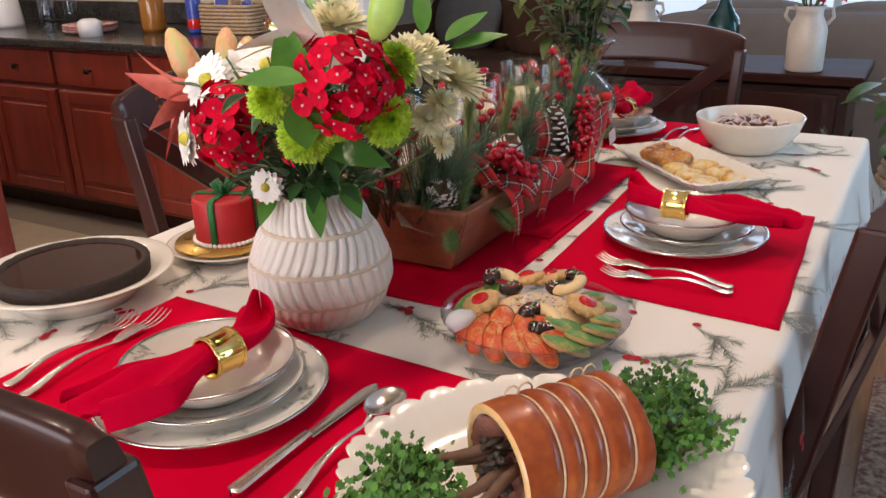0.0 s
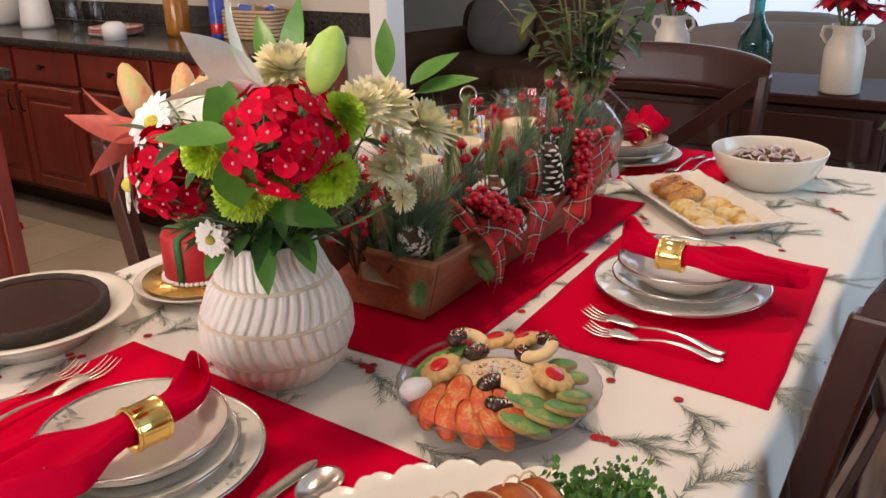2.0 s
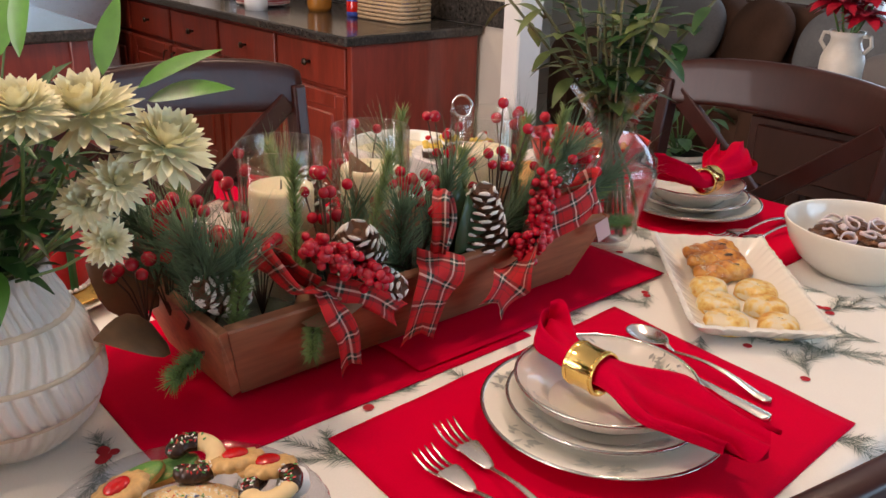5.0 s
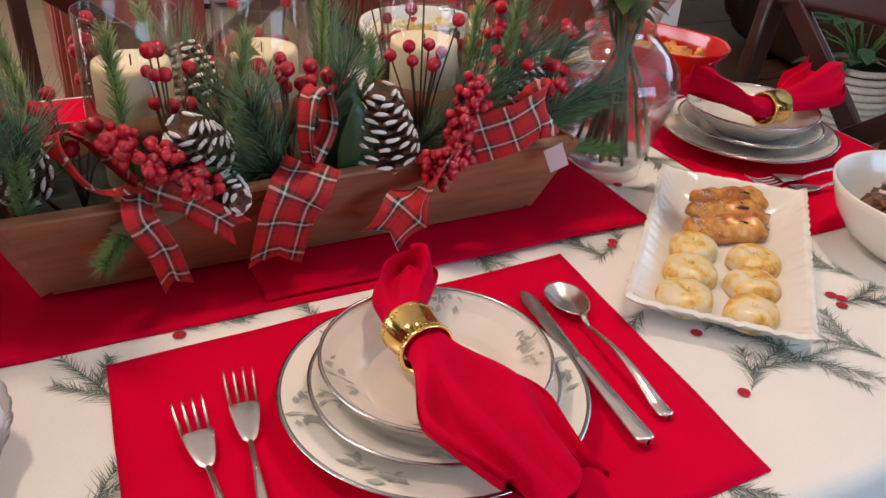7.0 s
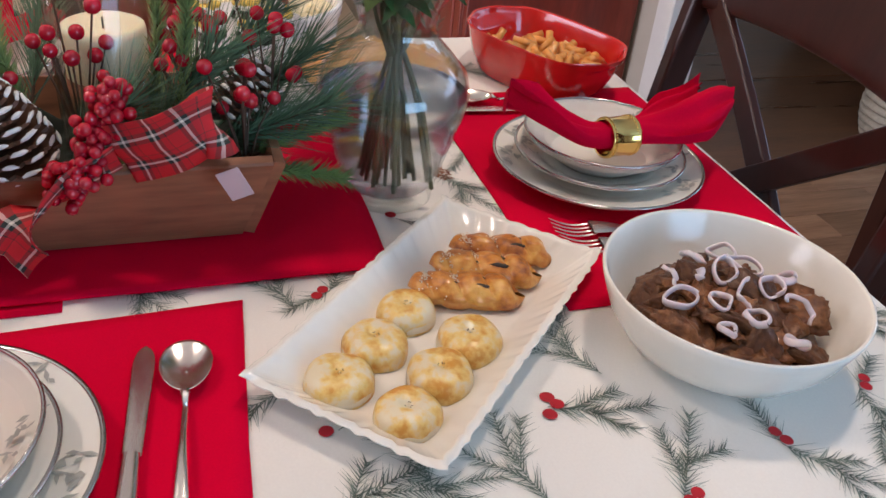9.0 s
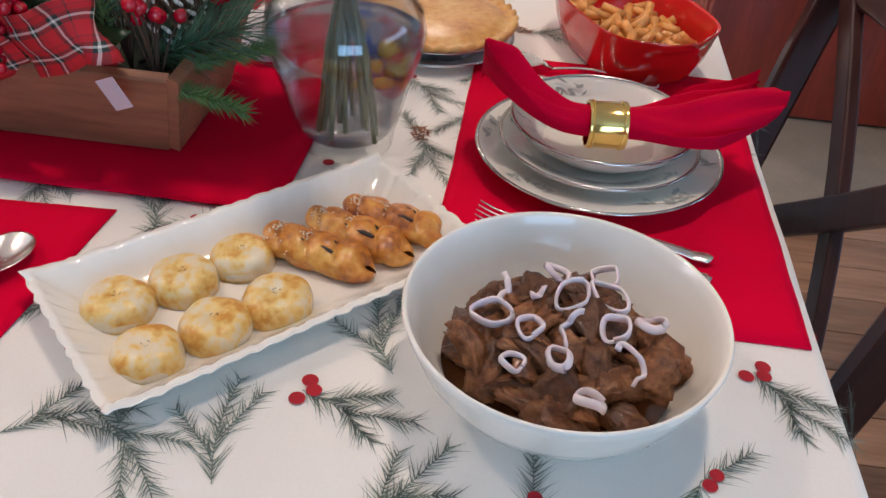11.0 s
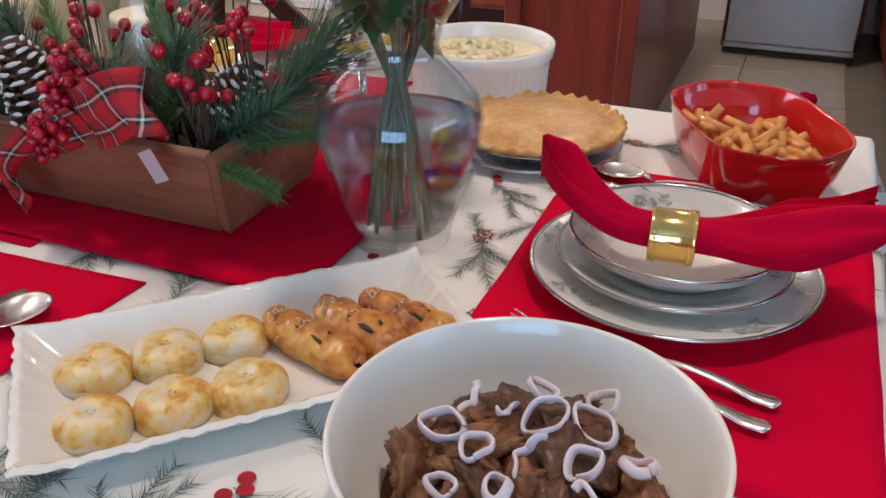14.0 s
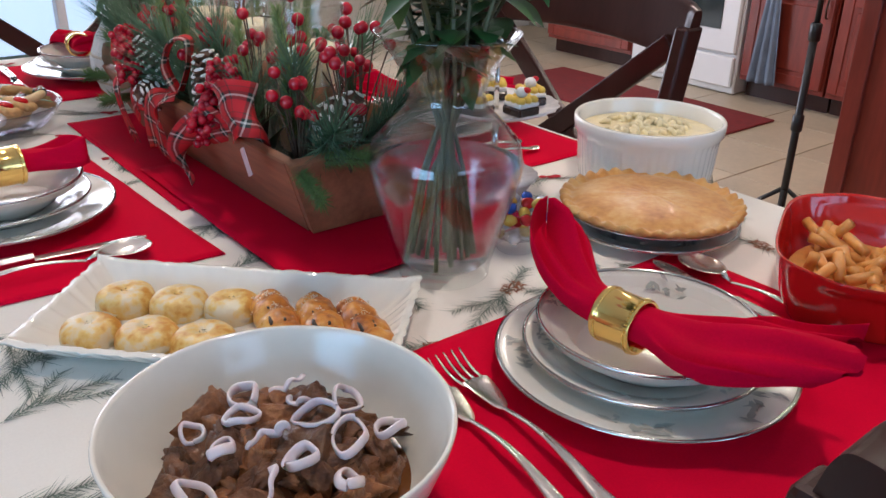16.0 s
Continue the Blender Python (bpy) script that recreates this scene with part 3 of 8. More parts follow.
def board(i, j, grow):
    """One flared side board of the planter with thickness, from corner i to corner j."""
    a, b, c, d = Vector((*BB[i], 0)), Vector((*BB[j], 0)), Vector((*BT[j], BH)), Vector((*BT[i], BH))
    n = (b - a).cross(d - a).normalized() * 0.011
    e = (b - a).normalized() * grow
    o = [a - e, b + e, c + e, d - e]
    ch = 0.0018
    up = (d - a).normalized() * ch
    v = [p for p in o] + [p - n for p in o]
    v[2], v[3] = v[2] - up, v[3] - up
    v += [o[2] - n * 0.2, o[3] - n * 0.2]
    return Mesh().add([tuple(p) for p in v], [(0, 1, 2, 3), (2, 8, 9, 3), (8, 6, 7, 9), (5, 4, 7, 6), (0, 4, 5, 1), (1, 5, 6, 8, 2), (0, 3, 9, 7, 4)], flat=True)


for i, j, g in ((0, 1, 0.0), (1, 2, -0.0115), (2, 3, 0.0), (3, 0, -0.0115)):
    part("board", board(i, j, g), BOXWOOD, bx)
part("base", Mesh().box((-0.642, 1.3575, 0.006), (0.134, 0.52, 0.01), 0.001), BOXWOOD, bx)
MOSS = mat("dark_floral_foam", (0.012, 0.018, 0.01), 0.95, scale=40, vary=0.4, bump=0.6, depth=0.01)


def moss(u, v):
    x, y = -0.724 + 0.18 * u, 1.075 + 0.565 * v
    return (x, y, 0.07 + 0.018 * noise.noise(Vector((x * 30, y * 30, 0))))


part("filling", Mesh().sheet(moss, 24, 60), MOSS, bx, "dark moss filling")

# scalloped serving tray
tr = thing("serving_tray", (-0.385, 1.779, T), "white glazed rectangular tray with scalloped edge, holding pastries", "tray", rz=-45)


def tray_edge(u, f, grow):
    """Rounded rectangle; f 0..1 from base to rim."""
    hx, hy = 0.132 + 0.038 * f + grow, 0.054 + 0.036 * f + grow
    p = 4 * u
    k, q = int(p) % 4, p % 1
    c = [(-1, -1), (1, -1), (1, 1), (-1, 1)]
    a, b = c[k], c[(k + 1) % 4]
    x, y = a[0] + (b[0] - a[0]) * q, a[1] + (b[1] - a[1]) * q
    n = 9 if k % 2 == 0 else 5
    wv = math.sin(math.pi * n * q)
    corner = max(0, 1 - min(q, 1 - q) / 0.05)
    return hx, hy, x, y, k, abs(wv), corner


def tray_fn(u, v):
    if v < 0.34:
        f, z, grow = v / 0.34, 0.027 * (v / 0.34) ** 1.4, 0
    elif v < 0.44:
        f, z, grow = 1, 0.027, -0.0035 * (v - 0.34) / 0.1
    else:
        w = (v - 0.44) / 0.56
        f, z, grow = 1 - min(1, w / 0.6), 0.027 * (1 - min(1, w / 0.6)) ** 1.4 + 0.004, -0.0035
        if w > 0.6:
            s = max(0.0, 1 - (w - 0.6) / 0.4)
            hx, hy, x, y, k, wv, corner = tray_edge(u, 0, grow)
            return (x * hx * s, y * hy * s, 0.004)
    hx, hy, x, y, k, wv, corner = tray_edge(u, f, grow)
    sc = 0.0055 * f * f * (wv - 0.6)
    px, py = x * hx, y * hy
    if k % 2 == 0:
        py += math.copysign(sc, py)
    else:
        px += math.copysign(sc, px)
    return (px, py, z + 0.0012 * f * wv + 0.005 * corner * f)


part("body", Mesh().sheet(tray_fn, 256, 40, close_u=True).box((0, 0, 0.002), (0.262, 0.102, 0.003), 0), PORC, tr)

# pastries
BUN = mat("egg_washed_bun", (0.72, 0.52, 0.26), 0.35, scale=32, fine=120, ramp=[(0.43, (0.76, 0.65, 0.44)), (0.51, (0.79, 0.55, 0.17)), (0.6, (0.64, 0.30, 0.045))], bump=0.5, depth=0.003, sss=0.08)
BUNSIDE = mat("pale_bun_dough", (0.75, 0.66, 0.50), 0.55, scale=25, vary=0.12, bump=0.2, sss=0.08)
SEED = mat("dark_filling_and_slit_shade", (0.04, 0.025, 0.015), 0.6)
BRAID = mat("caramelised_puff_pastry", (0.5, 0.2, 0.04), 0.3, scale=30, fine=140, ramp=[(0.38, (0.74, 0.40, 0.085)), (0.52, (0.58, 0.21, 0.025)), (0.66, (0.22, 0.055, 0.012))], bump=0.6, depth=0.004, coat=0.3)
SUGAR = mat("sugar_crust", (0.75, 0.62, 0.45), 0.6, scale=200, vary=0.3, bump=0.8, depth=0.002)
TM = pose(-0.385, 1.779, T + 0.0045, 0, 0, -45)


def bun(u, w, seed):
    m = TM @ pose(u, w, 0, 0, 0, seed * 50)
    t = thing("round_bun", (0, 0, 0), "round golden egg-washed bun on the tray", "pastry", "buns on the tray")
    t.matrix_world = m
    r = 0.0285 + 0.0012 * math.sin(seed * 2.3)

    def fn(a, v):
        th = 2 * math.pi * a
        p = math.pi * 0.5 * (1 - v)
        wob = 1 + 0.09 * noise.noise(Vector((math.cos(th) * 1.3, math.sin(th) * 1.3, seed)))
        rr = r * wob * math.sin(max(0.001, p)) ** 0.55
        z = 0.021 * math.cos(p) ** 0.62 - 0.004 * math.exp(-(rr / 0.005) ** 2)
        return (rr * math.cos(th), rr * math.sin(th), z)
    part("crust", Mesh().sheet(fn, 40, 20, close_u=True), BUN, t)
    part("rim", Mesh().lathe([(r * 0.9, 0.0), (r * 0.985, 0.003), (r * 0.985, 0.006), (r * 0.95, 0.009)], 40), BUNSIDE, t, "pale soft dough edge")
    sd = Mesh()
    for k in range(5):
        sd.ball((0.0035 * math.cos(k * 1.9), 0.0035 * math.sin(k * 1.9), 0.0178), (0.0016, 0.0009, 0.0008), 6, 4)
    tagged(part("seeds", sd, SEED, t), kind="stuff")


for i, u in enumerate((0.117, 0.062, 0.008)):
    for j, w in enumerate((-0.033, 0.033)):
        bun(u + (0.003 if j else 0.0), w, i * 2 + j + 1)


def twist(u, w, seed):
    """A braided puff pastry: three bulging folds with slits and a sugared end."""
    t = thing("braided_pastry", (0, 0, 0), "caramelised braided puff pastry with sugared end on the tray", "pastry", "pastries on the tray")
    t.matrix_world = TM @ pose(u, w, 0, 0, 0, 298 + 5 * math.sin(seed * 3))

    def fn(a, v):
        x = (v - 0.5) * 0.1
        th = 2 * math.pi * a
        lump = abs(math.sin(3.5 * math.pi * v + 0.3 + 0.55 * math.cos(th)))
        wy = (0.0185 + 0.0015 * lump) * math.sqrt(max(0.02, 1 - abs(2 * v - 1) ** 7))
        wz = (0.0135 + 0.003 * lump) * math.sqrt(max(0.02, 1 - abs(2 * v - 1) ** 7))
        n = noise.noise(Vector((math.cos(th) * 2, math.sin(th) * 2, x * 60 + seed * 9)))
        slit = -0.0035 * math.exp(-(lump / 0.2) ** 2) * max(0, math.sin(th))
        return (x + 0.006 * math.sin(th), wy * math.cos(th) * (1 + 0.18 * n), max(0.0, 0.011 + (wz * math.sin(th)) * (1 + 0.2 * n) + slit))
    part("dough", Mesh().sheet(fn, 36, 64, close_u=True), BRAID, t)
    rr = random.Random(seed)
    sg = Mesh()
    # dark flattened balls stand for the shade inside the open slits
    for x, y in ((0.018, 0.006), (-0.009, -0.004), (-0.012, 0.009)):
        part("slit", Mesh().ball((x, y, 0.0235), (0.0085, 0.0022, 0.003), 10, 7, wob=0.3, seed=seed), SEED, t, "pastry slit, its inner shade put in as a dark lump")
    for k in range(170):
        x, y = rr.uniform(0.008, 0.047), rr.gauss(0, 0.008)
        sg.box((x, y, 0.0265 + rr.uniform(-0.003, 0.001) - abs(y) * 0.45), (0.0014, 0.0012, 0.001), 0.0002)
    tagged(part("sugar", sg, SUGAR, t, "pale sugar crumbs"), kind="stuff")


for i, u in enumerate((-0.048, -0.09, -0.131)):
    twist(u, 0.0, i + 1)

# bowl of stew
BC = (-0.313, 2.021)
bw = thing("serving_bowl", (*BC, T), "cream glazed round bowl half full of beef stew", "bowl")
bowl_out = [(0, 0.003), (0.052, 0.003), (0.055, 0.0), (0.062, 0.0), (0.068, 0.005), (0.091, 0.023), (0.106, 0.046), (0.1152, 0.071), (0.117, 0.0785), (0.1163, 0.08)]
bowl_in = [(0.1145, 0.08), (0.113, 0.078), (0.1105, 0.069), (0.101, 0.045), (0.086, 0.025), (0.06, 0.011), (0, 0.007)]
part("body", Mesh().lathe(bowl_out + bowl_in, 96), IVORY, bw)
MEAT = mat("braised_beef", (0.13, 0.046, 0.02), 0.34, scale=70, fine=260, ramp=[(0.32, (0.055, 0.018, 0.007)), (0.5, (0.17, 0.066, 0.024)), (0.7, (0.32, 0.15, 0.06))], bump=0.9, depth=0.004, per=0.45, coat=0.15, spec=0.3, by_object=True)
GRAVY = mat("dark_gravy", (0.16, 0.06, 0.018), 0.12, scale=30, vary=0.4, bump=0.1, coat=0.6)
ONION = mat("raw_onion", (0.74, 0.64, 0.66), 0.3, scale=40, vary=0.1, bump=0.1, sss=0.15)
part("gravy", Mesh().disc(0.0865, 0.0262, 64), GRAVY, bw, "brown gravy")
rr = random.Random(21)


def meat(c, r, seed):
    """A blocky, bent slice with an uneven torn surface."""
    def fn(u, v):
        a, p = 2 * math.pi * u, math.pi * v
        d = Vector((math.sin(p) * math.cos(a), math.sin(p) * math.sin(a), math.cos(p)))
        q = Vector([math.copysign(abs(x) ** 0.55, x) for x in d])
        w = 1 + 0.32 * noise.noise(q * 1.3 + Vector((seed * 7.3, seed, 1))) + 0.26 * noise.noise(q * 3.4 + Vector((0, seed * 5, seed))) + 0.13 * noise.noise(q * 9 + Vector((seed, 0, seed * 3)))
        x, y, z = q.x * r[0] * w, q.y * r[1] * w, q.z * r[2] * w
        return (x, y, z - 0.22 * x * x / r[0] + 0.12 * y * y / r[1])
    c.sheet(fn, 30, 18, close_u=True)


for k in range(58):
    q, a = math.sqrt((k + 0.5) / 58) * 0.072, k * 2.4
    z = 0.037 + 0.017 * (1 - (q / 0.075) ** 2) + rr.uniform(-0.005, 0.008)
    c = Mesh()
    s = rr.uniform(0.013, 0.026)
    meat(c, (s, s * rr.uniform(0.4, 0.8), s * rr.uniform(0.24, 0.4)), k)
    part("meat_chunk", c, MEAT, bw).matrix_local = pose(q * math.cos(a), q * math.sin(a), z, rr.uniform(-42, 42), rr.uniform(-42, 42), rr.uniform(0, 360))
for k in range(15):
    q, a = math.sqrt((k + 0.5) / 15) * 0.074 * rr.uniform(0.88, 1.08), k * 2.4 + 0.5
    r = rr.uniform(0.0075, 0.0155)
    arc = 6.283 if k % 4 else rr.uniform(1.8, 3.4)
    pts = [(r * (1 + 0.22 * math.cos(2 * i / 24 * 6.283 + k)) * math.cos(i / 24 * arc), r * 0.8 * math.sin(i / 24 * arc), 0.002 * math.sin(i / 24 * 12)) for i in range(25)]
    o = Mesh().tube(pts, 0.0015, 8, flatten=rr.uniform(1.6, 2.8), cap=arc < 6)
    part("onion_ring", o, ONION, bw, "pale raw onion ring").matrix_local = pose(q * math.cos(a), q * math.sin(a), 0.059 + 0.014 * (1 - (q / 0.075) ** 2), rr.uniform(-38, 38), rr.uniform(-38, 38), rr.uniform(0, 360))

# glass vase of roses
CLEAR = thin_glass("clear_glass", (0.95, 0.97, 0.97), 1.5)
WATER = glass("water", (0.97, 0.96, 0.985), 0.2, 1.1)
gv = thing("glass_vase", (-0.634, 1.79, T), "clear glass vase half full of water, holding roses", "vase")
go = [(0, 0.0), (0.046, 0.0), (0.0495, 0.003), (0.0495, 0.008), (0.052, 0.02), (0.066, 0.07), (0.079, 0.112), (0.0815, 0.13), (0.077, 0.15), (0.058, 0.172), (0.0425, 0.188), (0.0385, 0.2), (0.043, 0.217), (0.057, 0.24), (0.0725, 0.259), (0.0735, 0.2615)]
gi = [(max(0, r - 0.0022), z) for r, z in go[5:-1]]
gi = [(0, 0.016), (0.044, 0.016), (0.049, 0.022)] + gi
part("glass", Mesh().lathe(go + [(0.072, 0.262)] + list(reversed(gi)), 72), CLEAR, gv).visible_shadow = False
wi = [(0, 0.0165), (0.0434, 0.0165), (0.0484, 0.022), (0.0632, 0.07), (0.0762, 0.112), (0.0785, 0.128)]
part("water", Mesh().lathe(wi + [(0, 0.128)], 72), WATER, gv).visible_shadow = False

# ---- cookies ----
CRYSTAL = thin_glass("cut_crystal", (0.86, 0.86, 0.90), 1.55, 0.08)
CC = (-0.359, 0.937)
ck = thing("cookie_dish", (*CC, T), "cut crystal dish piled with Christmas cookies", "dish")


def facets(a, i):
    return (1 + 0.012 * abs(math.sin(18 * a)) * (1 if 1 < i < 8 else 0), 0)


part("body", Mesh().lathe([(0, 0.002), (0.07, 0.002), (0.074, 0.0), (0.078, 0.001), (0.092, 0.012), (0.105, 0.026), (0.113, 0.038), (0.1175, 0.043), (0.1165, 0.0445), (0.112, 0.041), (0.103, 0.029), (0.09, 0.0155), (0.07, 0.007), (0, 0.007)], 108, wave=facets), CRYSTAL, ck).visible_shadow = False
DOUGH = mat("baked_cookie", (0.62, 0.38, 0.15), 0.65, scale=50, fine=200, vary=0.25, bump=0.4, depth=0.002)
PALE = mat("shortbread", (0.78, 0.58, 0.30), 0.6, scale=40, vary=0.12, bump=0.25)
CHOC = mat("dark_chocolate", (0.035, 0.015, 0.009), 0.25, scale=30, vary=0.3, bump=0.2, coat=0.3)
GREEN = mat("green_sugar", (0.035, 0.26, 0.04), 0.5, scale=55, fine=700, ramp=[(0.36, (0.52, 0.34, 0.10)), (0.46, (0.13, 0.30, 0.05)), (0.66, (0.025, 0.19, 0.05))], bump=0.9, depth=0.002, spec=0.8)
ORANGE = mat("red_orange_icing", (0.60, 0.05, 0.012), 0.45, scale=60, fine=300, ramp=[(0.38, (0.60, 0.32, 0.10)), (0.48, (0.62, 0.10, 0.02)), (0.7, (0.44, 0.025, 0.01))], bump=0.5, depth=0.002)
POWDER = mat("powdered_sugar", (0.85, 0.83, 0.80), 0.9, scale=80, vary=0.08, bump=0.5)
CHERRYRED = mat("glace_cherry", (0.55, 0.008, 0.01), 0.12, scale=40, vary=0.2, bump=0.1, coat=0.5)
SPR = [mat("sprinkle_" + n, c, 0.4, bump=0) for n, c in (("red", (0.6, 0.02, 0.02)), ("white", (0.82, 0.8, 0.75)), ("green", (0.03, 0.3, 0.06)), ("blue", (0.1, 0.2, 0.5)), ("orange", (0.75, 0.3, 0.04)))]
rc = random.Random(3)


def cookie(label, q, a, z, tilt, spin):
    """An empty for a cookie at polar place on the dish, leaning outwards."""
    t = thing("cookie", (0, 0, 0), label, "cookie", "cookies on the dish")
    t.matrix_world = pose(CC[0] + q * math.cos(radians(a)), CC[1] + q * math.sin(radians(a)), T + z, 0, 0, a) @ pose(0, 0, 0, 0, tilt, spin)
    return t


def sprinkles(t, n, rx, ry, z, dome=0.0, cols=5):
    ms = Mesh()
    for k in range(n):
        while True:
            x, y = rc.uniform(-1, 1), rc.uniform(-1, 1)
            if x * x + y * y < 1:
                break
        d = Vector((rc.uniform(-1, 1), rc.uniform(-1, 1), rc.uniform(-0.3, 0.3))).normalized() * 0.0017
        c = Vector((x * rx, y * ry, z + dome * (1 - x * x - y * y)))
        ms.tube([c - d, c + d], 0.0007, 5, slot=1 if k % 3 else k // 3 % cols)
    tagged(part("sprinkles", ms, SPR[:cols], t, "coloured sugar sprinkles"), kind="stuff")


def crescent(label, q, a, z, tilt, spin, top):
    """A leaf-shaped cookie with a sugared or iced top."""
    t = cookie(label, q, a, z, tilt, spin)

    def fn(h):
        def g(u, v):
            th = 2 * math.pi * u
            rx, ry = 0.03, 0.0165
            x, y = rx * math.cos(th), ry * math.copysign(abs(math.sin(th)) ** 1.2, math.sin(th))
            s = math.sin(v * math.pi / 2)
            return (x * s, y * s, h[0] + h[1] * math.cos(v * math.pi / 2) + 0.0012 * noise.noise(Vector((x * 200, y * 200, q * 90 + a))))
        return g
    part("dough", Mesh().lathe([(0, -0.004), (0.9, -0.004), (1, -0.002), (1.0, 0.002)], 32, m=Matrix.Diagonal((0.0305, 0.017, 1, 1))), DOUGH, t)
    part("topping", Mesh().sheet(fn((0.001, 0.006)), 32, 10, close_u=True), top, t)


def horseshoe(q, a, z, tilt, spin):
    t = cookie("shortbread horseshoe with chocolate-dipped, sprinkled ends", q, a, z, tilt, spin)
    arc = [(-0.75 + 4.64 * i / 20) for i in range(21)]
    P = [(0.0185 * math.cos(x), 0.0185 * math.sin(x), 0) for x in arc]
    part("shortbread", Mesh().tube(P[3:18], 0.0088, 12, flatten=0.75), PALE, t)
    for s, (i, j) in enumerate(((0, 6), (15, 21))):
        part("chocolate_end", Mesh().tube(P[i:j], [0.0094] * (j - i), 12, flatten=0.8).ball(P[0] if s == 0 else P[-1], (0.0092, 0.0092, 0.0074), 12, 8), CHOC, t, "dark chocolate tip")
        ms = Mesh()
        for k in range(26):
            c = Vector(P[rc.randrange(i, j)]) + Vector((rc.uniform(-0.006, 0.006), rc.uniform(-0.006, 0.006), 0.0072))
            d = Vector((rc.uniform(-1, 1), rc.uniform(-1, 1), 0)).normalized() * 0.0014
            ms.tube([c - d, c + d], 0.0007, 5, slot=k % 3)
        tagged(part("sprinkles", ms, SPR[:3], t), kind="stuff")


def thumbprint(q, a, z, tilt, spin):
    t = cookie("round fluted cookie with a red cherry centre", q, a, z, tilt, spin)
    part("dough", Mesh().lathe([(0, -0.004), (0.021, -0.004), (0.025, 0.001), (0.022, 0.006), (0.014, 0.0075), (0.008, 0.005), (0, 0.0045)], 60, wave=lambda x, i: (1 + 0.07 * math.sin(12 * x), 0)), DOUGH, t)
    part("cherry", Mesh().ball((0, 0, 0.0075), (0.0115, 0.0115, 0.005), 20, 10), CHERRYRED, t, "glossy red cherry")


mound = thing("cookie", (*CC, T + 0.03), "sprinkle-covered round cookie in the middle of the dish", "cookie", "cookies on the dish")
part("dough", Mesh().lathe([(0, -0.018), (0.062, -0.018), (0.07, -0.004), (0.058, 0.012), (0.034, 0.021), (0, 0.024)], 40), PALE, mound)
sprinkles(mound, 950, 0.058, 0.058, 0.0105, 0.0145)
# cookies round the dish
for k, (a, q) in enumerate(((226, 0.083), (244, 0.085), (262, 0.086), (280, 0.086), (298, 0.087), (254, 0.062), (288, 0.066), (312, 0.07))):
    crescent("leaf-shaped cookie with red-orange icing", q, a, 0.036 if k < 5 else 0.045, 26, 35, ORANGE)
for k, (a, q) in enumerate(((318, 0.088), (338, 0.086), (356, 0.088), (14, 0.088), (40, 0.09), (62, 0.09), (165, 0.088), (185, 0.088), (330, 0.064))):
    crescent("leaf-shaped cookie with green sugar", q, a, 0.037 if k < 8 else 0.047, 22, 70, GREEN)
for k, (a, q) in enumerate(((18, 0.062), (204, 0.066), (121, 0.078), (100, 0.085))):
    thumbprint(q, a, 0.052, 20, 20 * k)
for a, q, s in ((148, 0.074, 200), (80, 0.072, 150), (300, 0.05, 20)):
    horseshoe(q, a, 0.056, 16, s)
pw = cookie("ball cookie coated with powdered sugar", 0.096, 222, 0.042, 10, 0)
part("dough", Mesh().ball((0, 0, 0), (0.02, 0.014, 0.013), 18, 10, wob=0.15), POWDER, pw)
pw = cookie("ball cookie coated with powdered sugar", 0.098, 88, 0.042, 10, 0)
part("dough", Mesh().ball((0, 0, 0), (0.015, 0.014, 0.013), 18, 10, wob=0.15), POWDER, pw)

# ---- roast on a scalloped platter ----
RC, RZ = (-0.228, 0.655), 35
pl = thing("oval_platter", (*RC, T), "white oval platter with a scalloped rim", "platter", rz=RZ)


def scallop(a, i):
    f = (0, 0, 0, 0, 0.25, 0.7, 1, 1, 1, 0.7, 0.2, 0, 0)[i]
    s = abs(math.sin(13 * a)) + 0.4 * abs(math.sin(26 * a))
    return (1 + 0.035 * f * (s - 0.5), 0.003 * f * s)


part("body", Mesh().lathe([(0, 0.003), (0.118, 0.003), (0.121, 0), (0.128, 0.001), (0.15, 0.008), (0.178, 0.022), (0.191, 0.029), (0.1925, 0.031), (0.19, 0.0315), (0.176, 0.025), (0.148, 0.012), (0.125, 0.0065), (0, 0.0065)], 208, wave=scallop, m=Matrix.Diagonal((0.95, 0.85, 1, 1))), IVORY, pl)
rs = thing("rolled_pork_roast", (0, 0, 0), "glazed brown rolled pork roast tied with string", "roast")
rs.matrix_world = pose(RC[0] + 0.018, RC[1] - 0.004, T + 0.061, 0, 0, RZ + 20) @ Matrix.Diagonal((0.85, 1, 1, 1))
SKIN = mat("glazed_crackling", (0.34, 0.075, 0.018), 0.34, scale=14, fine=90, ramp=[(0.3, (0.46, 0.13, 0.025)), (0.5, (0.30, 0.06, 0.013)), (0.72, (0.15, 0.022, 0.008))], bump=0.25, depth=0.004, coat=0.2, spec=0.35)
FAT = mat("roast_fat", (0.62, 0.40, 0.16), 0.3, scale=40, vary=0.2, bump=0.3, coat=0.3)
PORK = mat("cooked_pork", (0.24, 0.09, 0.06), 0.45, scale=60, fine=200, vary=0.5, bump=0.8, depth=0.004)
HERB = mat("charred_herbs", (0.025, 0.018, 0.01), 0.5, scale=60, vary=0.6, bump=0.9, depth=0.006)
TWIG = mat("dry_lemongrass", (0.16, 0.085, 0.05), 0.7, scale=40, vary=0.4, bump=0.4)
STRING = mat("butcher_string", (0.68, 0.52, 0.32), 0.85, scale=200, vary=0.2, bump=0.5)
TIES = (-0.034, -0.01, 0.016, 0.05)


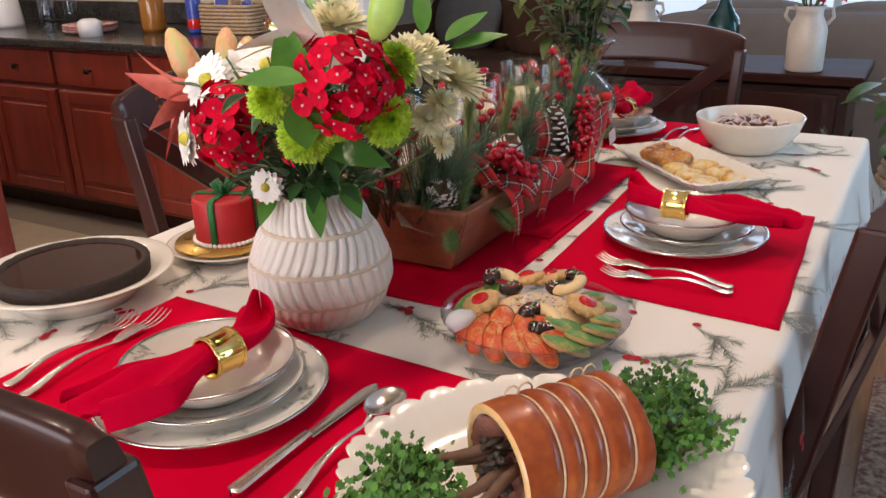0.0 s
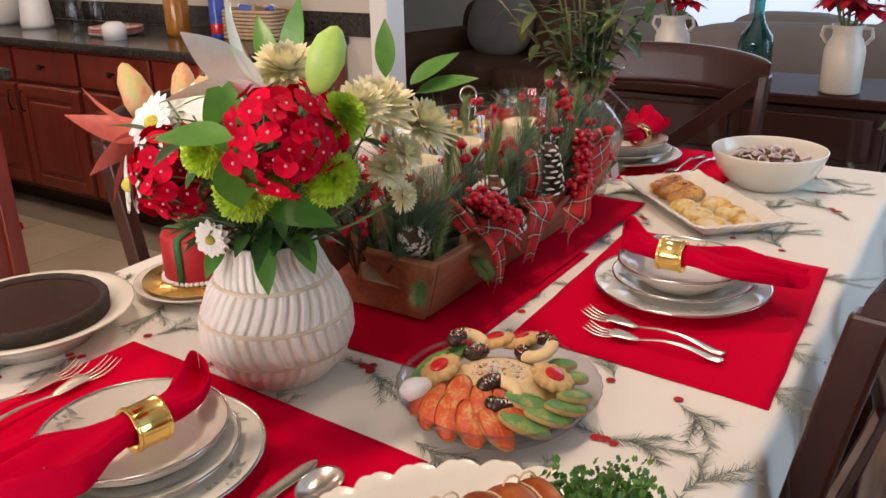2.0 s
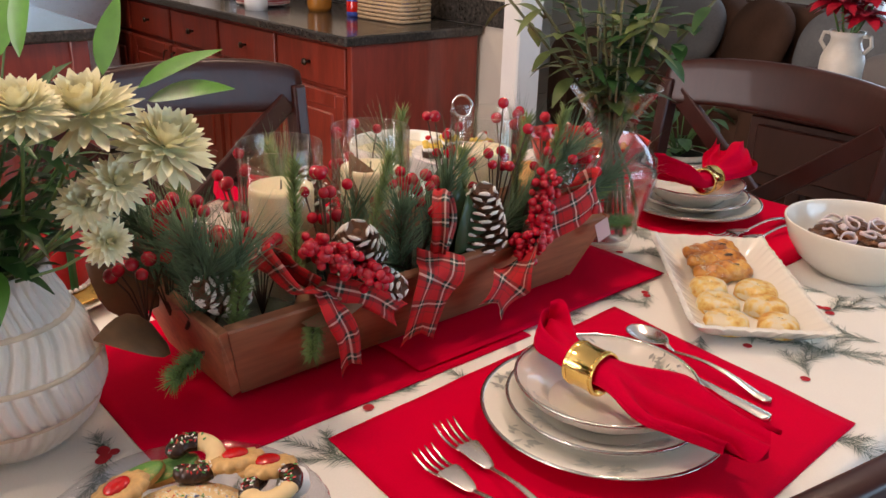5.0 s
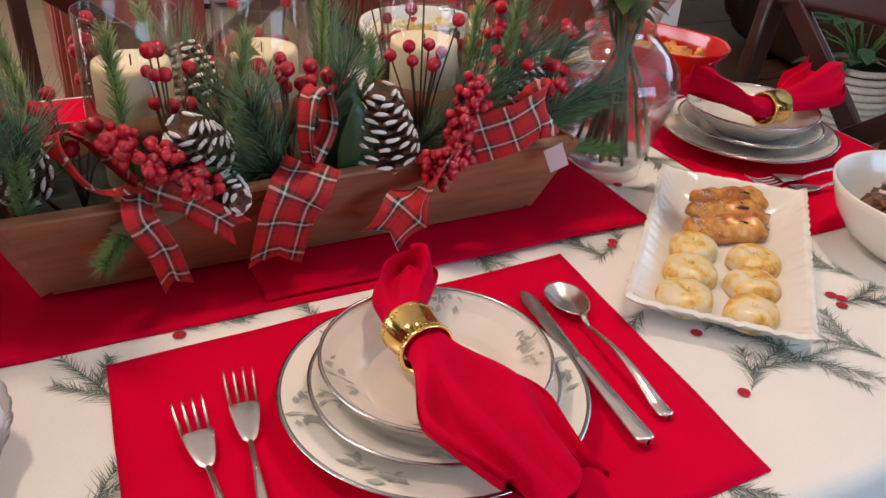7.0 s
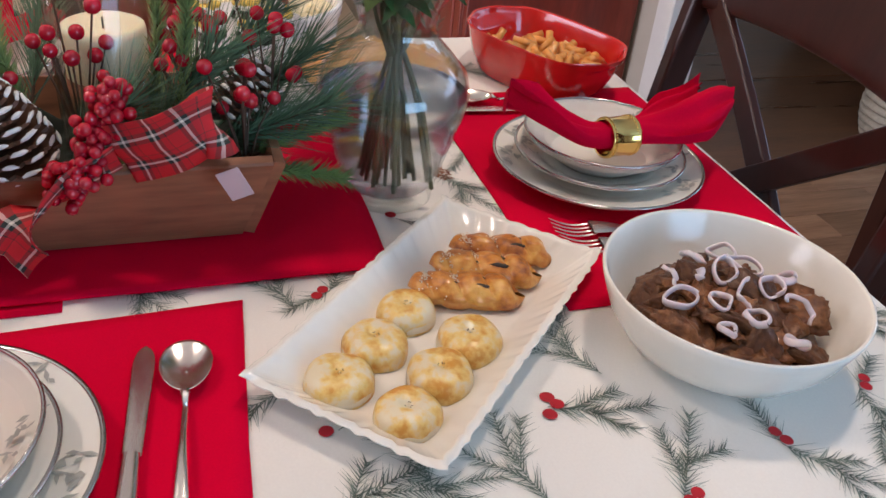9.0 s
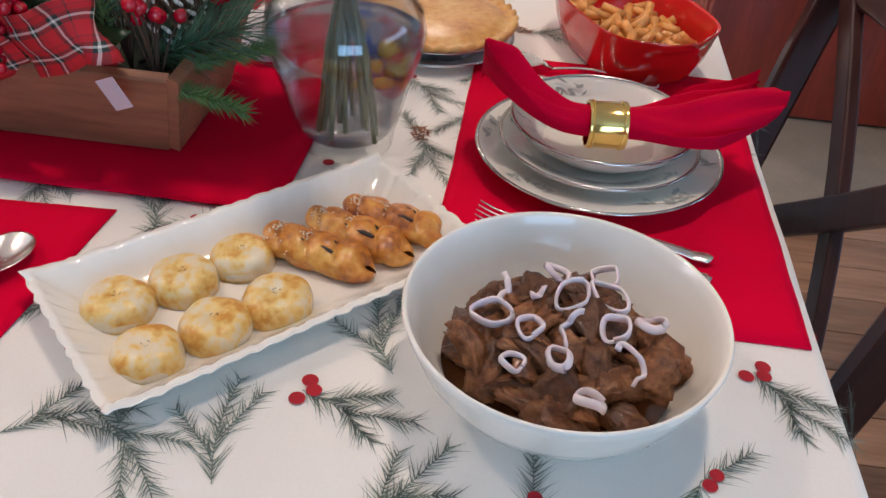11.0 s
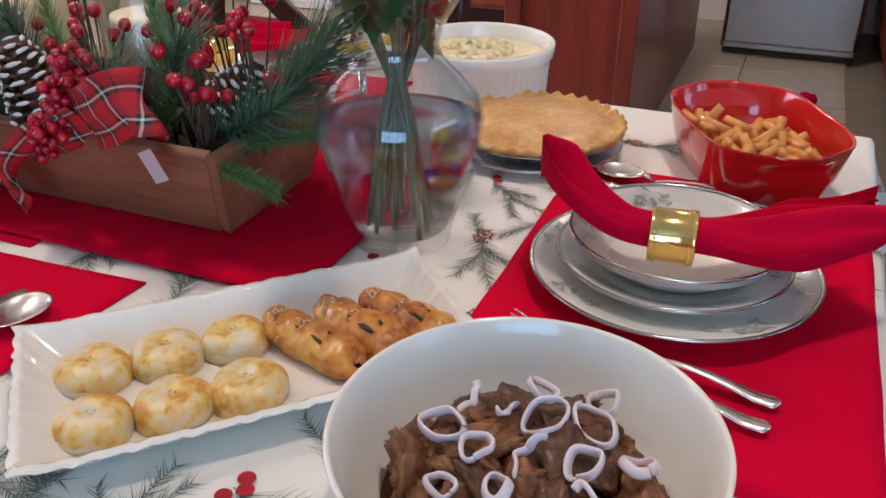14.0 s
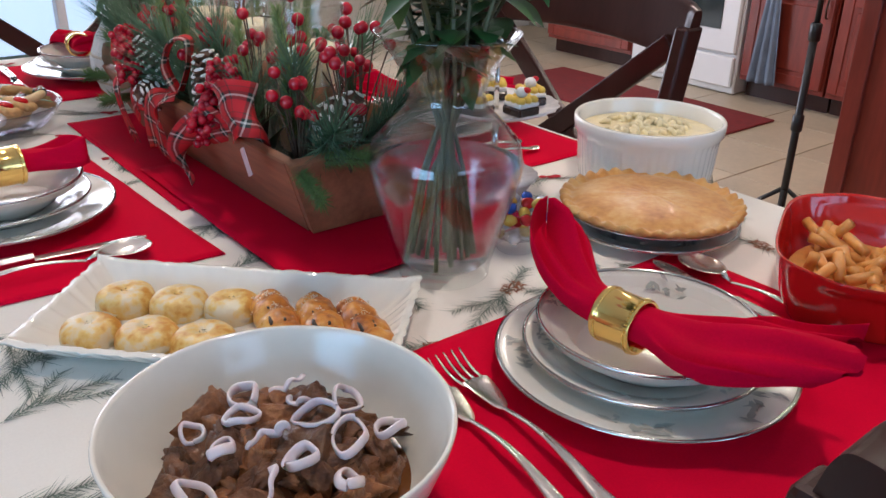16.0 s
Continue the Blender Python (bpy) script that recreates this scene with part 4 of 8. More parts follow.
def roast_r(x, a):
    r = 0.058 + 0.0012 * math.sin(a * 2)
    for tx in TIES:
        r -= 0.0042 * math.exp(-((x - tx - 0.006 * math.sin(a)) / 0.006) ** 2)
    return r * (1 - 0.05 * (abs(x) / 0.085) ** 4)


def roast_skin(u, v):
    a, x = 2 * math.pi * u, (v - 0.5) * 0.146
    r = roast_r(x, a)
    return (x, r * math.cos(a), r * 0.92 * math.sin(a))


part("skin", Mesh().sheet(roast_skin, 72, 90, close_u=True), SKIN, rs)
for s in (-1, 1):
    end = Mesh()

    def face(u, v, s=s):
        a = 2 * math.pi * u
        r = roast_r(s * 0.073, a) * (1 - v * 0.17)
        return (s * (0.073 + 0.003 * math.sin(v * 3.14)), r * math.cos(a), r * 0.92 * math.sin(a))
    part("fat_layer", end.sheet(face, 72, 6, close_u=True), FAT, rs, "golden fat edge")

    def core(u, v, s=s):
        a = 2 * math.pi * u
        r = roast_r(s * 0.073, a) * 0.835 * (1 - v)
        return (s * (0.073 - 0.022 * min(1, v * 1.6)) + 0.006 * noise.noise(Vector((r * math.cos(a) * 80, r * math.sin(a) * 80, s))), r * math.cos(a), r * 0.92 * math.sin(a))
    part("meat_face", Mesh().sheet(core, 72, 22, close_u=True), PORK, rs, "dark cooked pork spiral")
    hb = Mesh()
    for k in range(34):
        q, a = rc.random() * 0.03, rc.uniform(0, 6.28)
        hb.ball((s * rc.uniform(0.064, 0.088), q * math.cos(a), q * math.sin(a) - 0.006), (rc.uniform(0.004, 0.012), 0.004, 0.003), 7, 5, wob=0.8, seed=k)
    tagged(part("herb_stuffing", hb, HERB, rs, "charred herb stuffing"), kind="stuff")
    for k in range(4):
        y, z = rc.uniform(-0.02, 0.02), rc.uniform(-0.012, 0.014)
        pts = [(s * (0.06 + 0.022 * i), y * (1 + 0.35 * i), z + 0.002 * math.sin(i * 2 + k) - 0.0035 * i) for i in range(5)]
        part("lemongrass_stalk", Mesh().tube(pts, [0.005, 0.0055, 0.005, 0.0045, 0.003], 8), TWIG, rs, "dry brown stalk")
for tx in TIES:
    pts = []
    for i in range(49):
        a = 2 * math.pi * i / 48
        x = tx + 0.006 * math.sin(a)
        r = roast_r(x, a) + 0.0008
        pts.append((x, r * math.cos(a), r * 0.92 * math.sin(a)))
    part("string", Mesh().tube(pts, 0.0013, 6, cap=False), STRING, rs)
kn = Mesh()
for tx, a0 in ((-0.03, 2.9), (0.05, 2.3)):
    c = Vector((tx, 0.063 * math.cos(-0.6 - 0.5), 0.06 * math.sin(2.3)))
    for k in range(2):
        loop = [c + Vector((0.010 * math.cos(i / 10 * 6.28) + 0.008 * (1 - 2 * k), -0.004 * i / 10, 0.011 * math.sin(i / 10 * 6.28))) for i in range(11)]
        kn.tube(loop, 0.0011, 6)
part("string_bow", kn, STRING, rs, "tied string loops")

LEAFG = mat("fresh_parsley", (0.06, 0.19, 0.022), 0.5, scale=30, vary=0.35, bump=0.2, per=0.35, sss=0.05)
STEMG = mat("green_stem", (0.14, 0.26, 0.06), 0.5, scale=30, vary=0.2)


def parsley(x, y, n, spread, seed, label):
    """A loose bunch of parsley: bent stems with small lobed leaflets."""
    r2 = random.Random(seed)
    t = thing("parsley_bunch", (0, 0, 0), label, "parsley", "parsley on the platter")
    t.matrix_world = pose(RC[0], RC[1], T + 0.012, 0, 0, RZ) @ pose(x, y, 0)
    st, lf = Mesh(), Mesh()
    for k in range(n):
        a = r2.uniform(0, 6.28)
        e = Vector((math.cos(a), math.sin(a) * 1.2, 0)) * spread * r2.uniform(0.4, 1.0)
        b = Vector((r2.uniform(-0.015, 0.015), r2.uniform(-0.015, 0.015), r2.uniform(0, 0.015)))
        top = b + e + Vector((0, 0, r2.uniform(0.004, 0.05)))
        pts = [b + (top - b) * f + Vector((0, 0, 0.02 * math.sin(f * 3.1))) for f in (0, 0.35, 0.7, 1)]
        st.tube(pts, [0.0011, 0.001, 0.0008, 0.0005], 5)
        for j in range(32):
            c = pts[3] + Vector((r2.gauss(0, 0.010), r2.gauss(0, 0.010), r2.gauss(0, 0.007)))
            d = Vector((r2.uniform(-1, 1), r2.uniform(-1, 1), r2.uniform(-0.4, 0.7))).normalized()
            w = d.orthogonal().normalized()
            ln, wd = r2.uniform(0.005, 0.01), r2.uniform(0.0026, 0.005)
            up = d.cross(w) * 0.0012
            v = [c, c + d * ln * 0.35 + w * wd, c + d * ln * 0.55 + w * wd * 0.5, c + d * ln * 0.75 + w * wd * 0.95, c + d * ln + up, c + d * ln * 0.75 - w * wd * 0.95, c + d * ln * 0.55 - w * wd * 0.5, c + d * ln * 0.35 - w * wd]
            lf.add(v, [(0, 1, 2), (0, 2, 4), (2, 3, 4), (0, 4, 6), (4, 5, 6), (0, 6, 7)])
    tagged(part("stems", st, STEMG, t), kind="stuff")
    tagged(part("leaves", lf, LEAFG, t), kind="stuff")


parsley(0.118, 0.045, 52, 0.047, 1, "bright green parsley bunch on the platter")
parsley(-0.125, -0.04, 28, 0.042, 2, "bright green parsley bunch beside the roast")

# ---- chocolate tart, cake ----
dp = thing("deep_white_dish", (-1.017, 0.772, T), "round white glazed dish under the chocolate tart", "dish")
part("body", Mesh().lathe([(0, 0.003), (0.07, 0.003), (0.073, 0), (0.082, 0), (0.1, 0.02), (0.122, 0.036), (0.14, 0.043), (0.1415, 0.0445), (0.139, 0.0455), (0.12, 0.0405), (0.1, 0.027), (0, 0.024)], 80), IVORY, dp)
TART = mat("chocolate_crumb", (0.028, 0.016, 0.012), 0.75, scale=120, fine=400, vary=0.5, bump=0.9, depth=0.004)
GANACHE = mat("chocolate_glaze", (0.035, 0.009, 0.005), 0.05, scale=9, vary=0.35, bump=0.04, spec=0.35, coat=0.15, rv=0.02)
tt = thing("chocolate_tart", (-1.017, 0.772, T + 0.0275), "dark chocolate tart with a glossy filling", "tart")
part("crust", Mesh().lathe([(0, 0), (0.098, 0), (0.106, 0.004), (0.1075, 0.024), (0.104, 0.0275), (0.098, 0.0262), (0.094, 0.021)], 90, wave=lambda a, i: (1 + 0.008 * noise.noise(Vector((math.cos(a) * 9, math.sin(a) * 9, i))), 0.0012 * noise.noise(Vector((math.cos(a) * 14, math.sin(a) * 14, 4 + i))) if i > 2 else 0)), TART, tt)
part("filling", Mesh().disc(0.0955, 0.0225, 64), GANACHE, tt, "glossy dark chocolate filling")

FOND = mat("red_fondant", (0.42, 0.012, 0.014), 0.5, scale=12, vary=0.12, bump=0.08)
GFOND = mat("green_fondant", (0.01, 0.12, 0.03), 0.5, scale=12, vary=0.15, bump=0.08)
GOLDC = mat("gold_cake_board", (0.62, 0.38, 0.1), 0.28, 0.9, scale=20, vary=0.15, bump=0.1)
CK = (-0.946, 1.016)
cp = thing("cake_plate", (*CK, T), "white plate under the small red cake", "plate")
part("body", Mesh().lathe([(0, 0.002), (0.06, 0.002), (0.063, 0), (0.068, 0), (0.085, 0.012), (0.1, 0.019), (0.1005, 0.0205), (0.098, 0.021), (0.083, 0.0145), (0, 0.011)], 72), IVORY, cp)
cb = thing("cake_board", (*CK, T + 0.0205), "round shiny gold cake board", "cake board")
part("disc", Mesh().lathe([(0, 0), (0.086, 0), (0.087, 0.0015), (0.086, 0.003), (0, 0.003)], 72), GOLDC, cb)
ca = thing("gift_cake", (CK[0], CK[1], T + 0.0238), "small red fondant cake with a green ribbon bow", "cake", rz=20)
part("body", Mesh().lathe([(0, 0), (0.051, 0), (0.0515, 0.004), (0.0515, 0.068), (0.049, 0.0735), (0.044, 0.075), (0, 0.0752)], 60), FOND, ca)
for k in range(2):
    rz = k * 90
    w = 0.0055
    rib = Mesh()
    path = [(-0.0527, 0.001), (-0.0527, 0.069), (-0.05, 0.0748), (-0.045, 0.0767), (0.045, 0.0767), (0.05, 0.0748), (0.0527, 0.069), (0.0527, 0.001)]
    rib.add([(x, s * w, z) for x, z in path for s in (-1, 1)], [(2 * i, 2 * i + 1, 2 * i + 3, 2 * i + 2) for i in range(len(path) - 1)])
    ob = part("ribbon", rib, GFOND, ca, "green fondant ribbon", solid=0.0015)
    ob.matrix_local = pose(0, 0, 0, 0, 0, rz)
bw2 = Mesh()
for k in range(5):
    a = k * 1.256
    bw2.tube([(0.016 * math.cos(a) * math.sin(f) + 0.0, 0.016 * math.sin(a) * math.sin(f), 0.079 + 0.009 * (1 - math.cos(2 * f))) for f in (0, 0.5, 1, 1.5, 2, 2.5, 3.14)], 0.0035, 8, flatten=1.6)
part("bow", bw2, GFOND, ca, "green fondant bow")
ic = Mesh()
for k in range(44):
    a = k * 2 * math.pi / 44
    ic.ball((0.0535 * math.cos(a), 0.0535 * math.sin(a), 0.0035), (0.004, 0.004, 0.0035), 8, 5)
part("icing_border", ic, POWDER, ca, "piped white icing border")

# ---- pie, casserole, red dish, tiered stand, sweets ----
PIE = mat("golden_pie_crust", (0.62, 0.33, 0.09), 0.4, scale=22, fine=120, ramp=[(0.3, (0.74, 0.50, 0.19)), (0.52, (0.62, 0.31, 0.075)), (0.75, (0.40, 0.15, 0.03))], bump=0.35, depth=0.003, coat=0.2)
pp = thing("pie_plate", (-0.915, 1.845, T), "white porcelain plate stacked under the pie", "plate")
plate_part("plate_body", pp, 0.108, 0, 0.016, "", seed=71)
tin = thing("pie", (-0.915, 1.845, T + 0.0095), "golden baked pie with crimped crust in a foil tin", "pie")
part("foil_tin", Mesh().lathe([(0, 0), (0.079, 0), (0.104, 0.0215), (0.1095, 0.0225), (0.1092, 0.0237), (0.103, 0.0222), (0, 0.0215)], 72), mat("foil", (0.7, 0.7, 0.7), 0.25, 1.0, scale=60, vary=0.1, bump=0.4), tin, "silver foil tin")


def crimp(a, i):
    return (1 + (0.012 if i in (1, 2, 3) else 0) * math.sin(34 * a), (0.0024 if i in (2, 3, 4) else 0) * math.sin(34 * a + 0.6) + 0.001 * noise.noise(Vector((math.cos(a) * 5, math.sin(a) * 5, i))))


part("crust", Mesh().lathe([(0.093, 0.0228), (0.1085, 0.0246), (0.1115, 0.0285), (0.1085, 0.0325), (0.102, 0.0305), (0.097, 0.0275), (0.09, 0.031), (0.075, 0.0345), (0.047, 0.036), (0.02, 0.037), (0, 0.037)], 204, wave=crimp), PIE, tin)

cz = thing("casserole_dish", (-1.062, 1.715, T), "white fluted ceramic casserole of creamy pasta", "dish")


def flute(a, i):
    return (1 + (0.014 if 2 <= i <= 5 else 0) * abs(math.sin(27 * a)), 0)


part("body", Mesh().lathe([(0, 0.003), (0.082, 0.003), (0.087, 0.0), (0.092, 0.006), (0.095, 0.026), (0.0975, 0.061), (0.1, 0.07), (0.1045, 0.075), (0.1055, 0.0895), (0.104, 0.092), (0.1005, 0.092), (0.099, 0.088), (0.094, 0.026), (0.086, 0.01), (0, 0.008)], 324, wave=flute), PORC, cz)
PASTA = mat("creamy_pasta", (0.80, 0.70, 0.42), 0.4, scale=40, vary=0.2, bump=0.4, per=0.15, coat=0.2)
r3 = random.Random(8)
part("sauce", Mesh().disc(0.0965, 0.071, 48), PASTA, cz, "cream sauce")
ps = Mesh()
for k in range(75):
    q, a = math.sqrt(r3.random()) * 0.07, r3.uniform(0, 6.28)
    c = Vector((q * math.cos(a), q * math.sin(a), 0.066 + r3.uniform(0, 0.007)))
    d = Vector((r3.uniform(-1, 1), r3.uniform(-1, 1), r3.uniform(-0.5, 0.5))).normalized() * 0.009
    ps.tube([c - d, c + Vector((0, 0, 0.004)), c + d], 0.0042, 7)
tagged(part("pasta", ps, PASTA, cz), kind="stuff")

REDG = mat("glossy_red_enamel", (0.56, 0.014, 0.008), 0.14, scale=8, vary=0.08, bump=0.03, coat=0.6)
rd = thing("red_baking_dish", (-0.93, 2.1, T), "glossy red rectangular baking dish with pasta", "dish", rz=26)


def rd_fn(u, v):
    prof = [(0.0, 0.004), (0.62, 0.002), (0.7, 0.0), (0.78, 0.006), (0.9, 0.034), (0.985, 0.07), (1.0, 0.0745), (0.995, 0.0765), (0.965, 0.075), (0.945, 0.068), (0.86, 0.034), (0.72, 0.01), (0, 0.008)]
    f = v * (len(prof) - 1)
    i = min(len(prof) - 2, int(f))
    f -= i
    r, z = (prof[i][k] * (1 - f) + prof[i + 1][k] * f for k in (0, 1))
    a = 2 * math.pi * u
    c, s = math.cos(a), math.sin(a)
    p = 3.6
    k = 1 / (abs(c) ** p + abs(s) ** p) ** (1 / p)
    tab = 0.014 * math.exp(-((abs(s)) / 0.42) ** 4) * (1 if 0.93 < r and z > 0.06 else 0)
    return ((0.117 * r * k + tab) * c, 0.083 * r * k * s, z)


part("body", Mesh().sheet(rd_fn, 120, 60, close_u=True), REDG, rd)
PENNE = mat("orange_penne", (0.68, 0.30, 0.06), 0.3, scale=40, vary=0.25, bump=0.3, per=0.25, coat=0.3)
part("sauce", Mesh().lathe([(0, 0.03), (1, 0.03)], 40, m=Matrix.Diagonal((0.098, 0.068, 1, 1))), PENNE, rd, "orange sauce")
for k in range(46):
    c = Vector((r3.uniform(-0.075, 0.075), r3.uniform(-0.05, 0.05), 0.036 + r3.uniform(0, 0.016)))
    d = Vector((r3.uniform(-1, 1), r3.uniform(-1, 1), r3.uniform(-0.6, 0.6))).normalized() * 0.0165
    part("penne", Mesh().tube([c - d, c, c + d], 0.0058, 9), PENNE, rd)

# tiered stand with layered cakes
TS = (-0.829, 1.649)
ts = thing("tiered_cake_stand", (*TS, T), "glass and silver tiered stand with small cakes", "cake stand")
PRESSED = mat("patterned_stand_glass", (0.80, 0.77, 0.75), 0.2, scale=60, vary=0.15, bump=0.3)
CHROME = mat("chrome", (0.8, 0.8, 0.8), 0.08, 1.0, bump=0)
part("lower_plate", Mesh().lathe([(0, 0.006), (0.03, 0.0), (0.04, 0.006), (0.055, 0.03), (0.06, 0.034), (0.058, 0.036), (0, 0.03)], 60, wave=lambda a, i: (1 + 0.02 * math.sin(20 * a) * (i > 3), 0)), PRESSED, ts)
part("upper_plate", Mesh().lathe([(0, 0.118), (0.02, 0.118), (0.055, 0.12), (0.08, 0.13), (0.081, 0.132), (0.055, 0.125), (0, 0.123)], 80, wave=lambda a, i: (1 + 0.02 * math.sin(20 * a) * (i > 2), 0)), PRESSED, ts)
part("pole", Mesh().tube([(0, 0, 0.03), (0, 0, 0.118)], 0.0045, 12).tube([(0, 0, 0.124), (0, 0, 0.188)], 0.0032, 10).ball((0, 0, 0.188), 0.0055, 10, 8), CHROME, ts, "silver pole")
part("ring_handle", Mesh().tube([(0.0165 * math.cos(k / 28 * 6.283) * 0.83, 0.0165 * math.cos(k / 28 * 6.283) * 0.55, 0.211 + 0.0175 * math.sin(k / 28 * 6.283)) for k in range(29)], 0.0021, 8, cap=False), CHROME, ts, "silver ring handle")
YEL = mat("lemon_cream", (0.80, 0.55, 0.08), 0.5, scale=40, vary=0.15, bump=0.4)
for k in range(5):
    a = k * 1.2566 + 0.3
    t = thing("layer_cake", (TS[0] + 0.047 * math.cos(a), TS[1] + 0.047 * math.sin(a), T + 0.126), "small dark layered cake topped with yellow and white cream", "cake", "cakes on the stand", rz=math.degrees(a))
    part("base", Mesh().box((0, 0, 0.006), (0.034, 0.034, 0.011), 0.002), CHOC, t, "dark chocolate layers")
    part("cream_layer", Mesh().box((0, 0, 0.0145), (0.033, 0.033, 0.006), 0.002), POWDER, t, "white cream layer")
    tp = Mesh()
    for j in range(9):
        tp.ball(((j % 3 - 1) * 0.0105, (j // 3 - 1) * 0.0105, 0.02), (0.0062, 0.0062, 0.005), 8, 6)
    part("yellow_topping", tp, YEL, t)
    part("cream_swirl", Mesh().ball((0, 0, 0.028), (0.008, 0.008, 0.007), 10, 7), POWDER, t)
    part("cherry", Mesh().ball((0.007, 0.002, 0.032), (0.006, 0.004, 0.004), 8, 6), CHERRYRED, t)

cd = thing("candy_bowl", (-0.862, 1.668, T), "small glass bowl of wrapped sweets", "bowl")
cd.location = (-0.742, 1.79, T)
part("glass", Mesh().lathe([(0, 0), (0.022, 0), (0.024, 0.003), (0.03, 0.018), (0.042, 0.042), (0.043, 0.044), (0.041, 0.043), (0.028, 0.019), (0, 0.006)], 48, wave=lambda a, i: (1 + 0.015 * math.sin(16 * a), 0)), CRYSTAL, cd).visible_shadow = False
WRAP = [mat("wrapper_" + n, c, 0.15, 0.5, scale=80, bump=0.4) for n, c in (("silver", (0.8, 0.8, 0.82)), ("gold", (0.85, 0.55, 0.1)), ("blue", (0.05, 0.12, 0.5)), ("red", (0.6, 0.03, 0.03)))]
for k in range(26):
    q, a = math.sqrt(r3.random()) * 0.03, r3.uniform(0, 6.28)
    b = Mesh().ball((0, 0, 0), (0.009, 0.007, 0.0065), 10, 7, wob=0.3, seed=k)
    part("wrapped_sweet", b, WRAP[k % 4], cd).matrix_local = pose(q * math.cos(a), q * math.sin(a), 0.024 + 0.0014 * k, r3.uniform(0, 90), 0, r3.uniform(0, 360))

# ---- candles in hurricane glasses ----
WAX = mat("ivory_wax", (0.86, 0.74, 0.50), 0.4, scale=9, vary=0.08, bump=0.08, sss=0.35)
LABELB = mat("brown_paper_band", (0.30, 0.11, 0.05), 0.7, scale=30, vary=0.2)
HURR = thin_glass("hurricane_thin_glass", (0.97, 0.98, 0.98))
for x, y in ((-0.645, 1.202), (-0.65, 1.333), (-0.631, 1.511)):
    t = thing("pillar_candle", (x, y, T + 0.073), "ivory pillar candle in the wooden planter", "candle", "candles in the planter")
    part("wax", Mesh().lathe([(0, 0), (0.036, 0), (0.0375, 0.002), (0.0375, 0.126), (0.0365, 0.131), (0.033, 0.1325), (0.024, 0.129), (0, 0.127)], 48), WAX, t)
    part("wick", Mesh().tube([(0, 0, 0.126), (0.001, 0, 0.138)], 0.0008, 6), SEED, t)
    part("band", Mesh().lathe([(0.0378, 0.045), (0.0384, 0.045), (0.0384, 0.085), (0.0378, 0.085)], 48), LABELB, t, "brown paper band")
    h = thing("hurricane_glass", (x, y, T + 0.072), "clear glass cylinder round a candle", "candle holder", "hurricane glasses")
    part("glass", Mesh().lathe([(0.0485, 0), (0.0485, 0.182), (0.0478, 0.1835), (0.047, 0.182), (0.047, 0), (0.0485, 0)], 56), HURR, h).visible_shadow = False

# ---- greenery in the planter ----
SHIFT = Vector((0.018, 0.026, 0))
NEEDLE = mat("pine_needles", (0.062, 0.125, 0.06), 0.55, scale=20, vary=0.3, bump=0, per=0.35)
SPRUCE = mat("spruce_needles", (0.12, 0.20, 0.045), 0.5, scale=20, vary=0.25, bump=0, per=0.3)
CEDAR = mat("cedar_green", (0.15, 0.22, 0.06), 0.5, scale=20, vary=0.25, bump=0, per=0.25)
BARK = mat("brown_twig", (0.075, 0.04, 0.022), 0.8, scale=40, vary=0.3, bump=0.4)
BERRY = mat("red_berry", (0.44, 0.003, 0.017), 0.22, scale=80, vary=0.25, bump=0.05, per=0.3, coat=0.4)
CONE = mat("pine_cone_scale", (0.12, 0.05, 0.024), 0.6, scale=60, vary=0.4, bump=0.3, per=0.2)
FROSTW = mat("frosted_tip", (0.78, 0.76, 0.72), 0.7, scale=150, vary=0.12, bump=0.5)
MAGTOP = mat("magnolia_leaf", (0.03, 0.065, 0.022), 0.35, scale=25, vary=0.25, bump=0.1)
MAGBACK = mat("dry_leaf_back", (0.20, 0.10, 0.045), 0.6, scale=25, vary=0.25, bump=0.15)
rg = random.Random(44)


def strip(ms, a, b, w, slot=0, side=None):
    """A needle: a thin two-faced sliver from a to b."""
    d = b - a
    n = d.orthogonal().normalized() if side is None else side
    n2 = d.cross(n).normalized()
    ms.add([a + n * w, a - n * w * 0.5 + n2 * w, a - n * w * 0.5 - n2 * w, b], [(0, 1, 3), (1, 2, 3), (2, 0, 3)], slot)


def spray(name, label, base, tip, n, ln, w, material, droop=0.0, spread=0.9, curl=0.35):
    """A needled branch from base to tip."""
    base, tip = Vector(base), Vector(tip)
    ax = tip - base
    t = thing(name, base, label, "branch", name + " in the planter")
    pts = [ax * f + Vector((0, 0, -droop * f * f)) for f in (0, 0.25, 0.5, 0.75, 1)]
    part("twig", Mesh().tube(pts, [0.0022, 0.002, 0.0017, 0.0013, 0.0006], 6), BARK, t)
    nd = Mesh()
    axn = ax.normalized()
    s, = (axn.orthogonal().normalized(),)
    s2 = axn.cross(s)
    for k in range(n):
        f = rg.uniform(0.12, 1.0)
        p = ax * f + Vector((0, 0, -droop * f * f))
        a = rg.uniform(0, 6.283)
        d = (s * math.cos(a) + s2 * math.sin(a)) * spread + axn * rg.uniform(0.5, 1.1)
        d = d.normalized() * ln * rg.uniform(0.75, 1.1)
        mid = p + d * 0.55
        end = p + d + axn * ln * curl * rg.random() * 0.3
        strip(nd, p, end, w)
    tagged(part("needles", nd, material, t), kind="stuff")
    return t


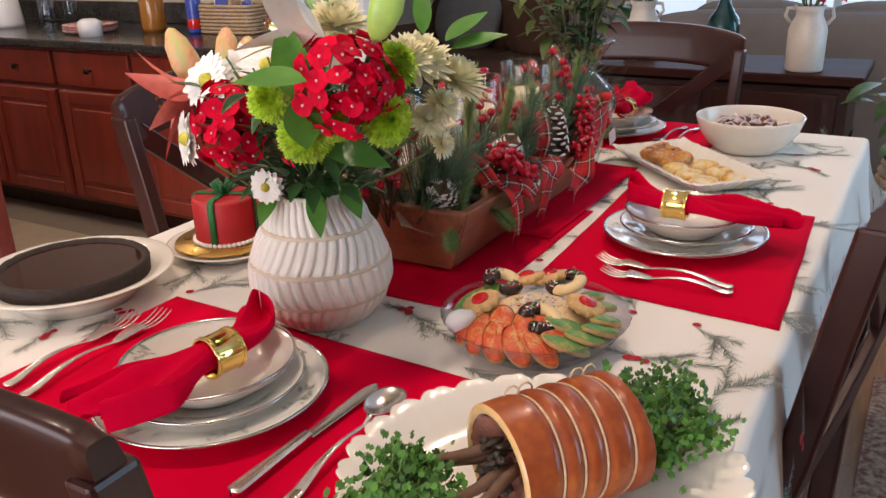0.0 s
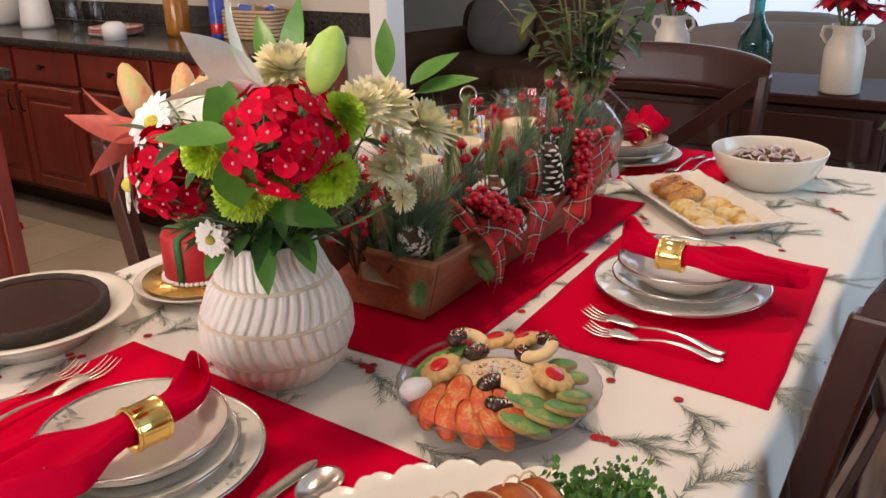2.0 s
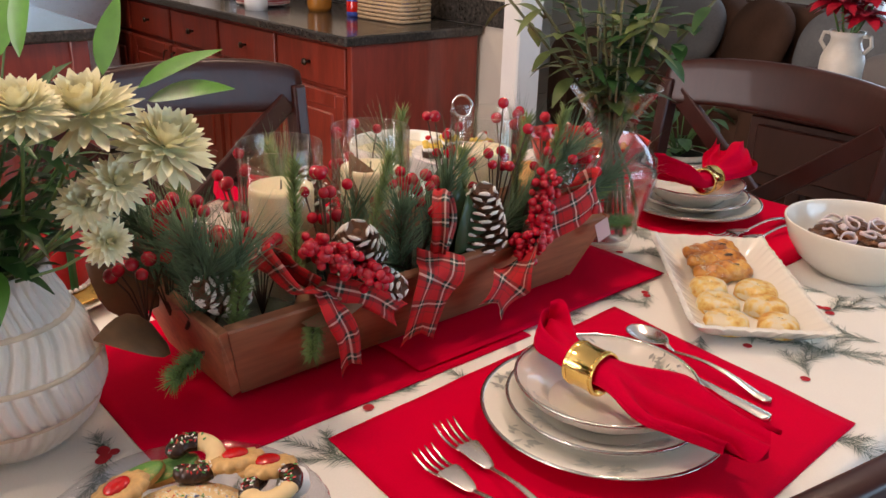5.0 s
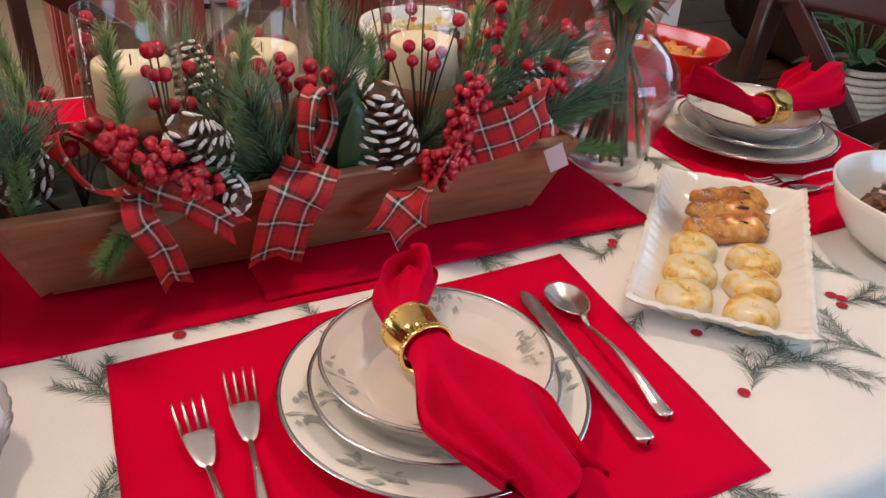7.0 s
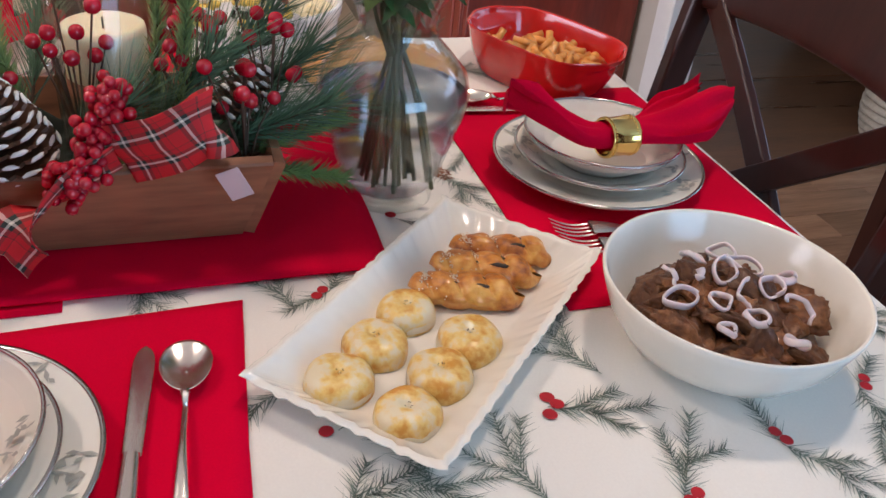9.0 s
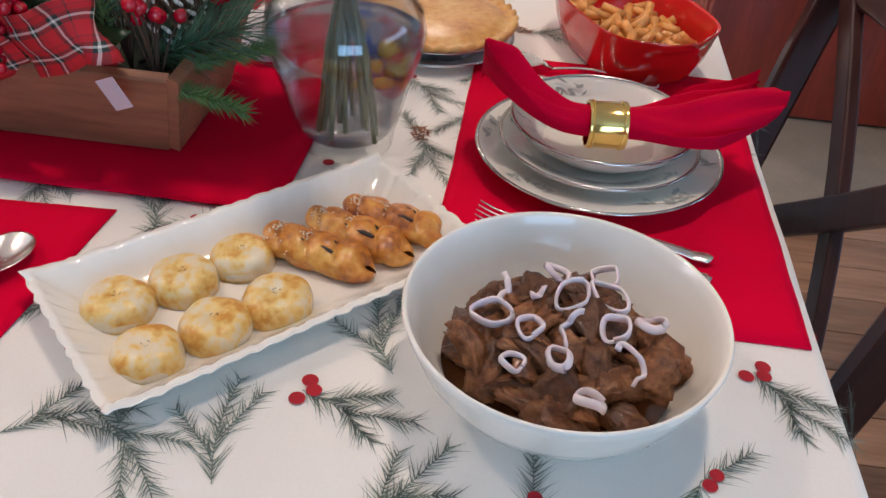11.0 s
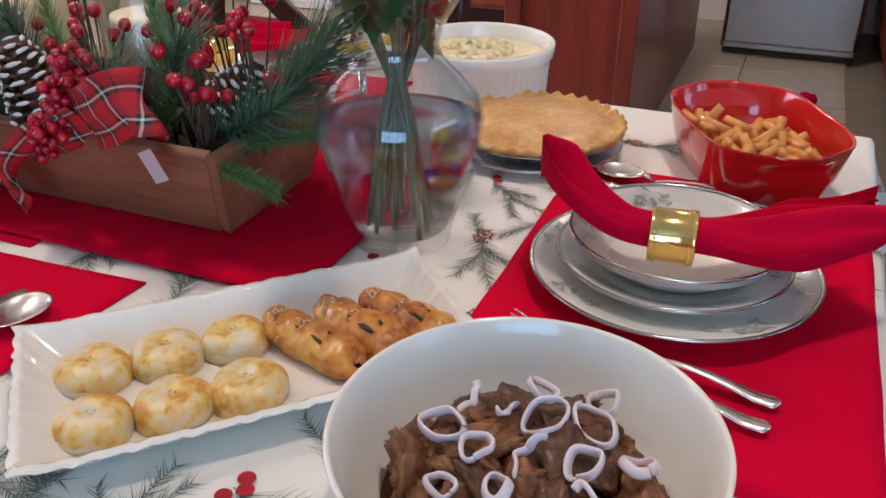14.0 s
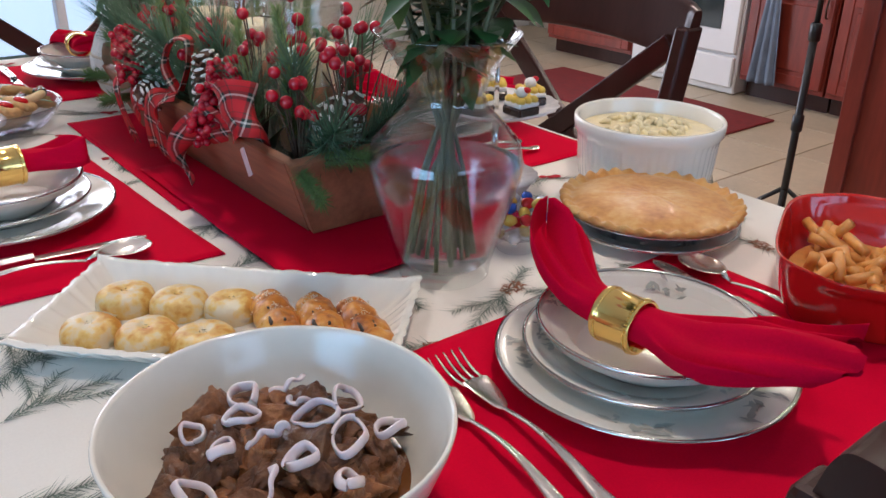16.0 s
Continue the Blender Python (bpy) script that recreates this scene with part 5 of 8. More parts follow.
PZ = T + 0.0085 + 0.075
for b, tp, n in (((-0.64, 1.06, PZ), (-0.595, 1.03, PZ + 0.11), 260), ((-0.66, 1.07, PZ), (-0.66, 1.0, PZ + 0.12), 240), ((-0.6, 1.09, PZ), (-0.575, 1.02, PZ + 0.11), 200),
                 ((-0.6, 1.3, PZ), (-0.545, 1.26, PZ + 0.11), 260), ((-0.6, 1.32, PZ), (-0.55, 1.23, PZ + 0.05), 220), ((-0.62, 1.35, PZ), (-0.58, 1.37, PZ + 0.13), 200),
                 ((-0.62, 1.56, PZ), (-0.57, 1.68, PZ + 0.07), 280), ((-0.66, 1.57, PZ), (-0.66, 1.68, PZ + 0.09), 280), ((-0.7, 1.55, PZ), (-0.74, 1.65, PZ + 0.1), 240), ((-0.62, 1.5, PZ), (-0.58, 1.58, PZ + 0.12), 220),
                 ((-0.7, 1.25, PZ), (-0.77, 1.24, PZ + 0.1), 200), ((-0.7, 1.4, PZ), (-0.78, 1.42, PZ + 0.1), 200), ((-0.7, 1.1, PZ), (-0.77, 1.05, PZ + 0.09), 200), ((-0.64, 1.25, PZ), (-0.62, 1.25, PZ + 0.1), 150), ((-0.62, 1.03, PZ), (-0.565, 1.04, PZ + 0.09), 240), ((-0.68, 1.04, PZ), (-0.71, 1.0, PZ + 0.09), 200), ((-0.6, 1.05, PZ), (-0.56, 1.07, PZ + 0.1), 200), ((-0.6, 1.44, PZ), (-0.56, 1.5, PZ + 0.08), 180)):
    spray("long_needle_pine", "dark blue-green artificial pine branch with long needles", b, tp, int(n * 0.75), 0.085, 0.0008, NEEDLE, spread=0.42)
for b, tp in (((-0.56, 1.15, PZ), (-0.508, 1.115, PZ + 0.0)), ((-0.56, 1.02, PZ), (-0.53, 0.975, PZ + 0.01)), ((-0.56, 1.6, PZ + 0.01), (-0.545, 1.69, PZ + 0.012)), ((-0.58, 1.6, PZ + 0.01), (-0.6, 1.7, PZ + 0.05)), ((-0.57, 1.06, PZ), (-0.545, 1.06, PZ + 0.09))):
    spray("spruce_tip", "yellow-green artificial spruce tip", b, tp, 420, 0.02, 0.0008, SPRUCE, droop=0.012, spread=0.8)
for b, tp in (((-0.61, 1.16, PZ), (-0.59, 1.15, PZ + 0.17)), ((-0.6, 1.24, PZ), (-0.58, 1.27, PZ + 0.16)), ((-0.6, 1.54, PZ), (-0.575, 1.56, PZ + 0.175)), ((-0.7, 1.22, PZ), (-0.73, 1.2, PZ + 0.15)), ((-0.7, 1.38, PZ), (-0.71, 1.39, PZ + 0.17)), ((-0.68, 1.09, PZ), (-0.7, 1.06, PZ + 0.17)), ((-0.61, 1.42, PZ), (-0.6, 1.4, PZ + 0.14)), ((-0.63, 1.52, PZ), (-0.62, 1.535, PZ + 0.16))):
    spray("cedar_sprig", "light green artificial cedar sprig", b, tp, 380, 0.021, 0.0011, CEDAR, spread=0.55)


def berries(base, tips, r, label="branch of glossy red berries"):
    t = thing("berry_branch", base, label, "berries", "berry branches in the planter")
    B = Vector(base)
    st = Mesh()
    for tp in tips:
        e = Vector(tp) - B
        st.tube([(0, 0, 0), e * 0.5 + Vector((0, 0, 0.01)), e], 0.001, 5)
        part("berry", Mesh().ball(e, r * rg.uniform(0.85, 1.15), 12, 8), BERRY, t)
    tagged(part("stalk", st, BARK, t), kind="stuff")


for bx_, by_, h in ((-0.61, 1.05, 0.14), (-0.65, 1.0, 0.1), (-0.6, 1.11, 0.11), (-0.6, 1.2, 0.155), (-0.59, 1.31, 0.135), (-0.59, 1.36, 0.12), (-0.6, 1.46, 0.19), (-0.6, 1.56, 0.16), (-0.62, 1.63, 0.14), (-0.7, 1.15, 0.15), (-0.72, 1.33, 0.16), (-0.72, 1.48, 0.15), (-0.68, 1.56, 0.15), (-0.66, 1.03, 0.13), (-0.57, 1.6, 0.11)):
    tips = [(bx_ + rg.gauss(0, 0.017), by_ + rg.gauss(0, 0.019), PZ + h * rg.uniform(0.55, 1.05)) for _ in range(9)]
    berries((bx_, by_, PZ), tips, 0.0074)
for c in ((-0.543, 1.174, 0.915), (-0.55, 1.145, 0.935), (-0.535, 1.205, 0.895), (-0.532, 1.463, 0.885), (-0.54, 1.475, 0.915), (-0.53, 1.445, 0.87), (-0.545, 1.49, 0.94)):
    tips = []
    for _ in range(34):
        d = Vector((rg.gauss(0, 1), rg.gauss(0, 1), rg.gauss(0, 1))).normalized() * rg.uniform(0.006, 0.021)
        tips.append((c[0] + 0.01 + d.x, c[1] + d.y, c[2] + d.z))
    berries((c[0] - 0.02, c[1], c[2] - 0.02), tips, 0.0052, "dense cluster of small red berries")


def pine_cone(c, m, length, r, rows=8):
    """Rings of woody scales that point outwards and up, each with a small frosted lip."""
    t = thing("pine_cone", c, "brown pine cone with white frosted scale tips", "pine cone", "pine cones in the planter")
    t.matrix_world = Matrix.Translation(Vector(c) + SHIFT) @ m
    part("core", Mesh().ball((0, 0, length * 0.42), (r * 0.42, r * 0.42, length * 0.46), 14, 10), CONE, t)
    sc, up = Mesh(), Vector((0, 0, 1))
    for k in range(rows):
        f = (k + 0.5) / rows
        rr_ = r * (1.08 - 0.72 * f ** 1.7) * (0.82 if k == 0 else 1)
        n = max(4, round(9 * rr_ / r))
        for j in range(n):
            a = 6.283 * (j + 0.5 * (k % 2) + rg.uniform(-0.08, 0.08)) / n
            out, sd = Vector((math.cos(a), math.sin(a), 0)), Vector((-math.sin(a), math.cos(a), 0))
            w = 6.283 * rr_ / n * 0.44
            lift = 0.1 + 0.75 * f
            p0 = out * rr_ * 0.2 + up * (length * 0.86 * f)
            d = (out + up * lift) * rr_ * 0.8 / (1 + 0.35 * lift)
            p1, p2 = p0 + d * 0.7, p0 + d
            th = (up - out * lift).normalized() * 0.0028
            v = []
            for p, ww in ((p0, w * 0.3), (p1, w), (p2, w * 0.75)):
                v += [p - sd * ww - th * 0.5, p + sd * ww - th * 0.5, p + sd * ww * 0.9 + th * 0.5, p - sd * ww * 0.9 + th * 0.5]
            sc.add(v, [(a_ + b_, a_ + (b_ + 1) % 4, a_ + 4 + (b_ + 1) % 4, a_ + 4 + b_) for a_ in (0, 4) for b_ in range(4)] + [(8, 9, 10, 11)], 0, True)
            q = Matrix.Translation(p2) @ Matrix((sd, d.normalized(), th.normalized())).transposed().to_4x4()
            sc.ball((0, 0, 0.0006), (w * rg.uniform(0.6, 0.8), 0.0019, 0.0022), 8, 5, 1, m=q, wob=0.5, seed=k * 9 + j)
    tagged(part("scales", sc, [CONE, FROSTW], t), kind="stuff")


pine_cone((-0.577, 1.222, 0.885), pose(0, 0, 0, 20, 30, 0), 0.075, 0.034)
pine_cone((-0.575, 1.408, 0.862), pose(0, 0, 0, 8, 14, 0), 0.1, 0.037, 10)
pine_cone((-0.60, 1.08, 0.885), pose(0, 0, 0, 70, 20, 20), 0.07, 0.03)
pine_cone((-0.56, 1.225, 0.862), pose(0, 0, 0, -20, 80, 0), 0.05, 0.026, 6)
pine_cone((-0.62, 1.585, 0.88), pose(0, 0, 0, -40, -15, 0), 0.07, 0.03)
pine_cone((-0.70, 1.25, 0.9), pose(0, 0, 0, 10, -25, 0), 0.07, 0.03)


def leaf(ms, base, d, n, ln, w, fold=0.25, bend=0.15, slot=0, seg=7):
    """A pointed leaf with a folded midrib."""
    base, d = Vector(base), Vector(d).normalized()
    s = d.cross(Vector(n)).normalized()
    n = s.cross(d).normalized()
    v, f = [], []
    for i in range(seg):
        q = i / (seg - 1)
        ww = w * math.sin(math.pi * q ** 0.8) ** 0.9 if 0 < q < 1 else 0.0006
        c = base + d * ln * q - n * bend * ln * q * q
        v += [c - s * ww + n * fold * ww, c, c + s * ww + n * fold * ww]
    for i in range(seg - 1):
        a = 3 * i
        f += [(a, a + 1, a + 4, a + 3), (a + 1, a + 2, a + 5, a + 4)]
    ms.add(v, f, slot)


def magnolia(base, d, n, ln, w, material=None):
    ms = Mesh()
    leaf(ms, (0, 0, 0), d, n, ln, w)
    whole("magnolia_leaf", ms, material or MAGTOP, "large leathery magnolia leaf in the planter", "leaf", "magnolia leaves", at=pose(*base), solid=0.0008)


magnolia((-0.575, 1.345, PZ), (0.15, 0.25, 1), (1, -0.2, 0), 0.115, 0.026)
magnolia((-0.56, 1.37, PZ), (0.2, 0.0, 1), (1, 0, 0), 0.1, 0.024)
magnolia((-0.56, 1.12, PZ + 0.01), (0.4, 0.9, 0.25), (0.7, 0, 1), 0.09, 0.028, MAGBACK)
magnolia((-0.6, 1.0, PZ), (0.2, -0.5, 0.35), (0.5, 0, 1), 0.09, 0.03, MAGBACK)
magnolia((-0.69, 1.03, PZ), (-0.1, -0.6, 0.5), (0.5, -1, 0.6), 0.09, 0.03, MAGBACK)
magnolia((-0.59, 1.5, PZ), (0.2, 0.5, 0.45), (0.7, 0, 1), 0.1, 0.022)
magnolia((-0.63, 1.3, PZ + 0.03), (-0.2, -0.2, 1), (1, 0, 0), 0.12, 0.03, MAGBACK)
magnolia((-0.7, 1.45, PZ), (-0.3, 0.3, 1), (-1, 0, 0), 0.1, 0.026)

# plaid ribbon
PLAID = bpy.data.materials.new("tartan_ribbon")
PLAID.use_nodes = True
_nt = PLAID.node_tree
_b = _nt.nodes["Principled BSDF"]
_b.inputs["Roughness"].default_value = 0.75
_uv = _nt.nodes.new("ShaderNodeUVMap")
_sep = _nt.nodes.new("ShaderNodeSeparateXYZ")
_nt.links.new(_uv.outputs[0], _sep.inputs[0])


def stripes(axis):
    m = _nt.nodes.new("ShaderNodeMath")
    m.operation = "FRACT"
    _nt.links.new(_sep.outputs[axis], m.inputs[0])
    r = _nt.nodes.new("ShaderNodeValToRGB")
    r.color_ramp.interpolation = "CONSTANT"
    cols = [(0.0, (0.58, 0.012, 0.016)), (0.36, (0.02, 0.03, 0.022)), (0.50, (0.74, 0.70, 0.60)), (0.575, (0.02, 0.03, 0.022)), (0.70, (0.5, 0.012, 0.016)), (0.88, (0.015, 0.03, 0.02)), (0.91, (0.58, 0.012, 0.016))]
    e = r.color_ramp.elements
    while len(e) < len(cols):
        e.new(0.5)
    for el, (p, c) in zip(e, cols):
        el.position, el.color = p, (*c, 1)
    _nt.links.new(m.outputs[0], r.inputs[0])
    return r.outputs[0]


_mx = _nt.nodes.new("ShaderNodeMix")
_mx.data_type = "RGBA"
_mx.inputs[0].default_value = 0.5
_nt.links.new(stripes(0), _mx.inputs[6]), _nt.links.new(stripes(1), _mx.inputs[7])
_nt.links.new(_mx.outputs[2], _b.inputs["Base Color"])


def ribbon(path, side, width, label="red tartan ribbon with black and white checks", notch=False):
    """A ribbon along a smooth path; side: its crosswise direction at start and end."""
    P = [Vector(p) for p in path]
    pts = []
    for i in range(len(P) - 1):
        a, b, c, d = P[max(i - 1, 0)], P[i], P[i + 1], P[min(i + 2, len(P) - 1)]
        for k in range(8):
            t = k / 8
            pts.append(0.5 * ((2 * b) + (c - a) * t + (2 * a - 5 * b + 4 * c - d) * t * t + (3 * b - a - 3 * c + d) * t ** 3))
    pts.append(P[-1])
    s0, s1 = Vector(side[0]).normalized(), Vector(side[1]).normalized()
    n, nv = len(pts), 7
    ms = Mesh()
    run, acc = [0.0], 0.0
    for a, b in zip(pts, pts[1:]):
        acc += (b - a).length
        run.append(acc)
    v, uv = [], []
    for i, p in enumerate(pts):
        f = i / (n - 1)
        tan = (pts[min(i + 1, n - 1)] - pts[max(i - 1, 0)]).normalized()
        s = s0.lerp(s1, f)
        s = (s - tan * s.dot(tan)).normalized()
        nn = tan.cross(s)
        for j in range(nv):
            q = j / (nv - 1) - 0.5
            cut = 0
            if notch and i >= n - 6:
                cut = abs(q) * 0.03 * (i - n + 7) / 6
            v.append(p + s * q * width + nn * 0.0022 * math.sin(q * 9 + f * 7) + tan * cut)
            uv.append((run[i] / 0.029, (q + 0.5) * width / 0.029))
    faces = [(i * nv + j, i * nv + j + 1, (i + 1) * nv + j + 1, (i + 1) * nv + j) for i in range(n - 1) for j in range(nv - 1)]
    ms.add(v, faces)
    ob = whole("plaid_ribbon", ms, PLAID, label, "ribbon", "plaid ribbons on the planter")
    lay = ob.data.uv_layers.new(name="UVMap")
    for lp in ob.data.loops:
        lay.data[lp.index].uv = uv[lp.vertex_index]
    md = ob.modifiers.new("thick", "SOLIDIFY")
    md.thickness = 0.0006
    return ob


XD = (1, 0, 0)
# bow at the far end
ribbon([(-0.535, 1.49, 0.888), (-0.515, 1.53, 0.905), (-0.512, 1.56, 0.922), (-0.532, 1.572, 0.915), (-0.55, 1.54, 0.89), (-0.54, 1.5, 0.88)], ((0.2, -0.3, 1), (0.2, -0.3, 1)), 0.062)
ribbon([(-0.535, 1.49, 0.885), (-0.52, 1.45, 0.868), (-0.512, 1.415, 0.84), (-0.515, 1.39, 0.81)], ((0.1, 0.6, 0.8), (0.1, 0.75, 0.6)), 0.055, notch=True)
# middle: upright loop and a tail
ribbon([(-0.545, 1.315, 0.885), (-0.535, 1.31, 0.92), (-0.545, 1.318, 0.952), (-0.56, 1.335, 0.955), (-0.555, 1.34, 0.92), (-0.548, 1.32, 0.885)], ((0.7, 0.5, 0), (0.7, 0.5, 0)), 0.02)
ribbon([(-0.545, 1.32, 0.885), (-0.522, 1.3, 0.872), (-0.52, 1.285, 0.845), (-0.526, 1.275, 0.8)], ((0, 1, 0.1), (0, 1, 0.35)), 0.058, notch=True)
# near loop and two tails
ribbon([(-0.55, 1.155, 0.882), (-0.54, 1.12, 0.89), (-0.55, 1.098, 0.92), (-0.572, 1.095, 0.932), (-0.585, 1.115, 0.925), (-0.58, 1.14, 0.895), (-0.56, 1.158, 0.88)], ((0.9, 0.2, 0.3), (0.9, 0.2, 0.3)), 0.03)
ribbon([(-0.55, 1.155, 0.882), (-0.52, 1.15, 0.868), (-0.517, 1.165, 0.835), (-0.525, 1.175, 0.795)], ((0, 1, -0.3), (0, 1, -0.2)), 0.028, notch=True)
ribbon([(-0.55, 1.16, 0.882), (-0.523, 1.2, 0.868), (-0.519, 1.23, 0.845)], ((0, 0.4, 1), (0, 0.3, 1)), 0.028, notch=True)
TAG = mat("pale_card", (0.62, 0.46, 0.46), 0.6, vary=0.03)
tg = whole("gift_tag", Mesh().box((0, 0, 0), (0.0008, 0.022, 0.032), 0.0003), TAG, "small blank pale card tag on the ribbon", "tag", at=pose(-0.512, 1.585, 0.865, 25, 8, -10))

# ---- bouquet in the white vase ----
SHIFT = Vector((0, 0, 0))
LEAFD = mat("dark_flower_leaf", (0.04, 0.115, 0.03), 0.4, scale=25, vary=0.3, bump=0.1, per=0.25, sss=0.05)
LEAFB = mat("bright_flower_leaf", (0.07, 0.22, 0.025), 0.35, scale=25, vary=0.25, bump=0.1, per=0.2, sss=0.05)
STEMD = mat("flower_stem", (0.10, 0.19, 0.05), 0.5, scale=25, vary=0.2)
STEMR = mat("rose_stem", (0.11, 0.11, 0.045), 0.5, scale=25, vary=0.3)
OLIVE = mat("olive_leaf", (0.10, 0.14, 0.035), 0.45, scale=25, vary=0.3, bump=0.1, per=0.25)
SW = mat("crimson_petal", (0.56, 0.0, 0.022), 0.7, scale=60, vary=0.25, bump=0.15, per=0.2, spec=0.15)
EYE_ = mat("pale_pink_eye", (0.80, 0.42, 0.45), 0.6, bump=0)
GMUM = mat("lime_green_petal", (0.36, 0.56, 0.015), 0.5, scale=40, vary=0.25, bump=0.05, per=0.25, sss=0.1)
WMUM = mat("cream_petal", (0.93, 0.88, 0.60), 0.55, scale=40, vary=0.06, bump=0.03, per=0.06, spec=0.2)
WHITEP = mat("white_petal", (0.86, 0.86, 0.80), 0.5, scale=40, vary=0.05, bump=0.03, spec=0.2)
LILY = mat("white_lily_petal", (0.90, 0.88, 0.74), 0.42, scale=25, vary=0.08, bump=0.12, sss=0.6)
PINKL = mat("coral_lily_petal", (0.66, 0.13, 0.10), 0.45, scale=25, vary=0.3, bump=0.12, sss=0.1)
BUDG = mat("green_lily_bud", (0.36, 0.55, 0.11), 0.4, scale=18, vary=0.2, bump=0.1, sss=0.1)
BUDO = mat("orange_lily_bud", (0.62, 0.33, 0.14), 0.4, scale=22, fine=80, stretch=(4, 4, 0.6), ramp=[(0.35, (0.45, 0.48, 0.14)), (0.52, (0.68, 0.40, 0.18)), (0.7, (0.62, 0.14, 0.1))], bump=0.1, sss=0.1)
DISC = mat("flower_disc", (0.55, 0.50, 0.06), 0.8, scale=200, vary=0.3, bump=0.6)
ANTH = mat("rust_anther", (0.22, 0.06, 0.015), 0.8, bump=0.2)
rf = random.Random(12)
VM = Vector((-0.650, 0.885, T + 0.17))


def stemmed(name, label, category, at, r=0.0016, group="", foot=None):
    """An empty at the flower's head with its stem down into the vase."""
    at = Vector(at)
    t = thing(name, at, label, category, group)
    f = (foot or VM) + Vector((rf.uniform(-0.03, 0.03), rf.uniform(-0.03, 0.03), 0))
    e = f - at
    pts = [(0, 0, 0), e * 0.3 + Vector((0, 0, -0.012)), e * 0.65 + Vector((0, 0, -0.014)), e, e + Vector((0, 0, -0.06)) + (Vector((0, 0, 0)) - Vector((e.x, e.y, 0))) * 0.0]
    part("stem", Mesh().tube(pts, r, 6), STEMD, t)
    return t


def petal(ms, c, d, n, ln, w, cup=0.3, bend=0.1, slot=0, round_=0.6, seg=6):
    c, d = Vector(c), Vector(d).normalized()
    s = d.cross(Vector(n)).normalized()
    n = s.cross(d).normalized()
    v, f = [], []
    for i in range(seg):
        q = i / (seg - 1)
        ww = w * (0.25 + 0.75 * math.sin(math.pi * min(1, q * 0.5 / round_))) * (1 if q < round_ else math.sqrt(max(0.03, 1 - ((q - round_) / (1 - round_)) ** 2)))
        p = c + d * ln * q + n * (bend * ln * q * q)
        v += [p - s * ww + n * cup * ww, p, p + s * ww + n * cup * ww]
    for i in range(seg - 1):
        a = 3 * i
        f += [(a, a + 1, a + 4, a + 3), (a + 1, a + 2, a + 5, a + 4)]
    ms.add(v, f, slot)


def sweet_william(at, rx, rz, n, face):
    """A domed head of small five-petalled crimson florets."""
    t = stemmed("sweet_william", "domed head of crimson florets with pale centres", "flower", at, group="crimson flower heads")
    face = Vector(face).normalized()
    for k in range(n):
        f = (k + 0.5) / n
        th = k * 2.39996
        ph = math.acos(1 - 1.25 * f) + rf.uniform(-0.1, 0.1)
        loc = Vector((math.sin(ph) * math.cos(th), math.sin(ph) * math.sin(th), math.cos(ph)))
        q = Vector((0, 0, 1)).rotation_difference(face)
        nrm = q @ loc
        c = Vector((nrm.x * rx, nrm.y * rx, nrm.z * rz)) * rf.uniform(0.78, 1.14)
        nrm = (nrm + Vector((rf.gauss(0, 0.28), rf.gauss(0, 0.28), rf.gauss(0, 0.28)))).normalized()
        ms = Mesh()
        s = nrm.orthogonal().normalized()
        s2 = nrm.cross(s)
        a0 = rf.uniform(0, 6.28)
        for j in range(5):
            a = a0 + j * 1.2566
            petal(ms, c, s * math.cos(a) + s2 * math.sin(a) + nrm * 0.25, nrm, 0.0128, 0.0092, 0.12, rf.uniform(-0.35, 0.15), 0, 0.7, 4)
        ms.ball(c + nrm * 0.002, (0.0017, 0.0017, 0.0017), 7, 5, 1)
        part("floret", ms, [SW, EYE_], t)
    gr = Mesh()
    for k in range(40):
        d = Vector((rf.gauss(0, 1), rf.gauss(0, 1), rf.gauss(-0.4, 0.6))).normalized()
        leaf(gr, d * rx * 0.3, d, (0, 0, 1), rx * 0.62, 0.003)
    tagged(part("calyx_leaves", gr, LEAFD, t), kind="stuff")


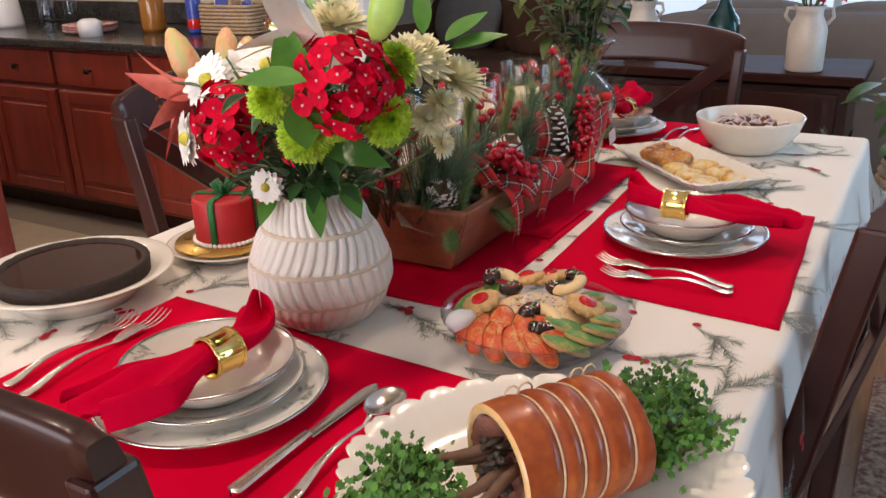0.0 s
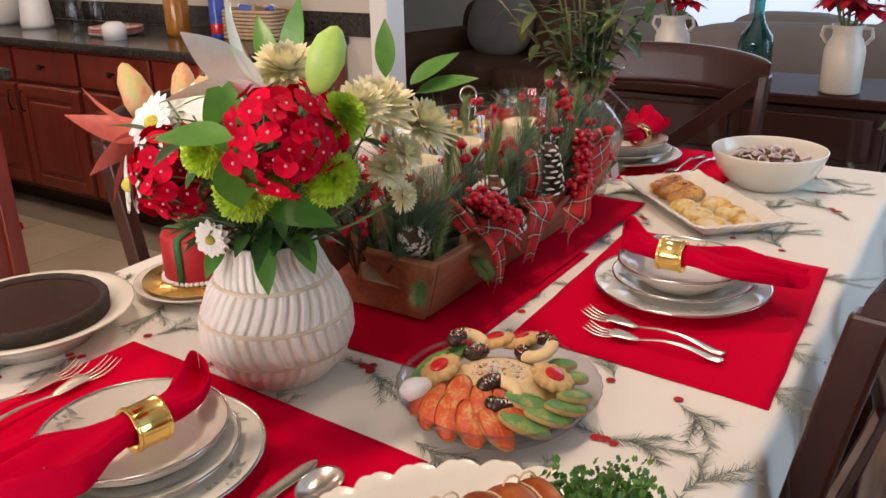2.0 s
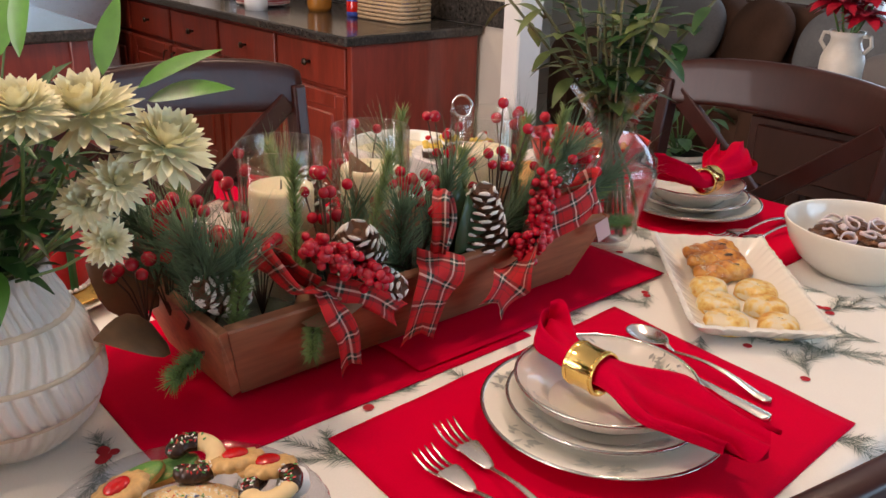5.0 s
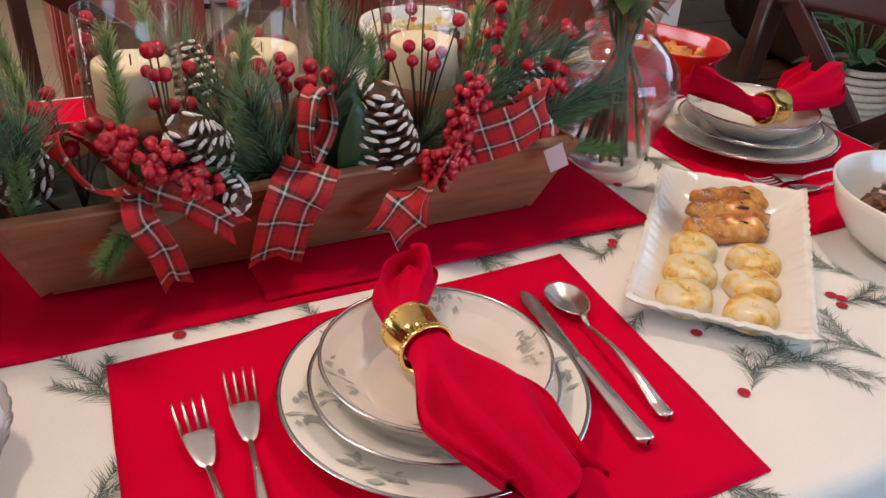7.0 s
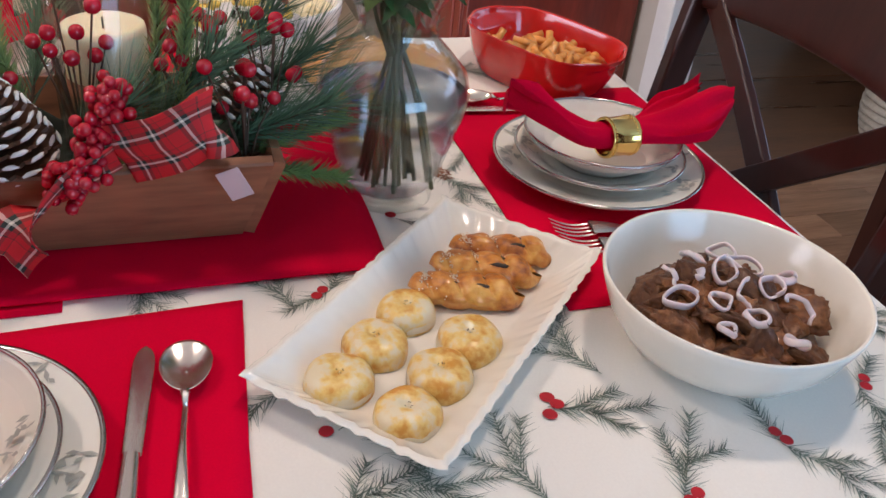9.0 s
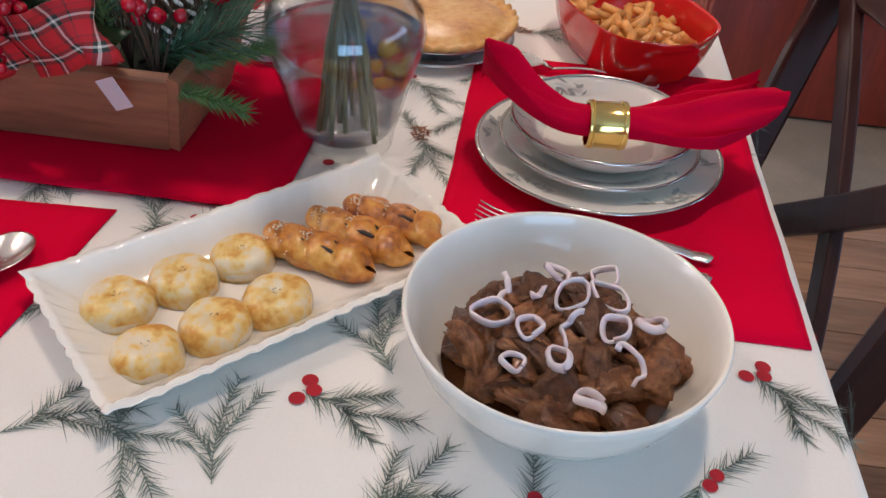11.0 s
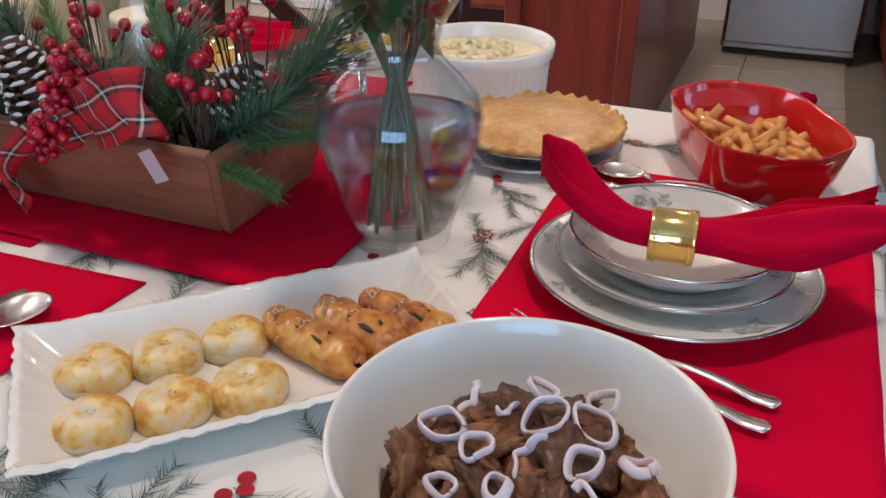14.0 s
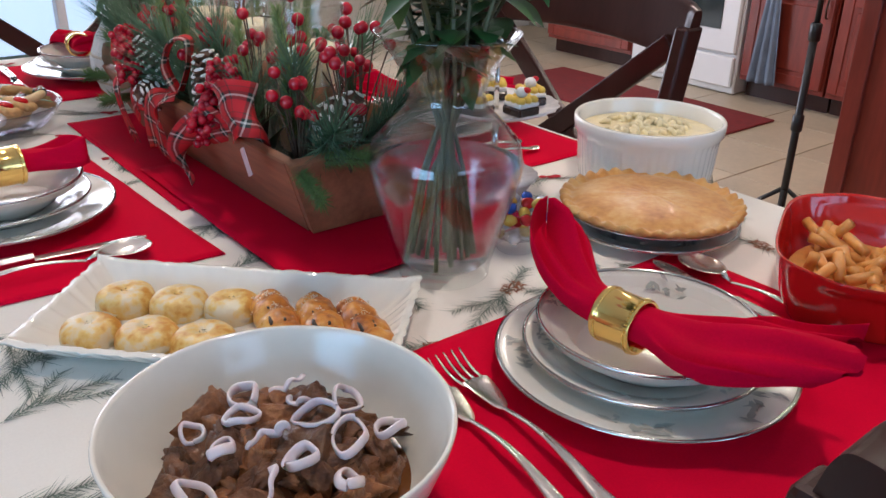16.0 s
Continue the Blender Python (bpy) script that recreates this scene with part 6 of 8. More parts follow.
def mum(at, r, face, material, label, layers=5, n=22, w=0.0052, tube_like=False):
    """A chrysanthemum: rings of petals curving round the centre."""
    t = stemmed("chrysanthemum", label, "flower", at, group="chrysanthemums")
    face = Vector(face).normalized()
    s = face.orthogonal().normalized()
    s2 = face.cross(s)
    ms = Mesh()
    q = Vector((0, 0, 1)).rotation_difference(face)
    total = layers * n
    flat = layers < 4
    for k in range(total):
        f = (k + 0.5) / total
        ph, th = ((1.9 if tube_like else 1.55) if not flat else 1.35 + 0.3 * (k % 2)) * (f ** 0.62 if not flat else 1), (k * 2.39996 if not flat else 6.283 * k / total)
        rad = q @ Vector((math.sin(ph) * math.cos(th), math.sin(ph) * math.sin(th), math.cos(ph)))
        tan = q @ Vector((math.cos(ph) * math.cos(th), math.cos(ph) * math.sin(th), -math.sin(ph)))
        if flat:
            petal(ms, (0, 0, 0), rad * 1.0, face, r * rf.uniform(0.9, 1.08), w, 0.3, -0.08, 0, 0.75, 5)
        else:
            d = rad * rf.uniform(0.2, 0.5) + tan * 0.9 if not tube_like else rad + tan * 0.35
            petal(ms, rad * r * (0.5 if tube_like else 0.62 - 0.25 * f) - tan * r * 0.14, d, rad, r * ((0.38 + 0.42 * f) if tube_like else (0.34 + 0.75 * f)) * rf.uniform(0.85, 1.1), w, 0.45 if tube_like else 0.12, 0.1, 0, 0.72, 5)
    tagged(part("petals", ms, material, t), kind="stuff")
    if flat:
        part("centre", Mesh().ball(face * 0.003, (r * 0.26,) * 3, 12, 8), DISC, t, "yellow-green flower centre")
    else:
        part("centre", Mesh().ball((0, 0, 0), (r * 0.52,) * 3, 16, 10), material, t)
    cal = Mesh()
    for j in range(8):
        a = j * 0.785
        leaf(cal, -face * 0.004, s * math.cos(a) + s2 * math.sin(a) - face * 0.2, face, r * 0.5, 0.005)
    part("sepals", cal, LEAFB, t)


def cream_mum(at, r, face, rings, label="full cream white chrysanthemum"):
    """A shallow dome of narrow petals that spread from the centre, the outer ones longest."""
    t = stemmed("chrysanthemum", label, "flower", at, group="chrysanthemums")
    face = Vector(face).normalized()
    s = face.orthogonal().normalized()
    s2 = face.cross(s)
    ms = Mesh()
    for k in range(rings):
        f = k / (rings - 1)
        n = round(22 - 12 * f)
        for j in range(n):
            a = 6.283 * (j + 0.5 * (k % 2) + rf.uniform(-0.2, 0.2)) / n
            e = radians(-14 + 92 * f + rf.uniform(-7, 7))
            out = s * math.cos(a) + s2 * math.sin(a)
            d = out * math.cos(e) + face * math.sin(e)
            petal(ms, out * r * 0.12 + face * r * 0.22 * f, d, face * math.cos(e) - out * math.sin(e), r * (1.0 - 0.5 * f) * rf.uniform(0.86, 1.06), r * 0.115, 0.35, 0.12, 0, 0.7, 5)
    tagged(part("petals", ms, WMUM, t), kind="stuff")
    cal = Mesh()
    for j in range(8):
        a = j * 0.785
        leaf(cal, -face * 0.004, s * math.cos(a) + s2 * math.sin(a) - face * 0.2, face, r * 0.45, 0.004)
    part("sepals", cal, LEAFB, t)


def lily(at, face, ln, material, label, anthers=True):
    t = stemmed("lily", label, "flower", at, 0.0028, "lilies")
    face = Vector(face).normalized()
    s = face.orthogonal().normalized()
    s2 = face.cross(s)
    for j in range(6):
        a = j * 1.0472 + 0.3
        ms = Mesh()
        out = s * math.cos(a) + s2 * math.sin(a)
        leaf(ms, out * 0.004, out * 0.36 + face, face * 0.36 - out, ln * (1 if j % 2 else 0.93), ln * (0.2 if j % 2 else 0.15), 0.3, 0.42, 0, 14)
        part("petal", ms, material, t)
    if anthers:
        st = Mesh()
        for j in range(6):
            a = j * 1.0472
            e = face * ln * 0.62 + (s * math.cos(a) + s2 * math.sin(a)) * ln * 0.16
            st.tube([(0, 0, 0), e * 0.6, e], 0.0009, 5, 0)
            d = s * math.sin(a) + s2 * math.cos(a)
            st.tube([e - d * 0.006, e + d * 0.006], 0.0019, 6, 1)
        part("stamens", st, [BUDG, ANTH], t, "rust-brown stamens")


def bud(at, d, ln, r, material, label):
    t = stemmed("lily_bud", label, "flower bud", at, 0.0026, "lily buds")
    q = Vector((0, 0, 1)).rotation_difference(Vector(d).normalized()).to_matrix().to_4x4()
    part("bud", Mesh().lathe([(0.004, 0), (r * 0.55, ln * 0.1), (r * 0.85, ln * 0.3), (r, ln * 0.55), (r * 0.8, ln * 0.8), (r * 0.35, ln * 0.96), (0.0005, ln)], 30, m=q, wave=lambda a, i: (1 + 0.1 * math.cos(3 * a), 0)), material, t)


sweet_william((-0.515, 0.785, 1.10), 0.051, 0.049, 60, (0.45, -0.6, 0.45))
sweet_william((-0.685, 0.783, 1.045), 0.037, 0.05, 40, (0.3, -0.8, 0.25))
TO = (0.55, -0.75, 0.35)
mum((-0.560, 0.768, 1.045), 0.028, TO, GMUM, "round lime green chrysanthemum", 9, 34, 0.0022, True)
mum((-0.532, 0.778, 1.062), 0.022, TO, GMUM, "round lime green chrysanthemum", 9, 32, 0.0022, True)
mum((-0.592, 0.752, 1.085), 0.022, TO, GMUM, "round lime green chrysanthemum", 9, 30, 0.0022, True)
mum((-0.48, 0.81, 1.06), 0.026, (0.8, -0.5, 0.2), GMUM, "round lime green chrysanthemum", 9, 34, 0.0022, True)
mum((-0.487, 0.84, 1.115), 0.025, (0.6, -0.2, 0.7), GMUM, "round lime green chrysanthemum", 9, 34, 0.0022, True)
UP = (0.25, -0.2, 0.95)
cream_mum((-0.530, 0.957, 1.098), 0.046, UP, 7)
cream_mum((-0.505, 1.01, 1.068), 0.042, (0.45, 0.2, 0.85), 7)
cream_mum((-0.575, 0.86, 1.15), 0.04, UP, 7)
cream_mum((-0.515, 0.905, 1.11), 0.034, UP, 7)
cream_mum((-0.50, 0.965, 1.045), 0.026, (0.7, 0.0, 0.7), 5, "small half-open cream white chrysanthemum")
cream_mum((-0.508, 0.94, 1.03), 0.024, (0.6, -0.3, 0.7), 5, "small half-open cream white chrysanthemum")
cream_mum((-0.495, 0.95, 1.0), 0.021, (0.9, 0.1, 0.3), 5, "small half-open cream white chrysanthemum")
mum((-0.715, 0.86, 1.09), 0.042, (0.25, -0.7, 0.6), WHITEP, "white daisy in the bouquet", 2, 16, 0.0085)
mum((-0.66, 0.83, 1.105), 0.036, (0.3, -0.7, 0.6), WHITEP, "white daisy in the bouquet", 2, 16, 0.0075)
mum((-0.745, 0.815, 1.085), 0.036, (-0.1, -0.8, 0.5), WHITEP, "white daisy in the bouquet", 2, 16, 0.008)
mum((-0.755, 0.78, 1.02), 0.034, (-0.5, -0.8, 0.1), WHITEP, "white daisy in the bouquet", 2, 14, 0.007)
mum((-0.655, 0.80, 0.965), 0.022, (0.2, -0.9, 0.0), WHITEP, "white daisy low in the bouquet", 2, 14, 0.006)
lily((-0.548, 0.80, 1.142), (-0.72, -0.42, 0.5), 0.1, LILY, "open white lily with rust-brown stamens")
lily((-0.775, 0.84, 1.07), (-0.75, -0.6, -0.2), 0.095, PINKL, "open coral pink lily")
bud((-0.484, 0.80, 1.145), (0.4, 0.15, 1), 0.068, 0.0175, BUDG, "closed pale green lily bud")
bud((-0.812, 0.875, 1.045), (-0.42, -0.12, 1), 0.105, 0.019, BUDO, "closed orange and green lily bud")
bud((-0.79, 0.90, 1.06), (-0.1, 0.15, 1), 0.08, 0.016, BUDO, "closed orange and green lily bud")
bud((-0.765, 0.90, 1.07), (0.1, 0.2, 1), 0.06, 0.014, BUDO, "closed orange and green lily bud")
lv = thing("bouquet_foliage", VM, "dark green leaves and thin stems round the vase mouth", "foliage", kind="stuff")
ms1, ms2 = Mesh(), Mesh()
for k in range(330):
    a, up = rf.uniform(0, 6.28), rf.uniform(0.015, 0.16)
    q = rf.uniform(0.02, 0.055 + up * 0.5)
    b = Vector((math.cos(a) * q, math.sin(a) * q, up))
    d = Vector((math.cos(a), math.sin(a), rf.uniform(-0.35, 1.0)))
    leaf(ms1, b, d, (0, 0, 1), rf.uniform(0.025, 0.055), rf.uniform(0.004, 0.011), 0.25, rf.uniform(0, 0.4))
for k in range(40):
    a = rf.uniform(0, 6.28)
    e = Vector((math.cos(a) * 0.1, math.sin(a) * 0.1, rf.uniform(0.08, 0.2)))
    ms1.tube([(0, 0, -0.03), e * 0.5, e], 0.0012, 5)
part("leaves", ms1, LEAFD, lv)
big = Mesh()
for b, d, ln, w in (((0.095, -0.10, 0.095), (0.8, 0.45, -0.15), 0.08, 0.027), ((0.14, -0.17, 0.185), (-0.8, -0.45, 0.12), 0.075, 0.021), ((0.092, -0.13, 0.155), (-0.1, 0.0, 1), 0.085, 0.021), ((0.11, -0.15, 0.165), (0.1, 0.1, -1), 0.06, 0.022), ((0.145, 0.115, 0.18), (0.7, 0.6, 0.3), 0.075, 0.016), ((0.14, 0.11, 0.19), (0.4, 0.8, 0.55), 0.075, 0.014), ((0.12, 0.09, 0.2), (-0.2, 0.3, 1), 0.07, 0.012), ((0.0, 0.06, 0.2), (0.1, 0.1, 1), 0.09, 0.016), ((-0.02, 0.05, 0.2), (-0.5, 0.3, 1), 0.08, 0.014), ((0.045, 0.0, 0.025), (0.8, -0.3, -0.75), 0.055, 0.014), ((0.035, -0.045, 0.025), (0.5, -0.5, -0.9), 0.06, 0.013), ((-0.02, -0.055, 0.02), (0.1, -0.7, -0.5), 0.05, 0.012)):
    big_l = Mesh()
    leaf(big_l, b, d, (0.2, -0.3, 1), ln, w, 0.2, 0.15, 0, 9)
    part("leaf", big_l, LEAFB, lv, "broad bright green leaf")

# ---- roses in the glass vase ----
GV = Vector((-0.634, 1.79, T))
ROSE = {n: mat(n + "_rose_petal", c, 0.5, scale=40, vary=0.15, bump=0.1, sss=0.15) for n, c in (("yellow", (0.78, 0.55, 0.06)), ("pink", (0.68, 0.13, 0.25)), ("peach", (0.75, 0.32, 0.22)))}
for k, (x, y, z, n) in enumerate(((-0.07, -0.13, 0.44, "yellow"), (0.03, 0.03, 0.45, "yellow"), (-0.15, -0.14, 0.46, "pink"), (0.12, 0.07, 0.45, "pink"), (0.0, -0.06, 0.48, "peach"), (-0.08, 0.08, 0.47, "pink"), (0.1, -0.04, 0.46, "peach"), (-0.16, 0.02, 0.44, "yellow"))):
    z -= 0.03
    t = thing("rose", GV + Vector((x, y, z)), f"open {n} rose on a long leafy stem", "flower", "roses in the glass vase")
    fx, fy = -x * 0.25, -y * 0.25
    pts = [Vector((0, 0, -0.01)), Vector((-x * 0.45, -y * 0.45, 0.2 - z + 0.12)), Vector((-x * 0.97, -y * 0.97, 0.205 - z)), Vector((-x + fx * 0.6, -y + fy * 0.6, 0.13 - z)), Vector((-x + fx * 1.1, -y + fy * 1.1, 0.026 - z))]
    part("stem", Mesh().tube(pts, [0.0024, 0.0024, 0.0025, 0.0026, 0.0026], 7), STEMR, t)
    ro = Mesh()
    for j in range(26):
        f = j / 26
        a = j * 2.4
        petal(ro, (0, 0, 0), (math.cos(a) * (0.25 + 0.8 * f), math.sin(a) * (0.25 + 0.8 * f), 1.25 - 0.75 * f), (-math.cos(a), -math.sin(a), 0.4), 0.028 + 0.012 * f, 0.009 + 0.011 * f, 0.45, -0.12, 0, 0.6, 6)
    tagged(part("petals", ro, ROSE[n], t), kind="stuff")
    lf = Mesh()
    for j in range(13):
        f = rf.uniform(0.12, 0.95)
        p = pts[0].lerp(pts[1], f * 2) if f < 0.5 else pts[1].lerp(pts[2], f * 2 - 1)
        a = rf.uniform(0, 6.28)
        leaf(lf, p, (math.cos(a), math.sin(a), rf.uniform(-0.5, 0.4)), (0, 0, 1), rf.uniform(0.035, 0.06), rf.uniform(0.009, 0.016), 0.2, rf.uniform(0.1, 0.5), 0, 8)
    tagged(part("leaves", lf, LEAFD if k % 2 else OLIVE, t), kind="stuff")

gs = thing("rose_greenery", GV, "leafy green filler stems crowded in the glass vase", "foliage", kind="stuff")
for k in range(12):
    a = k * 2.4
    top = Vector((0.07 * math.cos(a) * rf.uniform(0.4, 1.2), 0.07 * math.sin(a) * rf.uniform(0.4, 1.2), rf.uniform(0.33, 0.43)))
    pts = [Vector((-0.026 * math.cos(a), -0.026 * math.sin(a), 0.028)), Vector((-0.012 * math.cos(a), -0.012 * math.sin(a), 0.12)), Vector((0.02 * math.cos(a + 0.4), 0.02 * math.sin(a + 0.4), 0.2)), top]
    part("stem", Mesh().tube(pts, 0.0023, 6), STEMR, gs)
    lf = Mesh()
    for j in range(12):
        p = pts[2].lerp(pts[3], rf.uniform(0.15, 1.0))
        b = rf.uniform(0, 6.28)
        leaf(lf, p, (math.cos(b), math.sin(b), rf.uniform(-0.3, 0.7)), (0, 0, 1), rf.uniform(0.03, 0.06), rf.uniform(0.006, 0.013), 0.2, 0.2)
    tagged(part("leaves", lf, LEAFD if k % 3 else OLIVE, gs), kind="stuff")

# ---- chairs ----
def chair_at(x, y, rz, proto=[]):
    """X-back chair facing -y; its back stands at the origin of y."""
    if proto:
        return copy_thing(proto[0], pose(x, y, 0, 0, 0, rz))
    t = thing("dining_chair", (0, 0, 0), "dark espresso wooden dining chair with a crossed back", "chair", "chairs round the table")
    W = 0.235

    def back(z):
        return 0.0 if z < 0.45 else 0.088 * ((z - 0.45) / 0.55) ** 1.2
    for s in (-1, 1):
        pts = [(s * (W - 0.012), -0.045, 0.0), (s * (W - 0.005), -0.02, 0.25), (s * W, back(0.45) - 0.015, 0.45), (s * (W + 0.004), back(0.62), 0.62), (s * (W + 0.008), back(0.8), 0.8), (s * (W + 0.012), back(0.94), 0.94)]
        post = Mesh()
        P = [Vector(p) for p in pts]
        v, f = [], []
        for i, p in enumerate(P):
            hw, hd = 0.0135, 0.021
            v += [p + Vector((a * hw, b * hd, 0)) for a, b in ((-1, -1), (1, -1), (1, 1), (-1, 1))]
        for i in range(len(P) - 1):
            for k in range(4):
                f.append((4 * i + k, 4 * i + (k + 1) % 4, 4 * i + 4 + (k + 1) % 4, 4 * i + 4 + k))
        f += [(3, 2, 1, 0), tuple(4 * (len(P) - 1) + k for k in range(4))]
        ob = part("back_post", post.add(v, f, flat=True), ESPRESSO, t)
        bv = ob.modifiers.new("round", "BEVEL")
        bv.width, bv.segments = 0.005, 2
        part("front_leg", Mesh().box((s * 0.205, -0.42, 0.215), (0.036, 0.036, 0.43), 0.004), ESPRESSO, t)
        part("side_stretcher", Mesh().box((s * 0.212, -0.225, 0.2), (0.018, 0.36, 0.024), 0.003), ESPRESSO, t)

    def rail(u, v):
        x = (v - 0.5) * 2 * (W + 0.022)
        q = x / (W + 0.022)
        top = 0.98 + 0.02 * (1 - q * q) - 0.01 * abs(q) ** 6
        bot = 0.883 + 0.016 * (1 - q * q)
        a = 2 * math.pi * u
        c, s = math.cos(a), math.sin(a)
        z = (top + bot) / 2 + (top - bot) / 2 * math.copysign(abs(s) ** 0.35, s)
        y = back(z) + 0.026 * (1 - q * q) + 0.0125 * math.copysign(abs(c) ** 0.5, c)
        if abs(q) > 0.985:
            z = (top + bot) / 2 + (z - (top + bot) / 2) * 0.9
        return (x, y, z)
    ms = Mesh().sheet(rail, 40, 34, close_u=True)
    n = 40
    ms.f.append(tuple(range(n)))
    ms.f.append(tuple(reversed(range(33 * n, 34 * n))))
    ms.m += [0, 0]
    ms.flat += [True, True]
    part("top_rail", ms, ESPRESSO, t)
    for s in (-1, 1):
        pts = [(s * W * (1 - 2 * f) * 0.96, back(0.54 + 0.37 * f) + 0.02 * math.sin(math.pi * f) + 0.004 * s, 0.54 + 0.37 * f + 0.03 * math.sin(math.pi * f) * 0) for f in [i / 10 for i in range(11)]]
        sl = Mesh()
        v, f = [], []
        for i, p in enumerate(pts):
            p = Vector(p)
            d = (Vector(pts[min(i + 1, 10)]) - Vector(pts[max(i - 1, 0)])).normalized()
            u = d.cross(Vector((0, 1, 0))).normalized()
            v += [p + u * 0.02 * a + Vector((0, 0.0075 * b, 0)) for a, b in ((-1, -1), (1, -1), (1, 1), (-1, 1))]
        for i in range(10):
            for k in range(4):
                f.append((4 * i + k, 4 * i + (k + 1) % 4, 4 * i + 4 + (k + 1) % 4, 4 * i + 4 + k))
        f += [(3, 2, 1, 0), (40, 41, 42, 43)]
        ob = part("cross_slat", sl.add(v, f, flat=True), ESPRESSO, t)
        bv = ob.modifiers.new("round", "BEVEL")
        bv.width, bv.segments = 0.003, 2
    part("lower_rail", Mesh().box((0, back(0.52) - 0.002, 0.515), (W * 2 - 0.03, 0.02, 0.04), 0.004), ESPRESSO, t)
    part("seat_frame", Mesh().box((0, -0.225, 0.425), (0.43, 0.42, 0.045), 0.005), ESPRESSO, t)

    def cushion(u, v):
        a = 2 * math.pi * u
        c, s = math.cos(a), math.sin(a)
        k = 1 / (abs(c) ** 5 + abs(s) ** 5) ** 0.2
        r, z = ((v / 0.5, 0.492 - 0.016 * (v / 0.5) ** 4) if v < 0.5 else (1 - 0.04 * (v - 0.5), 0.476 - 0.028 * (v - 0.5) * 2))
        return (0.222 * k * c * r, -0.225 + 0.212 * k * s * r, z)
    part("seat", Mesh().sheet(cushion, 60, 20, close_u=True), mat("dark_seat_leather", (0.04, 0.022, 0.016), 0.4, scale=30, vary=0.3, bump=0.2), t, "dark padded leather seat")
    part("front_stretcher", Mesh().box((0, -0.42, 0.28), (0.37, 0.018, 0.024), 0.003), ESPRESSO, t)
    proto.append(t)
    t.matrix_world = pose(x, y, 0, 0, 0, rz)
    return t


chair_at(-0.64, 0.41, 180)
chair_at(-0.655, 2.262, 0)
chair_at(-0.042, 1.275, -97)
chair_at(-1.20, 1.36, 90)

# ---- kitchen ----
SHIFT = Vector((-0.045, 0, 0))
KNOB = mat("dark_bronze", (0.06, 0.045, 0.035), 0.3, 1.0, bump=0)


def panel_front(t, name, x, z, w, h, y, handle, hx=0.0, hz=0.0):
    """A raised-panel drawer or door front facing -y, with a knob or a bar handle."""
    ob = part(name, Mesh().box((0, 0, 0), (w, 0.02, h), 0.004), CHERRY, t)
    ob.location = (x, y, z)
    if h > 0.25:
        for s in (-1, 1):
            part("stile", Mesh().box((s * (w / 2 - 0.03), -0.0125, 0), (0.055, 0.009, h - 0.01), 0.003), CHERRY, ob)
            part("rail", Mesh().box((0, -0.0125, s * (h / 2 - 0.03)), (w - 0.118, 0.009, 0.055), 0.003), CHERRY, ob)
        part("raised_field", Mesh().box((0, -0.0115, 0), (w - 0.16, 0.012, h - 0.16), 0.005), CHERRY, ob)
    if handle == "knob":
        k = part("knob", Mesh().lathe([(0, 0), (0.006, 0), (0.005, 0.012), (0.012, 0.018), (0.015, 0.024), (0.012, 0.03), (0, 0.032)], 18), KNOB, ob, "dark bronze knob")
        k.matrix_local = pose(hx, -0.01, hz, 90, 0, 0)
    else:
        k = part("handle", Mesh().tube([(0, 0, -0.05), (0, -0.02, -0.045), (0, -0.028, 0), (0, -0.02, 0.045), (0, 0, 0.05)], 0.0045, 8), KNOB, ob, "dark bronze bar handle")
        k.location = (hx, -0.012, hz)
    return ob


def base_unit(x0, w, y, rz=0.0, origin=None, handle_side=1):
    """A base cabinet: drawer over a door, front facing -y before turning."""
    t = thing("kitchen_cabinet", origin or (x0 + w / 2, y, 0), "cherry wood base cabinet with a drawer and panelled door", "cabinet", "base cabinets", rz)
    part("body", Mesh().box((0, 0.31, 0.455), (w - 0.002, 0.58, 0.71), 0.002), CHERRY, t)
    part("toe_kick", Mesh().box((0, 0.35, 0.05), (w - 0.002, 0.5, 0.1), 0.001), ESPRESSO, t)
    panel_front(t, "drawer_front", 0, 0.72, w - 0.025, 0.15, 0.009, "knob")
    panel_front(t, "door", 0, 0.375, w - 0.025, 0.5, 0.009, "handle", handle_side * (w / 2 - 0.045), 0.17)
    return t


CY = 2.5
for i, (x, w) in enumerate(((-2.84, 0.5), (-3.34, 0.5), (-3.84, 0.5), (-4.34, 0.5), (-4.95, 0.61))):
    base_unit(x, w, CY, handle_side=1 if i % 2 else -1)
whole("end_panel", Mesh().box((-2.325, CY + 0.31, 0.405), (0.03, 0.62, 0.81), 0.003), CHERRY, "plain cherry wood end panel of the cabinet run", "panel")
whole("granite_countertop", Mesh().box((-3.64, CY + 0.295, 0.83), (2.7, 0.67, 0.036), 0.006), GRANITE, "polished dark granite countertop on the cabinets", "countertop")
wall_with_opening("wall_kitchen", "x", CY + 0.70, X0, -2.16, [], "warm white painted kitchen wall behind the counter")
whole("backsplash", Mesh().box((-3.55, CY + 0.631, 0.9), (2.8, 0.018, 0.1), 0.002), GRANITE, "low dark granite backsplash", "backsplash", kind="structure")
isl = thing("kitchen_island", (-3.45, 1.45, 0), "cherry wood kitchen island with a granite top", "island")
part("body", Mesh().box((0, 0, 0.43), (1.75, 0.42, 0.86), 0.004), CHERRY, isl)
part("countertop", Mesh().box((0.01, 0.02, 0.88), (1.84, 0.5, 0.036), 0.008), GRANITE, isl, "dark granite top")
for s in (-1, 1):
    part("corner_post", Mesh().box((0.88, s * 0.19, 0.43), (0.02, 0.055, 0.858), 0.003), CHERRY, isl)
panel_front(isl, "door", 0.55, 0.45, 0.42, 0.6, -0.2205, "handle", -0.16, 0.2)

